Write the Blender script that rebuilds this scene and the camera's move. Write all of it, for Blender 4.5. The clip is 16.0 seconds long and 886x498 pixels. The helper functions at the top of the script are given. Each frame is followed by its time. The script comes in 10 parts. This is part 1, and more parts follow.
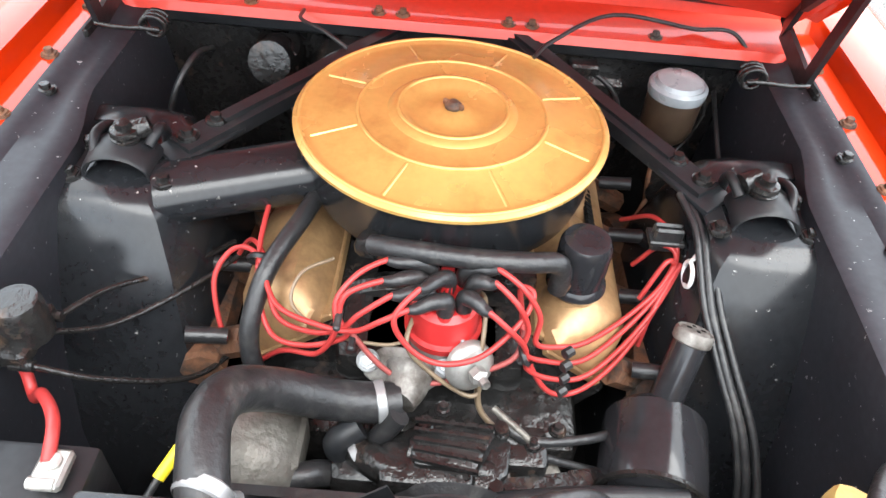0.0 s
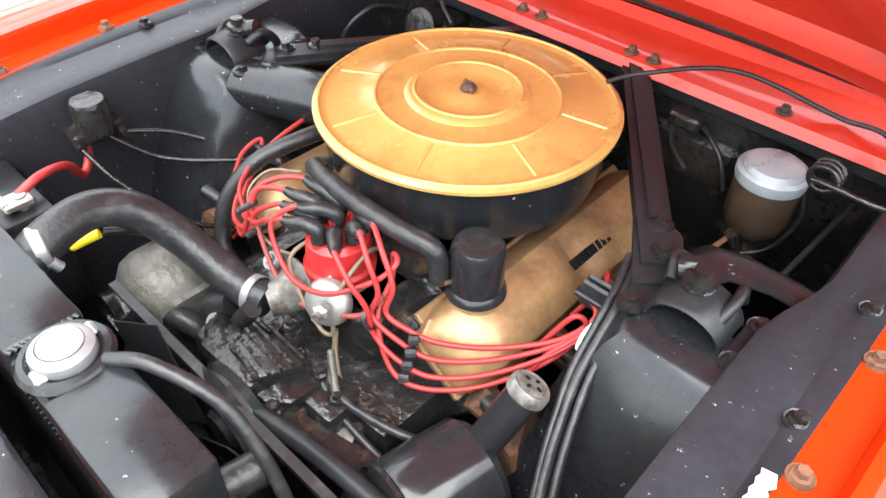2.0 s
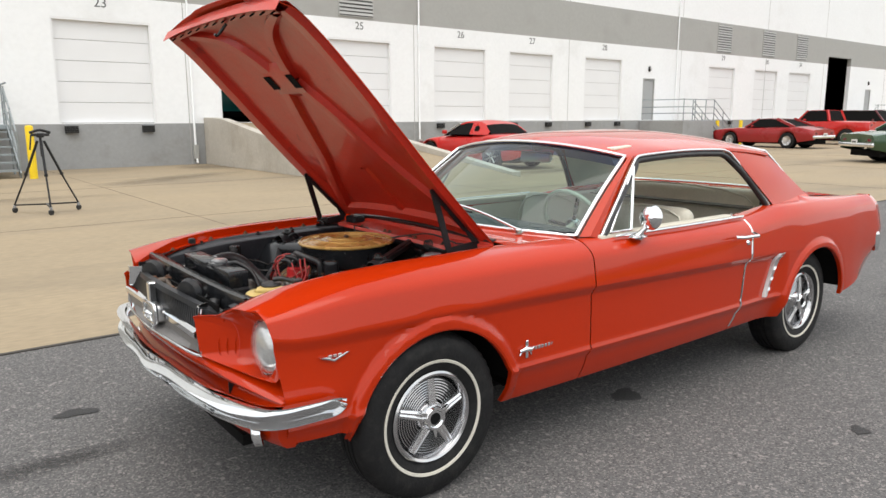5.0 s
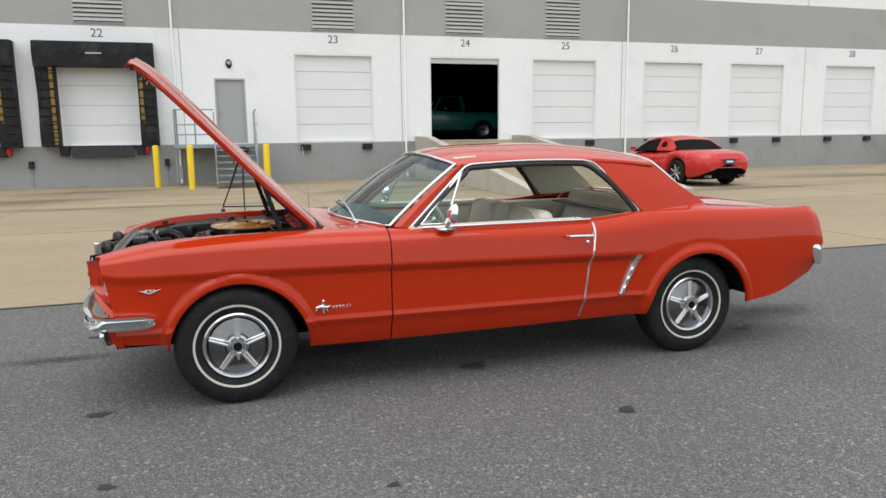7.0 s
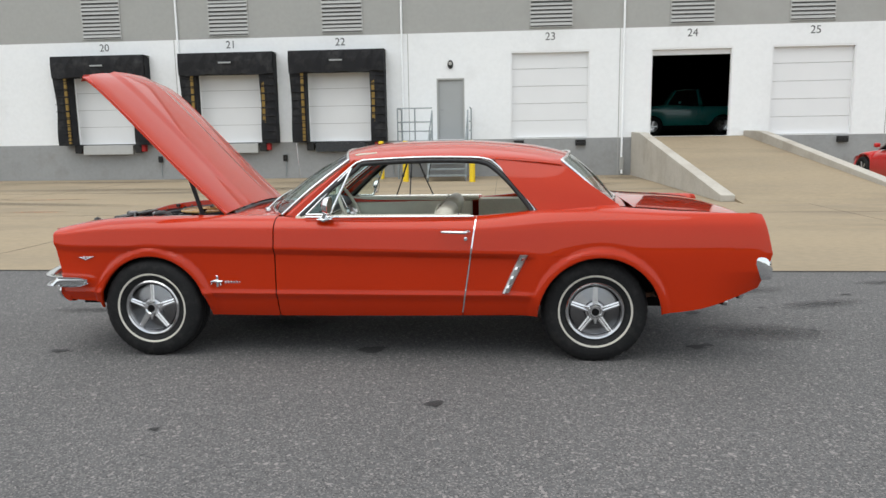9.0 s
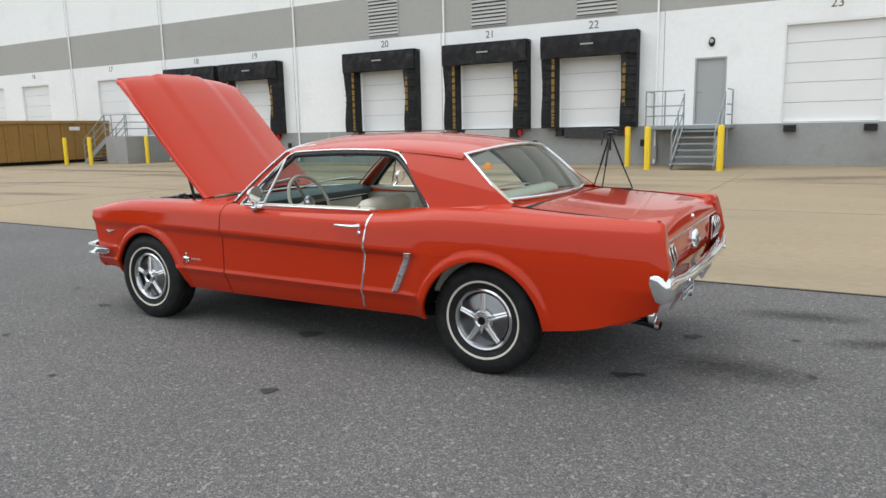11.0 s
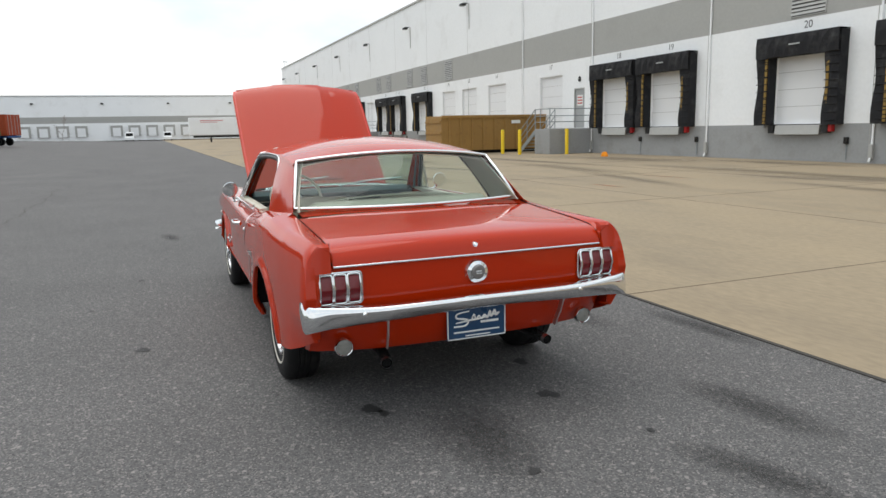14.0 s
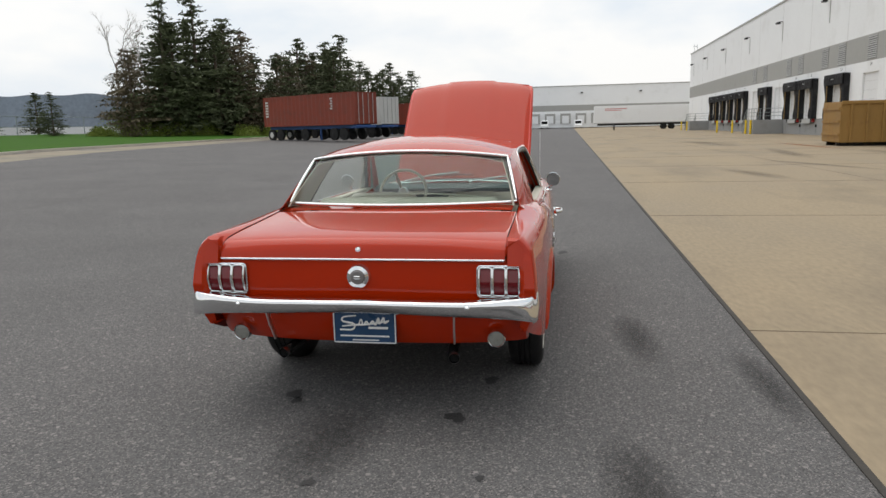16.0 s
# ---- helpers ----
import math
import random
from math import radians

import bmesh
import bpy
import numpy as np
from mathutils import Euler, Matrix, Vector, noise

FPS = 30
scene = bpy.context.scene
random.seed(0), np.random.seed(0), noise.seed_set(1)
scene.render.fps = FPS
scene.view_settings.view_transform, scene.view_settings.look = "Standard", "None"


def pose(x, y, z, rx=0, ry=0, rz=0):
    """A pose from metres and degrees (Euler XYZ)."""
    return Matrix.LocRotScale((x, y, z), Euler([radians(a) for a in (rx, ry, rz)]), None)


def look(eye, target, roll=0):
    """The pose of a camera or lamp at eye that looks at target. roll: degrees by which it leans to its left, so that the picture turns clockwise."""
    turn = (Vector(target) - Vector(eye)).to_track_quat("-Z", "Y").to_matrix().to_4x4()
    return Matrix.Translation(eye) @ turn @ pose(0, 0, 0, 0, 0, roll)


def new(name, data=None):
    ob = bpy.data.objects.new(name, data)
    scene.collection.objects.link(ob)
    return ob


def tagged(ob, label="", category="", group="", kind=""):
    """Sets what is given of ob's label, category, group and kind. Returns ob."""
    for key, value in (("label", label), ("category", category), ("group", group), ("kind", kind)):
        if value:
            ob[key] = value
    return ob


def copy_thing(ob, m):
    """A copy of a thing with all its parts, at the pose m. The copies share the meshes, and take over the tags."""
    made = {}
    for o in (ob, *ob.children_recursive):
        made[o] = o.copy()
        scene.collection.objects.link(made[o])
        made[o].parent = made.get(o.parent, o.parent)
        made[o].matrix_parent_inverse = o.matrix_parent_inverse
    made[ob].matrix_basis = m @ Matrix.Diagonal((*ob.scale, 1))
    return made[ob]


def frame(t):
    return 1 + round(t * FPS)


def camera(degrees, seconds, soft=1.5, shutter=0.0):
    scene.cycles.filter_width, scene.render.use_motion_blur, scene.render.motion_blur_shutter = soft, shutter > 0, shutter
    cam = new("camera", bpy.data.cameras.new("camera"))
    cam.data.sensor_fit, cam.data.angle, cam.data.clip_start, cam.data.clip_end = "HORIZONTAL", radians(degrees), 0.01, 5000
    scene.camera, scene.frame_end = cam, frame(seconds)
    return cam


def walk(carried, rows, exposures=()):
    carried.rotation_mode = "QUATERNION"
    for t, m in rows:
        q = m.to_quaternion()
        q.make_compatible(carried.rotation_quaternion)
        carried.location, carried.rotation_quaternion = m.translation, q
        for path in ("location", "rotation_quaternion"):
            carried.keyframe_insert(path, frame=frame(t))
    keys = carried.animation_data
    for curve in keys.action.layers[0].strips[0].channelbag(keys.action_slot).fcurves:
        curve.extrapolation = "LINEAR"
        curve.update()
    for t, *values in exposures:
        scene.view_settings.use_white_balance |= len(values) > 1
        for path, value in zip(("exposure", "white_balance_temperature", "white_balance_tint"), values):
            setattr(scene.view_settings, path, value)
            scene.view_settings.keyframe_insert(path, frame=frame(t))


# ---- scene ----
cam = camera(64.0, 16.0, soft=1.5, shutter=0.0)
PATH = [
    (0, (-0.718, 0.008, 1.398), (0.716, -0.02, 0.003), 5.6),
    (0.5, (-0.717, -0.166, 1.409), (0.673, 0.103, -0.003), 4.2),
    (1, (-0.68, -0.319, 1.4), (0.606, 0.266, -0.015), 2.9),
    (1.5, (-0.618, -0.448, 1.393), (0.543, 0.385, -0.006), 2.1),
    (2, (-0.565, -0.558, 1.364), (0.534, 0.426, 0.014), 1.9),
    (2.5, (-0.571, -0.658, 1.341), (0.518, 0.448, 0.08), 1.9),
    (3, (-0.747, -0.892, 1.371), (0.392, 0.325, 0.265), 1.7),
    (3.5, (-0.985, -1.226, 1.385), (0.217, 0.106, 0.502), 0.7),
    (4, (-1.263, -1.613, 1.398), (-0.025, -0.196, 0.721), 0.4),
    (4.5, (-1.461, -2.105, 1.402), (-0.215, -0.627, 0.888), 0.0),
    (5, (-1.477, -2.729, 1.389), (-0.27, -1.176, 1.028), -0.2),
    (5.2, (-1.438, -2.972, 1.374), (-0.254, -1.393, 1.047), -0.3),
    (7.3, (0.281, -4.659, 1.357), (0.747, -2.739, 1.049), -0.7),
    (7.5, (0.493, -4.76, 1.348), (0.886, -2.822, 1.043), -0.6),
    (8, (1.032, -4.963, 1.353), (1.247, -2.998, 1.047), -0.7),
    (8.2, (1.265, -5.015, 1.341), (1.4, -3.043, 1.035), -0.7),
    (10.3, (3.679, -4.548, 1.347), (2.983, -2.703, 1.015), -1.2),
    (10.5, (3.904, -4.444, 1.349), (3.115, -2.637, 1.015), -1.2),
    (11, (4.431, -4.133, 1.345), (3.445, -2.425, 1.009), -1.2),
    (11.5, (4.939, -3.757, 1.35), (3.778, -2.164, 1.012), -1.3),
    (12, (5.424, -3.369, 1.356), (4.097, -1.912, 1.018), -1.3),
    (12.5, (5.833, -2.922, 1.361), (4.364, -1.607, 1.023), -1.3),
    (13, (6.164, -2.447, 1.362), (4.567, -1.292, 1.024), -1.2),
    (13.5, (6.434, -1.911, 1.365), (4.711, -0.954, 1.028), -1.2),
    (14, (6.654, -1.376, 1.364), (4.827, -0.632, 1.031), -1.2),
    (14.5, (6.769, -0.816, 1.362), (4.864, -0.308, 1.027), -1.3),
    (15, (6.846, -0.248, 1.379), (4.888, -0.023, 1.038), -1.4),
    (15.5, (6.832, 0.349, 1.37), (4.861, 0.285, 1.032), -1.3),
    (16, (6.8, 0.963, 1.383), (4.86, 0.614, 1.042), -1.4),
]
EXPOSURES = [(0.0, 2.48, 6150, 8), (2.4, 2.54, 6150, 8), (3.0, 2.1, 6150, 8), (3.6, 1.16, 6500, 10), (4.2, 0.66, 6500, 10), (5.2, 0.42, 6500, 10), (7.5, 0.20, 6260, 8), (11.0, 0.20, 6200, 8), (13.0, 0.14, 6200, 8), (14.0, 0.02, 6250, 8), (16.0, -0.18, 6450, 10)]
walk(cam, [(t, look(eye, target, roll)) for t, eye, target, roll in PATH], EXPOSURES)

# ---- light: bright overcast sky ----
world = bpy.data.worlds.new("sky")
scene.world = world
world.use_nodes = True
wn = world.node_tree
wn.nodes.clear()
w_out = wn.nodes.new("ShaderNodeOutputWorld")
w_bg = wn.nodes.new("ShaderNodeBackground")
w_sky = wn.nodes.new("ShaderNodeTexSky")
w_sky.sky_type = "NISHITA"
w_sky.sun_disc = False
w_sky.sun_elevation = radians(71)
w_sky.sun_rotation = radians(231)
w_sky.air_density, w_sky.dust_density, w_sky.ozone_density = 1.0, 4.0, 1.0
w_co = wn.nodes.new("ShaderNodeTexCoord")
w_map = wn.nodes.new("ShaderNodeMapping")
w_map.inputs["Scale"].default_value = (1.0, 1.0, 2.6)
w_no = wn.nodes.new("ShaderNodeTexNoise")
w_no.inputs["Scale"].default_value = 2.2
w_no.inputs["Detail"].default_value = 7
w_no.inputs["Roughness"].default_value = 0.55
w_ramp = wn.nodes.new("ShaderNodeValToRGB")
w_ramp.color_ramp.elements[0].position, w_ramp.color_ramp.elements[0].color = 0.36, (9.0, 9.9, 10.8, 1)
w_ramp.color_ramp.elements[1].position, w_ramp.color_ramp.elements[1].color = 0.56, (12.2, 12.1, 11.8, 1)
w_mix = wn.nodes.new("ShaderNodeMix")
w_mix.data_type = "RGBA"
w_mix.inputs["Factor"].default_value = 0.9
wn.links.new(w_co.outputs["Generated"], w_map.inputs["Vector"])
wn.links.new(w_map.outputs["Vector"], w_no.inputs["Vector"])
wn.links.new(w_no.outputs["Fac"], w_ramp.inputs["Fac"])
wn.links.new(w_sky.outputs["Color"], w_mix.inputs["A"])
wn.links.new(w_ramp.outputs["Color"], w_mix.inputs["B"])
wn.links.new(w_mix.outputs["Result"], w_bg.inputs["Color"])
w_bg.inputs["Strength"].default_value = 0.1
wn.links.new(w_bg.outputs["Background"], w_out.inputs["Surface"])
sun_data = bpy.data.lights.new("sun", "SUN")
sun_data.energy, sun_data.angle, sun_data.color = 1.5, radians(64), (1.0, 0.96, 0.9)
sun = new("sun", sun_data)
sun.matrix_world = look((-6, -6, 25), (0, 0, 0))

# ---- materials ----
def material(name, color, rough=0.5, metal=0.0, vary=0.15, scale=6.0, bump=0.0, bump_scale=60.0, coat=0.0, fine=90.0, second=None, second_scale=1.0, lo=0.45, hi=0.62, spec=0.5, rand=0.0, rough_vary=0.15, trans=0.0, ior=1.45, stretch=None):
    """A surface with variation at two scales: broad tone and fine grain; second: a colour of stains or wear."""
    m = bpy.data.materials.new(name)
    m.use_nodes = True
    nt = m.node_tree
    p = nt.nodes["Principled BSDF"]
    lk = nt.links.new
    co = nt.nodes.new("ShaderNodeTexCoord")
    src = co.outputs["Object"]
    if stretch:
        mp = nt.nodes.new("ShaderNodeMapping")
        mp.inputs["Scale"].default_value = stretch
        lk(src, mp.inputs["Vector"])
        src = mp.outputs["Vector"]
    big, small = nt.nodes.new("ShaderNodeTexNoise"), nt.nodes.new("ShaderNodeTexNoise")
    big.inputs["Scale"].default_value, big.inputs["Detail"].default_value = scale, 5
    small.inputs["Scale"].default_value, small.inputs["Detail"].default_value = fine, 3
    lk(src, big.inputs["Vector"]), lk(src, small.inputs["Vector"])
    add = nt.nodes.new("ShaderNodeMath")
    add.operation = "ADD"
    lk(big.outputs["Fac"], add.inputs[0]), lk(small.outputs["Fac"], add.inputs[1])
    rng = nt.nodes.new("ShaderNodeMapRange")
    rng.inputs["From Min"].default_value, rng.inputs["From Max"].default_value = 0.6, 1.4
    rng.inputs["To Min"].default_value, rng.inputs["To Max"].default_value = 1 - vary, 1 + vary
    lk(add.outputs[0], rng.inputs["Value"])
    tone = rng.outputs["Result"]
    if rand:
        info = nt.nodes.new("ShaderNodeObjectInfo")
        r2 = nt.nodes.new("ShaderNodeMapRange")
        r2.inputs["To Min"].default_value, r2.inputs["To Max"].default_value = 1 - rand, 1 + rand
        lk(info.outputs["Random"], r2.inputs["Value"])
        mu = nt.nodes.new("ShaderNodeMath")
        mu.operation = "MULTIPLY"
        lk(tone, mu.inputs[0]), lk(r2.outputs["Result"], mu.inputs[1])
        tone = mu.outputs[0]
    sc = nt.nodes.new("ShaderNodeVectorMath")
    sc.operation = "SCALE"
    sc.inputs[0].default_value = color
    lk(tone, sc.inputs["Scale"])
    out = sc.outputs[0]
    if second:
        st = nt.nodes.new("ShaderNodeTexNoise")
        st.inputs["Scale"].default_value, st.inputs["Detail"].default_value, st.inputs["Roughness"].default_value = second_scale, 8, 0.65
        lk(src, st.inputs["Vector"])
        r3 = nt.nodes.new("ShaderNodeMapRange")
        r3.inputs["From Min"].default_value, r3.inputs["From Max"].default_value = lo, hi
        lk(st.outputs["Fac"], r3.inputs["Value"])
        mx = nt.nodes.new("ShaderNodeMix")
        mx.data_type = "RGBA"
        lk(r3.outputs["Result"], mx.inputs["Factor"]), lk(out, mx.inputs["A"])
        mx.inputs["B"].default_value = (*second, 1)
        out = mx.outputs["Result"]
    lk(out, p.inputs["Base Color"])
    r4 = nt.nodes.new("ShaderNodeMapRange")
    r4.inputs["From Min"].default_value, r4.inputs["From Max"].default_value = 0.3, 0.7
    r4.inputs["To Min"].default_value, r4.inputs["To Max"].default_value = max(0.0, rough * (1 - rough_vary)), min(1, rough * (1 + rough_vary))
    lk(big.outputs["Fac"], r4.inputs["Value"]), lk(r4.outputs["Result"], p.inputs["Roughness"])
    p.inputs["Metallic"].default_value = metal
    p.inputs["Coat Weight"].default_value, p.inputs["Coat Roughness"].default_value = coat, 0.04
    p.inputs["Specular IOR Level"].default_value = spec
    p.inputs["Coat IOR"].default_value = 1.38
    p.inputs["Transmission Weight"].default_value, p.inputs["IOR"].default_value = trans, ior
    if bump:
        bs = nt.nodes.new("ShaderNodeTexNoise")
        bs.inputs["Scale"].default_value, bs.inputs["Detail"].default_value = bump_scale, 4
        lk(src, bs.inputs["Vector"])
        bp = nt.nodes.new("ShaderNodeBump")
        bp.inputs["Strength"].default_value, bp.inputs["Distance"].default_value = bump, 0.01
        lk(bs.outputs["Fac"], bp.inputs["Height"]), lk(bp.outputs["Normal"], p.inputs["Normal"])
    return m


def glass_mat(name, tint, alpha_mix=0.9):
    """Thin automotive glass: see-through with a faint tint and a real Fresnel gloss."""
    m = bpy.data.materials.new(name)
    m.use_nodes = True
    nt = m.node_tree
    nt.nodes.clear()
    o = nt.nodes.new("ShaderNodeOutputMaterial")
    t, g, mx, fr = (nt.nodes.new(k) for k in ("ShaderNodeBsdfTransparent", "ShaderNodeBsdfGlossy", "ShaderNodeMixShader", "ShaderNodeLayerWeight"))
    t.inputs["Color"].default_value = (*tint, 1)
    g.inputs["Roughness"].default_value = 0.01
    fr.inputs["Blend"].default_value = 0.5
    pw, sc = nt.nodes.new("ShaderNodeMath"), nt.nodes.new("ShaderNodeMath")
    pw.operation, sc.operation = "POWER", "MULTIPLY_ADD"
    pw.inputs[1].default_value, sc.inputs[1].default_value, sc.inputs[2].default_value = 5.0, 0.9, 0.045
    nt.links.new(fr.outputs["Facing"], pw.inputs[0]), nt.links.new(pw.outputs[0], sc.inputs[0])
    nt.links.new(sc.outputs[0], mx.inputs[0]), nt.links.new(t.outputs[0], mx.inputs[1]), nt.links.new(g.outputs[0], mx.inputs[2])
    nt.links.new(mx.outputs[0], o.inputs["Surface"])
    return m


def paving(name, mid, light, dark, cell, blotch, blotch_scale, rough=0.85, bump=0.5):
    """Aggregate paving: pale and dark stones sown in a binder, with faint broad wear."""
    m = bpy.data.materials.new(name)
    m.use_nodes = True
    nt = m.node_tree
    p = nt.nodes["Principled BSDF"]
    lk = nt.links.new
    co = nt.nodes.new("ShaderNodeTexCoord")
    vo, v2, no, n2 = nt.nodes.new("ShaderNodeTexVoronoi"), nt.nodes.new("ShaderNodeTexVoronoi"), nt.nodes.new("ShaderNodeTexNoise"), nt.nodes.new("ShaderNodeTexNoise")
    vo.inputs["Scale"].default_value, v2.inputs["Scale"].default_value = cell, cell * 0.45
    no.inputs["Scale"].default_value, no.inputs["Detail"].default_value, no.inputs["Roughness"].default_value = blotch_scale, 9, 0.55
    n2.inputs["Scale"].default_value, n2.inputs["Detail"].default_value, n2.inputs["Roughness"].default_value = 38, 5, 0.7
    for q in (vo, v2, no, n2):
        lk(co.outputs["Object"], q.inputs["Vector"])
    s1, s2 = nt.nodes.new("ShaderNodeSeparateColor"), nt.nodes.new("ShaderNodeSeparateColor")
    lk(vo.outputs["Color"], s1.inputs["Color"]), lk(v2.outputs["Color"], s2.inputs["Color"])
    out = None
    for src, lo, hi, col in ((s1.outputs[0], 0.62, 1.0, light), (s1.outputs[1], 0.7, 1.0, dark), (s2.outputs[0], 0.975, 0.985, light)):
        r = nt.nodes.new("ShaderNodeMapRange")
        r.inputs["From Min"].default_value, r.inputs["From Max"].default_value = lo, hi
        lk(src, r.inputs["Value"])
        mx = nt.nodes.new("ShaderNodeMix")
        mx.data_type = "RGBA"
        mx.inputs["A"].default_value, mx.inputs["B"].default_value = (*mid, 1), (*col, 1)
        if out:
            lk(out, mx.inputs["A"])
        lk(r.outputs["Result"], mx.inputs["Factor"])
        out = mx.outputs["Result"]
    tone = None
    for q, amt in ((no, blotch), (n2, 0.22)):
        r = nt.nodes.new("ShaderNodeMapRange")
        r.inputs["From Min"].default_value, r.inputs["From Max"].default_value = 0.3, 0.7
        r.inputs["To Min"].default_value, r.inputs["To Max"].default_value = 1 - amt, 1 + amt
        lk(q.outputs["Fac"], r.inputs["Value"])
        if tone:
            mu = nt.nodes.new("ShaderNodeMath")
            mu.operation = "MULTIPLY"
            lk(tone, mu.inputs[0]), lk(r.outputs["Result"], mu.inputs[1])
            tone = mu.outputs[0]
        else:
            tone = r.outputs["Result"]
    sc = nt.nodes.new("ShaderNodeVectorMath")
    sc.operation = "SCALE"
    lk(out, sc.inputs[0]), lk(tone, sc.inputs["Scale"])
    lk(sc.outputs[0], p.inputs["Base Color"])
    p.inputs["Roughness"].default_value = rough
    p.inputs["Specular IOR Level"].default_value = 0.3
    bp = nt.nodes.new("ShaderNodeBump")
    bp.inputs["Strength"].default_value, bp.inputs["Distance"].default_value = bump, 0.004
    lk(s1.outputs[0], bp.inputs["Height"]), lk(bp.outputs["Normal"], p.inputs["Normal"])
    return m


M_RED = material("red_car_paint", (0.42, 0.0225, 0.0006), 0.5, vary=0.04, scale=2.5, coat=1.0, bump=0.010, bump_scale=5, rough_vary=0.2, spec=0.04)
M_RED_IN = material("red_inner_paint", (0.55, 0.03, 0.012), 0.45, vary=0.12, scale=7, coat=0.5, bump=0.05, bump_scale=30, second=(0.16, 0.025, 0.015), second_scale=7, lo=0.62, hi=0.8)
M_CHROME = material("chrome", (0.78, 0.79, 0.8), 0.07, 1.0, vary=0.05, bump=0.01, bump_scale=20)
M_CHROME_DULL = material("worn_bright_trim", (0.66, 0.66, 0.66), 0.3, 1.0, vary=0.1)
M_BLACK = material("black_bay_paint", (0.013, 0.0138, 0.0155), 0.40, vary=0.35, scale=9, bump=0.12, bump_scale=24, spec=0.34, second=(0.034, 0.031, 0.029), second_scale=16, lo=0.54, hi=0.78)
M_CHIPPED = material("chipped_gloss_black", (0.012, 0.0128, 0.0145), 0.2, vary=0.3, scale=9, bump=0.07, bump_scale=18, spec=0.48, second=(0.34, 0.33, 0.31), second_scale=95, lo=0.665, hi=0.70)
M_DUSTY = material("brown_dusty_steel", (0.11, 0.085, 0.066), 0.75, vary=0.4, scale=16, bump=0.3, bump_scale=70, second=(0.05, 0.042, 0.038), second_scale=25, lo=0.45, hi=0.7)
M_BLACK_DIRTY = material("oily_black_metal", (0.0125, 0.012, 0.0118), 0.2, vary=0.4, scale=14, bump=0.3, bump_scale=70, second=(0.07, 0.046, 0.032), second_scale=20, lo=0.58, hi=0.74)
M_RUBBER = material("black_rubber", (0.017, 0.017, 0.018), 0.36, vary=0.25, scale=20, bump=0.15, bump_scale=120, second=(0.06, 0.058, 0.055), second_scale=30, lo=0.52, hi=0.8)
M_TYRE = material("tyre_rubber", (0.012, 0.012, 0.0125), 0.62, vary=0.2, scale=12, bump=0.2, bump_scale=90, second=(0.03, 0.029, 0.027), second_scale=18, lo=0.5, hi=0.8, spec=0.25)
M_WHITEWALL = material("white_sidewall_band", (0.58, 0.55, 0.48), 0.55, vary=0.1)
M_GOLD = material("gold_paint", (0.56, 0.335, 0.10), 0.26, 0.35, vary=0.12, scale=6, coat=0.3, bump=0.05, bump_scale=25, second=(0.34, 0.17, 0.045), second_scale=9, lo=0.55, hi=0.8)
M_GOLD_OLD = material("aged_gold_paint", (0.36, 0.22, 0.105), 0.38, 0.4, vary=0.25, scale=10, bump=0.12, bump_scale=40, second=(0.16, 0.09, 0.05), second_scale=9, lo=0.45, hi=0.7)
M_WIRE_RED = material("red_ignition_lead", (0.34, 0.03, 0.028), 0.42, vary=0.15, scale=20)
M_CAP_RED = material("red_plastic_cap", (0.42, 0.022, 0.022), 0.33, vary=0.12, scale=20)
M_ALU = material("cast_aluminium", (0.36, 0.35, 0.33), 0.42, 0.7, vary=0.25, scale=25, bump=0.12, bump_scale=90, second=(0.16, 0.14, 0.12), second_scale=20, lo=0.5, hi=0.75)
M_STEEL = material("zinc_steel", (0.28, 0.285, 0.29), 0.38, 0.5, vary=0.15, scale=20)
M_RUST = material("rusty_steel", (0.16, 0.075, 0.04), 0.7, 0.3, vary=0.4, scale=30, bump=0.4, bump_scale=100, second=(0.05, 0.04, 0.035), second_scale=25)
M_YELLOW = material("yellowed_plastic", (0.54, 0.40, 0.14), 0.42, vary=0.12, scale=14, second=(0.5, 0.27, 0.06), second_scale=12, lo=0.55, hi=0.8)
M_YELLOW_TAPE = material("yellow_sleeve", (0.8, 0.62, 0.02), 0.4)
M_RUST_PRINT = material("faded_red_print", (0.5, 0.27, 0.26), 0.4, 0.2, vary=0.2, scale=90)
M_CAP_LABEL = material("pale_printed_label", (0.40, 0.36, 0.355), 0.45, 0.2, vary=0.12, scale=60)
M_PLASTIC_W = material("white_plastic", (0.75, 0.75, 0.73), 0.4, vary=0.05)
M_CREAM = material("parchment_vinyl", (0.62, 0.585, 0.49), 0.45, vary=0.1, scale=8, bump=0.1, bump_scale=150)
M_SHELF = material("grey_shelf_vinyl", (0.13, 0.125, 0.11), 0.6, vary=0.12, scale=12, bump=0.1, bump_scale=150)
M_DASH = material("dark_green_dash", (0.035, 0.05, 0.055), 0.4, vary=0.15, scale=12, bump=0.1, bump_scale=150)
M_CARPET = material("dark_carpet", (0.05, 0.05, 0.05), 0.9, vary=0.3, scale=40, bump=0.3, bump_scale=300)
M_IVORY = material("ivory_plastic", (0.62, 0.6, 0.5), 0.3, vary=0.05)
M_LENS_RED = material("red_lamp_lens", (0.14, 0.004, 0.008), 0.2, vary=0.1, coat=0.6, bump=0.2, bump_scale=120)
M_LENS = material("clear_lamp_lens", (0.55, 0.56, 0.55), 0.1, 0.6, vary=0.12, scale=30, bump=0.16, bump_scale=70, coat=0.8)
M_LENS_PALE = material("frosted_pale_lens", (0.24, 0.24, 0.22), 0.3, vary=0.12, scale=60, bump=0.3, bump_scale=120, coat=0.3)
# near-black: deep shade painted into recesses and bores, also plain black marks
M_DARK = material("black_and_deep_shade", (0.008, 0.008, 0.008), 0.9, vary=0.3, spec=0.1)
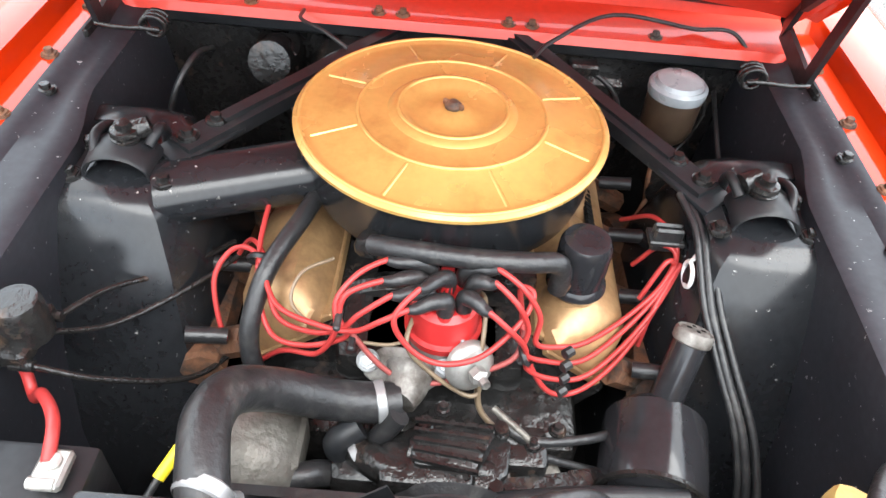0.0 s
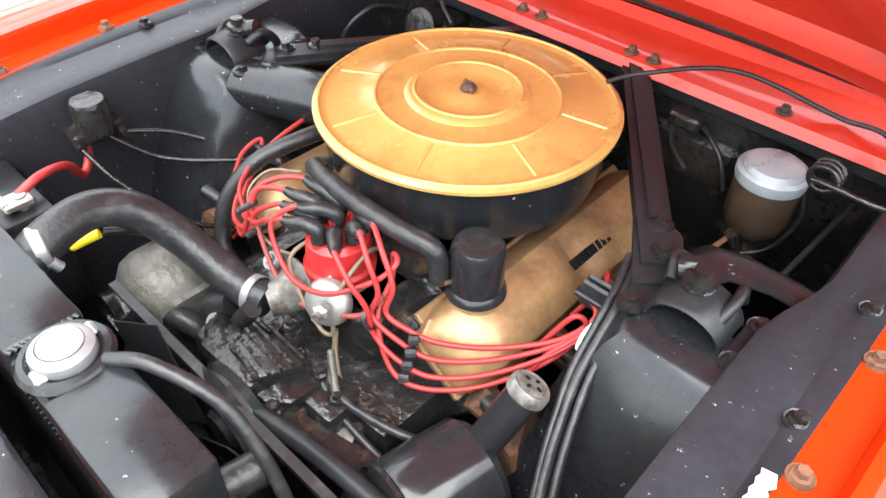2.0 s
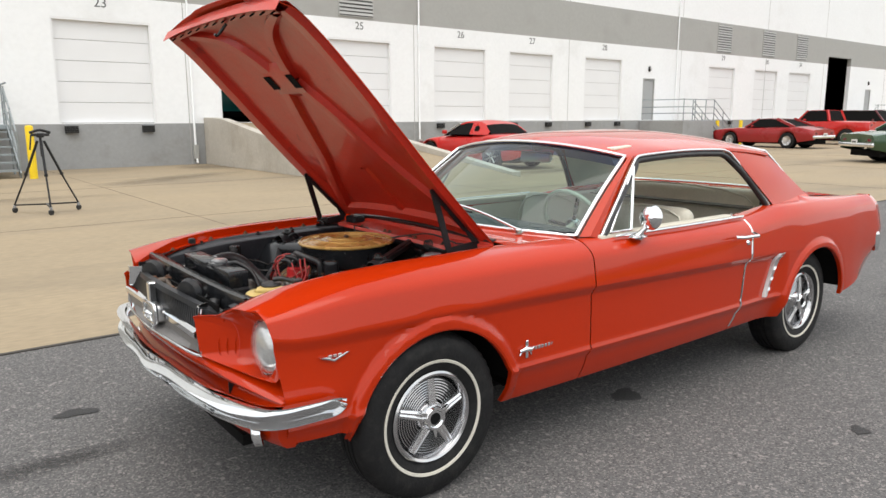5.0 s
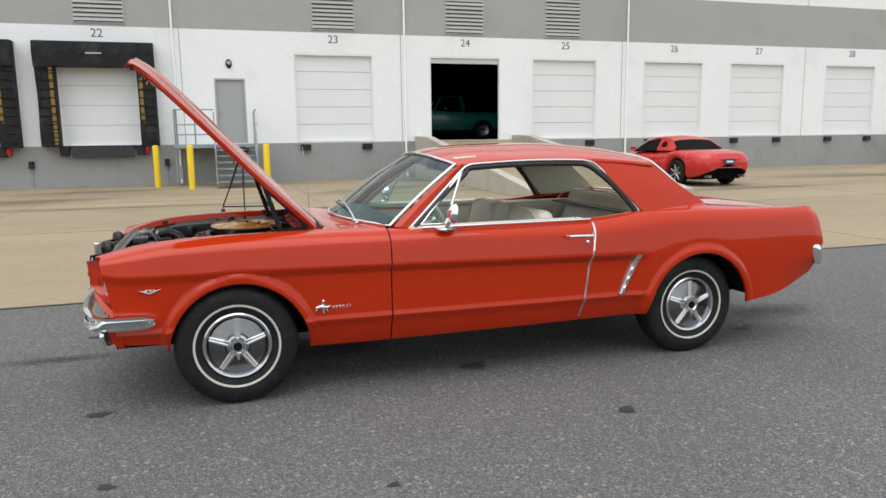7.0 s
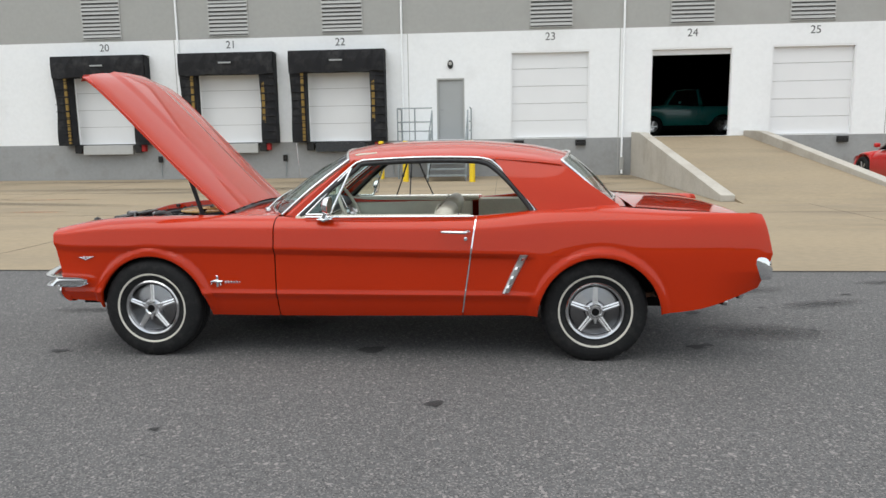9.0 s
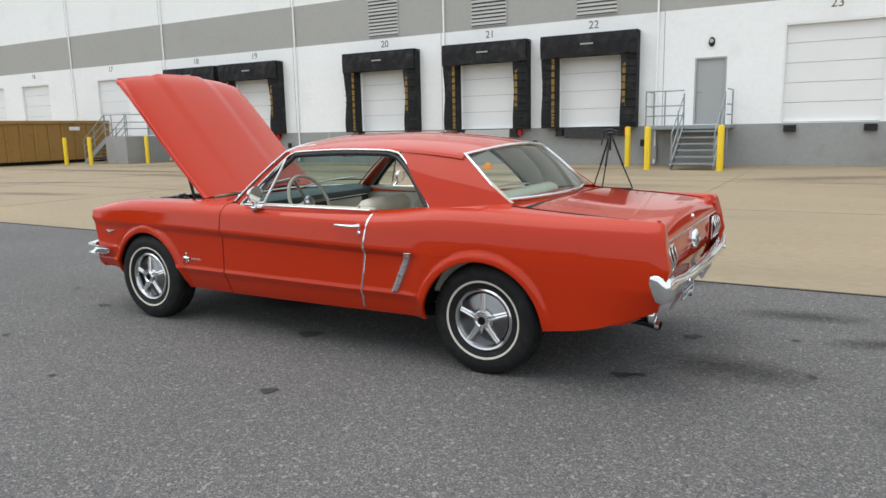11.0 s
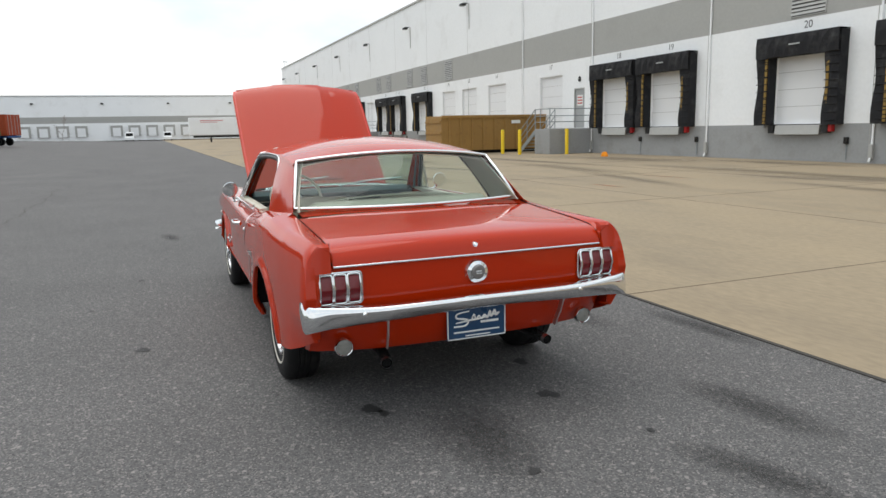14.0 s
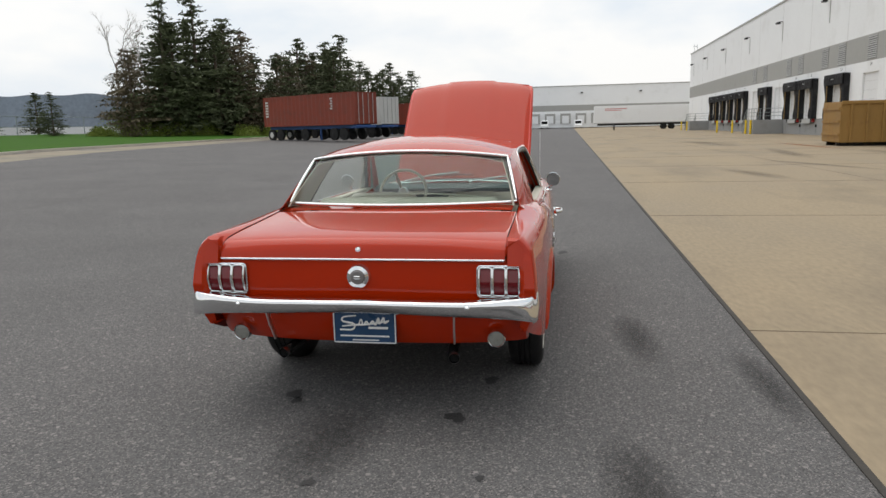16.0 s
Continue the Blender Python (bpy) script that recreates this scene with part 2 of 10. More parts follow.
M_PLATE_BLUE = material("navy_plate", (0.012, 0.05, 0.12), 0.3, vary=0.1, coat=0.4)
M_GLASS = glass_mat("clear_window_glass", (0.76, 0.84, 0.80))
M_GLASS_TINT = glass_mat("tinted_screen_glass", (0.55, 0.70, 0.68))
M_GLASS_BAND = glass_mat("blue_shade_band_glass", (0.10, 0.15, 0.36))
M_MIRROR = material("mirror_glass", (0.85, 0.86, 0.87), 0.02, 1.0, vary=0.01)

# ---- mesh tools ----
def part(name, bm, mat, parent=None, label="", smooth=True, m=None):
    """Links a bmesh as one mesh object, under its thing where one is given."""
    me = bpy.data.meshes.new(name)
    bmesh.ops.recalc_face_normals(bm, faces=bm.faces)
    if smooth:
        for fc in bm.faces:
            fc.smooth = True
        for e in bm.edges:
            if len(e.link_faces) == 2 and e.calc_face_angle(0) > 0.6:
                e.smooth = False
    bm.to_mesh(me)
    bm.free()
    for mt in mat if isinstance(mat, (list, tuple)) else (mat,):
        me.materials.append(mt)
    ob = new(name, me)
    if parent:
        ob.parent = parent
    if m is not None:
        ob.matrix_basis = m
    return tagged(ob, label)


def empty(name, m=None, label="", category="", group="", kind=""):
    ob = new(name)
    ob.empty_display_size = 0.1
    if m is not None:
        ob.matrix_basis = m
    return tagged(ob, label, category, group, kind)


def merged(*bms):
    out = bmesh.new()
    for b in bms:
        me = bpy.data.meshes.new("tmp")
        b.to_mesh(me)
        b.free()
        out.from_mesh(me)
        bpy.data.meshes.remove(me)
    return out


def moved(bm, m):
    bmesh.ops.transform(bm, matrix=m, verts=bm.verts)
    return bm


def flipped(bm):
    """Mirrored across the car's middle."""
    bmesh.ops.transform(bm, matrix=Matrix.Diagonal((1, -1, 1, 1)), verts=bm.verts)
    bmesh.ops.reverse_faces(bm, faces=bm.faces)
    return bm


def box(x0, x1, y0, y1, z0, z1, bevel=0.0, seg=1):
    bm = bmesh.new()
    bmesh.ops.create_cube(bm, size=1, matrix=Matrix.Translation(((x0 + x1) / 2, (y0 + y1) / 2, (z0 + z1) / 2)) @ Matrix.Diagonal((abs(x1 - x0), abs(y1 - y0), abs(z1 - z0), 1)))
    if bevel:
        bmesh.ops.bevel(bm, geom=list(bm.edges), offset=bevel, segments=seg, profile=0.5, affect="EDGES")
    return bm


def thicken(bm, t):
    """Gives a sheet a second face t metres behind its normals, and closes its rim."""
    bmesh.ops.recalc_face_normals(bm, faces=bm.faces)
    bm.normal_update()
    inner = {v: bm.verts.new(v.co + v.normal * t) for v in list(bm.verts)}
    rim = [e for e in bm.edges if len(e.link_faces) == 1]
    for fc in list(bm.faces):
        bm.faces.new([inner[v] for v in reversed(fc.verts)])
    for e in rim:
        a, b = e.verts
        try:
            bm.faces.new((a, b, inner[b], inner[a]))
        except ValueError:
            pass


def sheet(rows, closed=False, thick=0.0):
    """A surface through rows of points; closed joins the last column to the first. thick: pushed out along the normals."""
    bm = bmesh.new()
    vs = [[bm.verts.new(p) for p in r] for r in rows]
    n = len(vs[0])
    for a, b in zip(vs, vs[1:]):
        for k in range(n if closed else n - 1):
            q = (k + 1) % n
            if len({tuple(v.co) for v in (a[k], a[q], b[q], b[k])}) > 2:
                try:
                    bm.faces.new((a[k], a[q], b[q], b[k]))
                except ValueError:
                    pass
    bmesh.ops.remove_doubles(bm, verts=bm.verts, dist=1e-5)
    if thick:
        thicken(bm, thick)
    return bm


def lathe(profile, n=24, m=None, cap=False):
    """Turned about z: profile of (radius, height)."""
    rows = [[(r * math.cos(2 * math.pi * k / n), r * math.sin(2 * math.pi * k / n), h) for k in range(n)] for r, h in profile]
    bm = sheet(rows, closed=True)
    if cap:
        for row in (rows[0], rows[-1]):
            vs = [v for v in bm.verts if any((v.co - Vector(p)).length < 1e-4 for p in row)]
            if len(vs) > 2:
                bmesh.ops.contextual_create(bm, geom=vs)
    if m is not None:
        moved(bm, m)
    return bm


def spline(pts, n=8):
    """A smooth line through points (Catmull-Rom)."""
    p = [Vector(q) for q in pts]
    if len(p) < 3:
        return p
    p = [2 * p[0] - p[1]] + p + [2 * p[-1] - p[-2]]
    out = []
    for a, b, c, d in zip(p, p[1:], p[2:], p[3:]):
        for k in range(n):
            t = k / n
            out.append(0.5 * (2 * b + (c - a) * t + (2 * a - 5 * b + 4 * c - d) * t * t + (3 * b - a - 3 * c + d) * t ** 3))
    return out + [p[-2]]


def tube(pts, r, n=8, smooth=6, flat=1.0, caps=True):
    """A round bar or hose along points; r may be a list that runs along it; flat squeezes its height."""
    line = spline(pts, smooth) if smooth and len(pts) > 2 else [Vector(q) for q in pts]
    rs = r if isinstance(r, (list, tuple)) else [r]
    n = max(n, 11) if max(rs) < 0.021 else n
    side, rows = None, []
    for k, c in enumerate(line):
        d = (line[min(k + 1, len(line) - 1)] - line[max(k - 1, 0)]).normalized()
        if side is None:
            side = d.cross(Vector((0, 0, 1)))
            side = side.normalized() if side.length > 1e-3 else Vector((1, 0, 0))
        side = (side - d * side.dot(d)).normalized()
        up = side.cross(d)
        u = k / max(1, len(line) - 1) * (len(rs) - 1)
        i = min(int(u), len(rs) - 1)
        rad = rs[i] + (rs[min(i + 1, len(rs) - 1)] - rs[i]) * (u - i)
        rows.append([c + side * (rad * math.cos(2 * math.pi * j / n)) + up * (rad * flat * math.sin(2 * math.pi * j / n)) for j in range(n)])
    bm = sheet(rows, closed=True)
    if caps:
        for row in (rows[0], rows[-1]):
            vs = [v for v in bm.verts if any((v.co - p).length < 2e-5 for p in row)]
            if len(vs) > 2:
                bmesh.ops.contextual_create(bm, geom=vs)
    return bm


def bar(p, q, w, h):
    """A straight bar of rectangular section from p to q."""
    p, q = Vector(p), Vector(q)
    d = (q - p).normalized()
    s = d.cross(Vector((0, 0, 1)))
    s = s.normalized() if s.length > 1e-3 else Vector((1, 0, 0))
    u = s.cross(d)
    rows = [[c + s * (a * w / 2) + u * (b * h / 2) for a, b in ((-1, -1), (1, -1), (1, 1), (-1, 1))] for c in (p, q)]
    bm = sheet(rows, closed=True)
    bm.verts.ensure_lookup_table()
    for row in rows:
        bm.faces.new([min(bm.verts, key=lambda v, c=c: (v.co - c).length) for c in row])
    return bm


def prism(outline, axis, a, b, bevel=0.0):
    """A closed outline of (u, v) drawn out along an axis from a to b. x: (y, z); y: (x, z); z: (x, y)."""
    def at(u, v, w):
        return {"x": (w, u, v), "y": (u, w, v), "z": (u, v, w)}[axis]
    bm = bmesh.new()
    lo, hi = ([bm.verts.new(at(u, v, w)) for u, v in outline] for w in (a, b))
    bm.faces.new(lo), bm.faces.new(hi[::-1])
    n = len(outline)
    for k in range(n):
        bm.faces.new((lo[k], hi[k], hi[(k + 1) % n], lo[(k + 1) % n]))
    bmesh.ops.recalc_face_normals(bm, faces=bm.faces)
    if bevel:
        bmesh.ops.bevel(bm, geom=list(bm.edges), offset=bevel, segments=2, profile=0.5, affect="EDGES")
    return bm


def curve(xs, ys):
    """Smooth interpolation through a few numbers."""
    xs, ys = np.array(xs, float), np.array(ys, float)
    h = np.diff(xs)
    d = np.diff(ys) / h
    m = np.zeros(len(xs))
    m[0], m[-1] = d[0], d[-1]
    for k in range(1, len(xs) - 1):
        m[k] = 0 if d[k - 1] * d[k] <= 0 else 2 / (1 / d[k - 1] + 1 / d[k])
    def f(x):
        x = min(max(x, xs[0]), xs[-1])
        k = min(int(np.searchsorted(xs, x, "right")) - 1, len(h) - 1)
        t = (x - xs[k]) / h[k]
        return float((1 + 2 * t) * (1 - t) ** 2 * ys[k] + t * (1 - t) ** 2 * h[k] * m[k] + t * t * (3 - 2 * t) * ys[k + 1] + t * t * (t - 1) * h[k] * m[k + 1])
    return f


def words(name, text, size, m, mat, parent, depth=0.002):
    """Lettering in the built-in font, turned into a mesh."""
    cu = bpy.data.curves.new(name, "FONT")
    cu.body, cu.size, cu.extrude, cu.align_x, cu.align_y = text, size, depth, "CENTER", "CENTER"
    tmp = new("tmp_text", cu)
    bpy.context.view_layer.update()
    me = bpy.data.meshes.new_from_object(tmp.evaluated_get(bpy.context.evaluated_depsgraph_get()))
    bpy.data.objects.remove(tmp)
    me.materials.append(mat)
    ob = new(name, me)
    ob.matrix_basis = m
    ob.parent = parent
    return ob

# ---- ground and warehouse ----
M_ASPHALT = paving("asphalt", (0.103, 0.101, 0.1005), (0.225, 0.208, 0.20), (0.05, 0.049, 0.049), 150, 0.10, 0.5)
M_CONCRETE = material("tan_concrete", (0.285, 0.226, 0.148), 0.85, vary=0.2, scale=0.55, fine=22, bump=0.2, bump_scale=40, second=(0.185, 0.15, 0.105), second_scale=0.42, lo=0.50, hi=0.74, stretch=(0.4, 1.0, 1.0))
M_CONCRETE_G = material("pale_grey_concrete", (0.44, 0.41, 0.36), 0.85, vary=0.12, scale=0.8, fine=14, bump=0.2, bump_scale=40, second=(0.33, 0.29, 0.24), second_scale=0.9, lo=0.48, hi=0.75)
M_WALL_W = material("white_painted_concrete", (0.84, 0.85, 0.855), 0.7, vary=0.04, scale=0.25, fine=8, bump=0.12, bump_scale=14, second=(0.70, 0.70, 0.69), second_scale=0.35, lo=0.55, hi=0.85)
M_WALL_G = material("grey_painted_concrete", (0.37, 0.368, 0.35), 0.72, vary=0.06, scale=0.4, fine=8, bump=0.12, bump_scale=14, second=(0.31, 0.305, 0.285), second_scale=0.5, lo=0.55, hi=0.85)
M_WALL_BASE = material("grey_painted_plinth", (0.30, 0.305, 0.305), 0.72, vary=0.08, scale=0.7, fine=10, bump=0.15, bump_scale=16, second=(0.22, 0.215, 0.2), second_scale=0.9, lo=0.52, hi=0.8)
M_DOOR_W = material("white_steel_door", (0.78, 0.785, 0.79), 0.5, vary=0.03, scale=1.0)
M_DOOR_G = material("grey_steel_door", (0.36, 0.37, 0.37), 0.5, vary=0.05, scale=1.5)
M_LOUVRE = material("grey_louvre_metal", (0.40, 0.40, 0.385), 0.55, vary=0.06)
M_SHELTER = material("black_dock_canvas", (0.018, 0.018, 0.02), 0.75, vary=0.35, scale=3, bump=0.5, bump_scale=12, second=(0.05, 0.05, 0.05), second_scale=2.5, lo=0.5, hi=0.75, spec=0.25)
M_GUIDE = material("yellow_guide_strip", (0.24, 0.15, 0.03), 0.6, vary=0.2)
M_SAFETY = material("yellow_safety_paint", (0.80, 0.56, 0.015), 0.42, vary=0.08, scale=3, second=(0.5, 0.34, 0.05), second_scale=6, lo=0.62, hi=0.8)
M_STRIP = material("worn_tan_strip", (0.25, 0.215, 0.155), 0.85, vary=0.16, scale=0.4, fine=14, bump=0.2, bump_scale=40, second=(0.13, 0.12, 0.11), second_scale=0.35, lo=0.46, hi=0.66)
M_GALV = material("grey_painted_steel", (0.27, 0.30, 0.31), 0.5, 0.2, vary=0.15, scale=6)
M_SIGN_BLK = material("grey_black_lettering", (0.10, 0.10, 0.10), 0.6, vary=0.05)
M_STOP_RED = material("red_reflector", (0.5, 0.02, 0.02), 0.3)
M_RUBBLOCK = material("black_rubber_bumper", (0.02, 0.02, 0.02), 0.8, vary=0.3, bump=0.3, bump_scale=30)
M_JOINT = material("dark_joint_filler", (0.05, 0.045, 0.04), 0.9, vary=0.3, scale=3)
M_SAWN = material("dusty_sawn_joint", (0.15, 0.115, 0.078), 0.9, vary=0.3, scale=2)
M_STAIN = material("oil_stained_asphalt", (0.032, 0.031, 0.031), 0.75, vary=0.3, scale=6, fine=120, bump=0.4, bump_scale=160)
M_ORANGE = material("orange_marker_plastic", (0.85, 0.28, 0.01), 0.45)
WY = 19.84  # face of the warehouse wall


def rise(y):
    """The yard climbs gently to the grass side."""
    return 0.026 * max(0.0, -6 - y)


part("asphalt_ground", sheet([[(x, y, rise(y) + (0 if y > -200 else -4)) for y in (-420, -120, -80, -60, -50, -45, -6, 2.1, 2.13)] for x in (-600, -220, -60, -20, 20, 60, 220, 600)]), M_ASPHALT, None, smooth=False)
tagged(bpy.data.objects["asphalt_ground"], "worn grey asphalt yard with oil spots", "ground", kind="structure")
part("concrete_apron", sheet([[(x, y, z) for y, z in ((2.13, -0.3), (2.13, 0.006), (60, 0.006))] for x in (-420, -60, 0, 60, 420)]), M_CONCRETE, None, smooth=False)
tagged(bpy.data.objects["concrete_apron"], "stained tan concrete loading apron with sawn joints", "pavement", kind="structure")
joints = [bar((-130, y, 0.007), (100, y, 0.007), 0.012, 0.003) for y in (7.6, 13.2)] + [bar((x, 2.14, 0.007), (x, WY, 0.007), 0.012, 0.003) for x in range(-58, 60, 6)]
tagged(part("paving_joint", merged(*joints), M_SAWN, None, smooth=False), "thin dusty joints between the concrete slabs", "joint", kind="structure")
tagged(part("edge_joint", bar((-130, 2.125, 0.004), (100, 2.125, 0.004), 0.035, 0.006), M_JOINT, None, smooth=False), "dark ragged seam between asphalt and concrete", "joint", kind="structure")

# long cracks in the asphalt
random.seed(4)
cracks = []
for x0, y0, dx, dy in ((-3.5, -3.6, -1, 0.03), (-1.5, -9.0, -1, -0.05), (-14, -6, -0.2, -1), (-20, -2, -1, 0.0), (-9, -4.4, -0.1, -1)):
    p = Vector((x0, y0, 0.002))
    pts = [p.copy()]
    for k in range(34):
        p = p + Vector((dx * 0.35 + random.uniform(-0.09, 0.09), dy * 0.35 + random.uniform(-0.09, 0.09), 0))
        pts.append(Vector((p.x, p.y, rise(p.y) + 0.002)))
    w = 0.011
    cracks.append(sheet([[(q.x - w * dy, q.y - w * abs(dx), q.z), (q.x + w * abs(dy), q.y + w * abs(dx), q.z)] for q in pts]))
tagged(part("asphalt_crack", merged(*cracks), M_JOINT, None, smooth=False), "thin dark cracks in the asphalt", "crack", kind="structure")


def stain(x, y, rx, ry, seed):
    rng = random.Random(seed)
    bm = bmesh.new()
    ph = [rng.uniform(0, 6.28) for _ in range(4)]
    vs = []
    for k in range(28):
        a = 2 * math.pi * k / 28
        r = 1 + 0.18 * math.sin(2 * a + ph[0]) + 0.14 * math.sin(3 * a + ph[1]) + 0.1 * math.sin(5 * a + ph[2]) + 0.08 * math.sin(9 * a + ph[3])
        vs.append(bm.verts.new((x + rx * r * math.cos(a), y + ry * r * math.sin(a), 0.0035 + rise(y))))
    bm.faces.new(vs)
    return bm


SPOTS = [(1.842, -1.516, 0.05, 0.035), (3.42, -0.462, 0.05, 0.05), (3.62, 0.43, 0.055, 0.05), (3.5, -0.42, 0.035, 0.03), (4.2, 0.62, 0.02, 0.02), (4.32, -0.05, 0.03, 0.025), (1.35, -0.60, 0.10, 0.06), (3.1, 0.55, 0.05, 0.04), (-0.7, -0.7, 0.05, 0.04), (-1.5, -0.4, 0.03, 0.03), (-0.55, -1.55, 0.035, 0.025), (-0.9, 0.9, 0.09, 0.05), (4.9, -0.5, 0.02, 0.025), (0.55, -1.9, 0.02, 0.02), (5.05, 1.1, 0.04, 0.03), (-1.7, -1.3, 0.02, 0.02)]
for k, (x, y, rx, ry) in enumerate(SPOTS):
    tagged(part("oil_spot", stain(x, y, rx, ry, k), M_STAIN, None, smooth=False), "small dark oil spot on asphalt", "stain", "oil spots on the asphalt")


def soft_stain(name, color, alpha, scale):
    """A worn-in stain that fades out raggedly at its rim."""
    m = bpy.data.materials.new(name)
    m.use_nodes = True
    nt = m.node_tree
    p = nt.nodes["Principled BSDF"]
    p.inputs["Base Color"].default_value = (*color, 1)
    p.inputs["Roughness"].default_value = 0.85
    co, gr, no, mu, rg = (nt.nodes.new(k) for k in ("ShaderNodeTexCoord", "ShaderNodeTexGradient", "ShaderNodeTexNoise", "ShaderNodeMath", "ShaderNodeMapRange"))
    gr.gradient_type = "SPHERICAL"
    no.inputs["Scale"].default_value, no.inputs["Detail"].default_value = scale, 7
    nt.links.new(co.outputs["Object"], gr.inputs["Vector"]), nt.links.new(co.outputs["Object"], no.inputs["Vector"])
    mu.operation = "MULTIPLY"
    nt.links.new(gr.outputs["Fac"], mu.inputs[0]), nt.links.new(no.outputs["Fac"], mu.inputs[1])
    rg.inputs["From Min"].default_value, rg.inputs["From Max"].default_value, rg.inputs["To Max"].default_value = 0.06, 0.42, alpha
    nt.links.new(mu.outputs[0], rg.inputs["Value"]), nt.links.new(rg.outputs["Result"], p.inputs["Alpha"])
    return m


M_SMEAR = soft_stain("faded_oil_smear", (0.022, 0.021, 0.021), 0.42, 5)
M_TYREMARK = soft_stain("tyre_darkened_concrete", (0.10, 0.085, 0.065), 0.34, 4)
M_RUSTRUN = soft_stain("rust_run", (0.35, 0.10, 0.02), 0.6, 3)
def worn_stain(x, y, rx, ry, rz, mt):
    z = 0.003 if mt is M_SMEAR else 0.011
    ob = part("worn_stain", sheet([[(a, b, 0) for b in (-1, 1)] for a in (-1, 1)]), mt, None, smooth=False, m=pose(x, y, z, 0, 0, rz) @ Matrix.Diagonal((rx, ry, 1, 1)))
    tagged(ob, "faded dark stain worn into the paving", "stain", "stains in the paving")


worn_stain(4.7, 0.75, 0.5, 0.16, 20, M_SMEAR)
worn_stain(4.9, -0.65, 0.45, 0.14, -14, M_SMEAR)
worn_stain(3.0, 2.0, 0.7, 0.13, 4, M_SMEAR)
worn_stain(4.2, 1.25, 0.55, 0.2, 8, M_SMEAR)
worn_stain(-1.1, 0.4, 0.5, 0.12, 0, M_SMEAR)
worn_stain(2.2, 1.4, 0.7, 0.18, 5, M_SMEAR)
worn_stain(0.6, 0.1, 0.5, 0.35, 0, M_SMEAR)
worn_stain(3.95, -0.1, 0.6, 0.3, 0, M_SMEAR)
worn_stain(-3.5, -1.2, 0.5, 0.15, 10, M_SMEAR)
worn_stain(5.6, 1.6, 0.35, 0.12, 12, M_SMEAR)
worn_stain(-8, 14.5, 7, 0.9, 2, M_TYREMARK)
worn_stain(-14, 11.5, 6, 0.8, -3, M_TYREMARK)
worn_stain(-3.5, 17.3, 3, 1.0, 5, M_TYREMARK)
worn_stain(-20, 13, 9, 0.7, 2, M_TYREMARK)
worn_stain(6, 18.2, 1.2, 1.4, 0, M_TYREMARK)
worn_stain(-32, 12.6, 7, 0.35, 1, M_RUSTRUN)
worn_stain(-7, 8.3, 0.9, 0.12, 3, M_RUSTRUN)
worn_stain(-2, 11.8, 5, 0.5, -3, M_TYREMARK)
worn_stain(-12, 18.2, 5, 0.8, 0, M_TYREMARK)
for x, y, rx, ry, rz in ((-18, 16.5, 6, 1.6, 8), (-9, 10.2, 5, 0.5, -12), (-16, 8.2, 4, 0.35, 16), (-24, 9.6, 6, 0.6, -6), (-5, 14.0, 3.5, 1.2, 20), (-38, 9.0, 8, 1.2, 3), (-30, 15.6, 5, 1.5, 0), (4, 14.8, 3, 0.9, 30), (20, 13.5, 6, 1.4, -5), (-12.5, 5.6, 2.6, 0.5, 9)):
    worn_stain(x, y, rx, ry, rz, M_TYREMARK)
worn_stain(-8.6, 11.2, 1.4, 0.14, 6, M_RUSTRUN)
worn_stain(13, 10.5, 4, 0.6, 3, M_TYREMARK)

# ---- the long white warehouse ----
OVERHEAD = [("23", 2.45, 5.1), ("24", 7.1, 9.75), ("25", 11.0, 13.65), ("26", 15.65, 18.33), ("27", 19.63, 22.3), ("28", 24.4, 27.1), ("29", 34.57, 37.2), ("30", 39.3, 42.0), ("31", 43.4, 46.2), ("17", -30.06, -27.6), ("16", -36.9, -34.3), ("15", -41.2, -38.7), ("14", -44.9, -42.4)]
SHELTERS = [("22", -5.08, -1.82), ("21", -8.98, -5.66), ("20", -13.6, -10.25), ("19", -20.6, -17.2), ("18", -24.3, -20.9), ("13", -50.6, -47.0), ("12", -57.0, -53.4), ("11", -60.9, -57.3), ("10", -79.0, -75.4), ("9", -83.0, -79.4), ("8", -87.0, -83.4), ("7", -91.0, -87.4), ("6", -95.0, -91.4), ("5", -69.6, -66.2)]
MANDOORS = [(-0.08, 0.87), (28.77, 29.72), (-26.42, -25.45), (54.6, 55.5)]
PLAIN_FAR = [(-65.4, -63.0), (-73.6, -71.2)]
openings = [(a, b, 1.30, 4.20) for _, a, b in OVERHEAD] + [(a + 0.5, b - 0.5, 1.30, 3.72) for _, a, b in SHELTERS] + [(a, b, 1.30, 3.36) for a, b in MANDOORS] + [(48.5, 51.9, 1.30, 5.36)] + [(a, b, 1.3, 4.2) for a, b in PLAIN_FAR]
openings.sort()
X0, X1 = -114.0, 92.0


def wall_band(name, z0, z1, mat):
    """A storey band of the wall, cut by the openings that reach into it."""
    bits, x = [], X0
    for a, b, zb, zt in openings:
        if zt <= z0 or zb >= z1:
            continue
        bits.append(box(x, a, WY, WY + 0.25, z0, z1))
        if zb > z0:
            bits.append(box(a, b, WY, WY + 0.25, z0, zb))
        if zt < z1:
            bits.append(box(a, b, WY, WY + 0.25, zt, z1))
        x = b
    bits.append(box(x, X1, WY, WY + 0.25, z0, z1))
    return part(name, merged(*bits), mat, None, smooth=False)


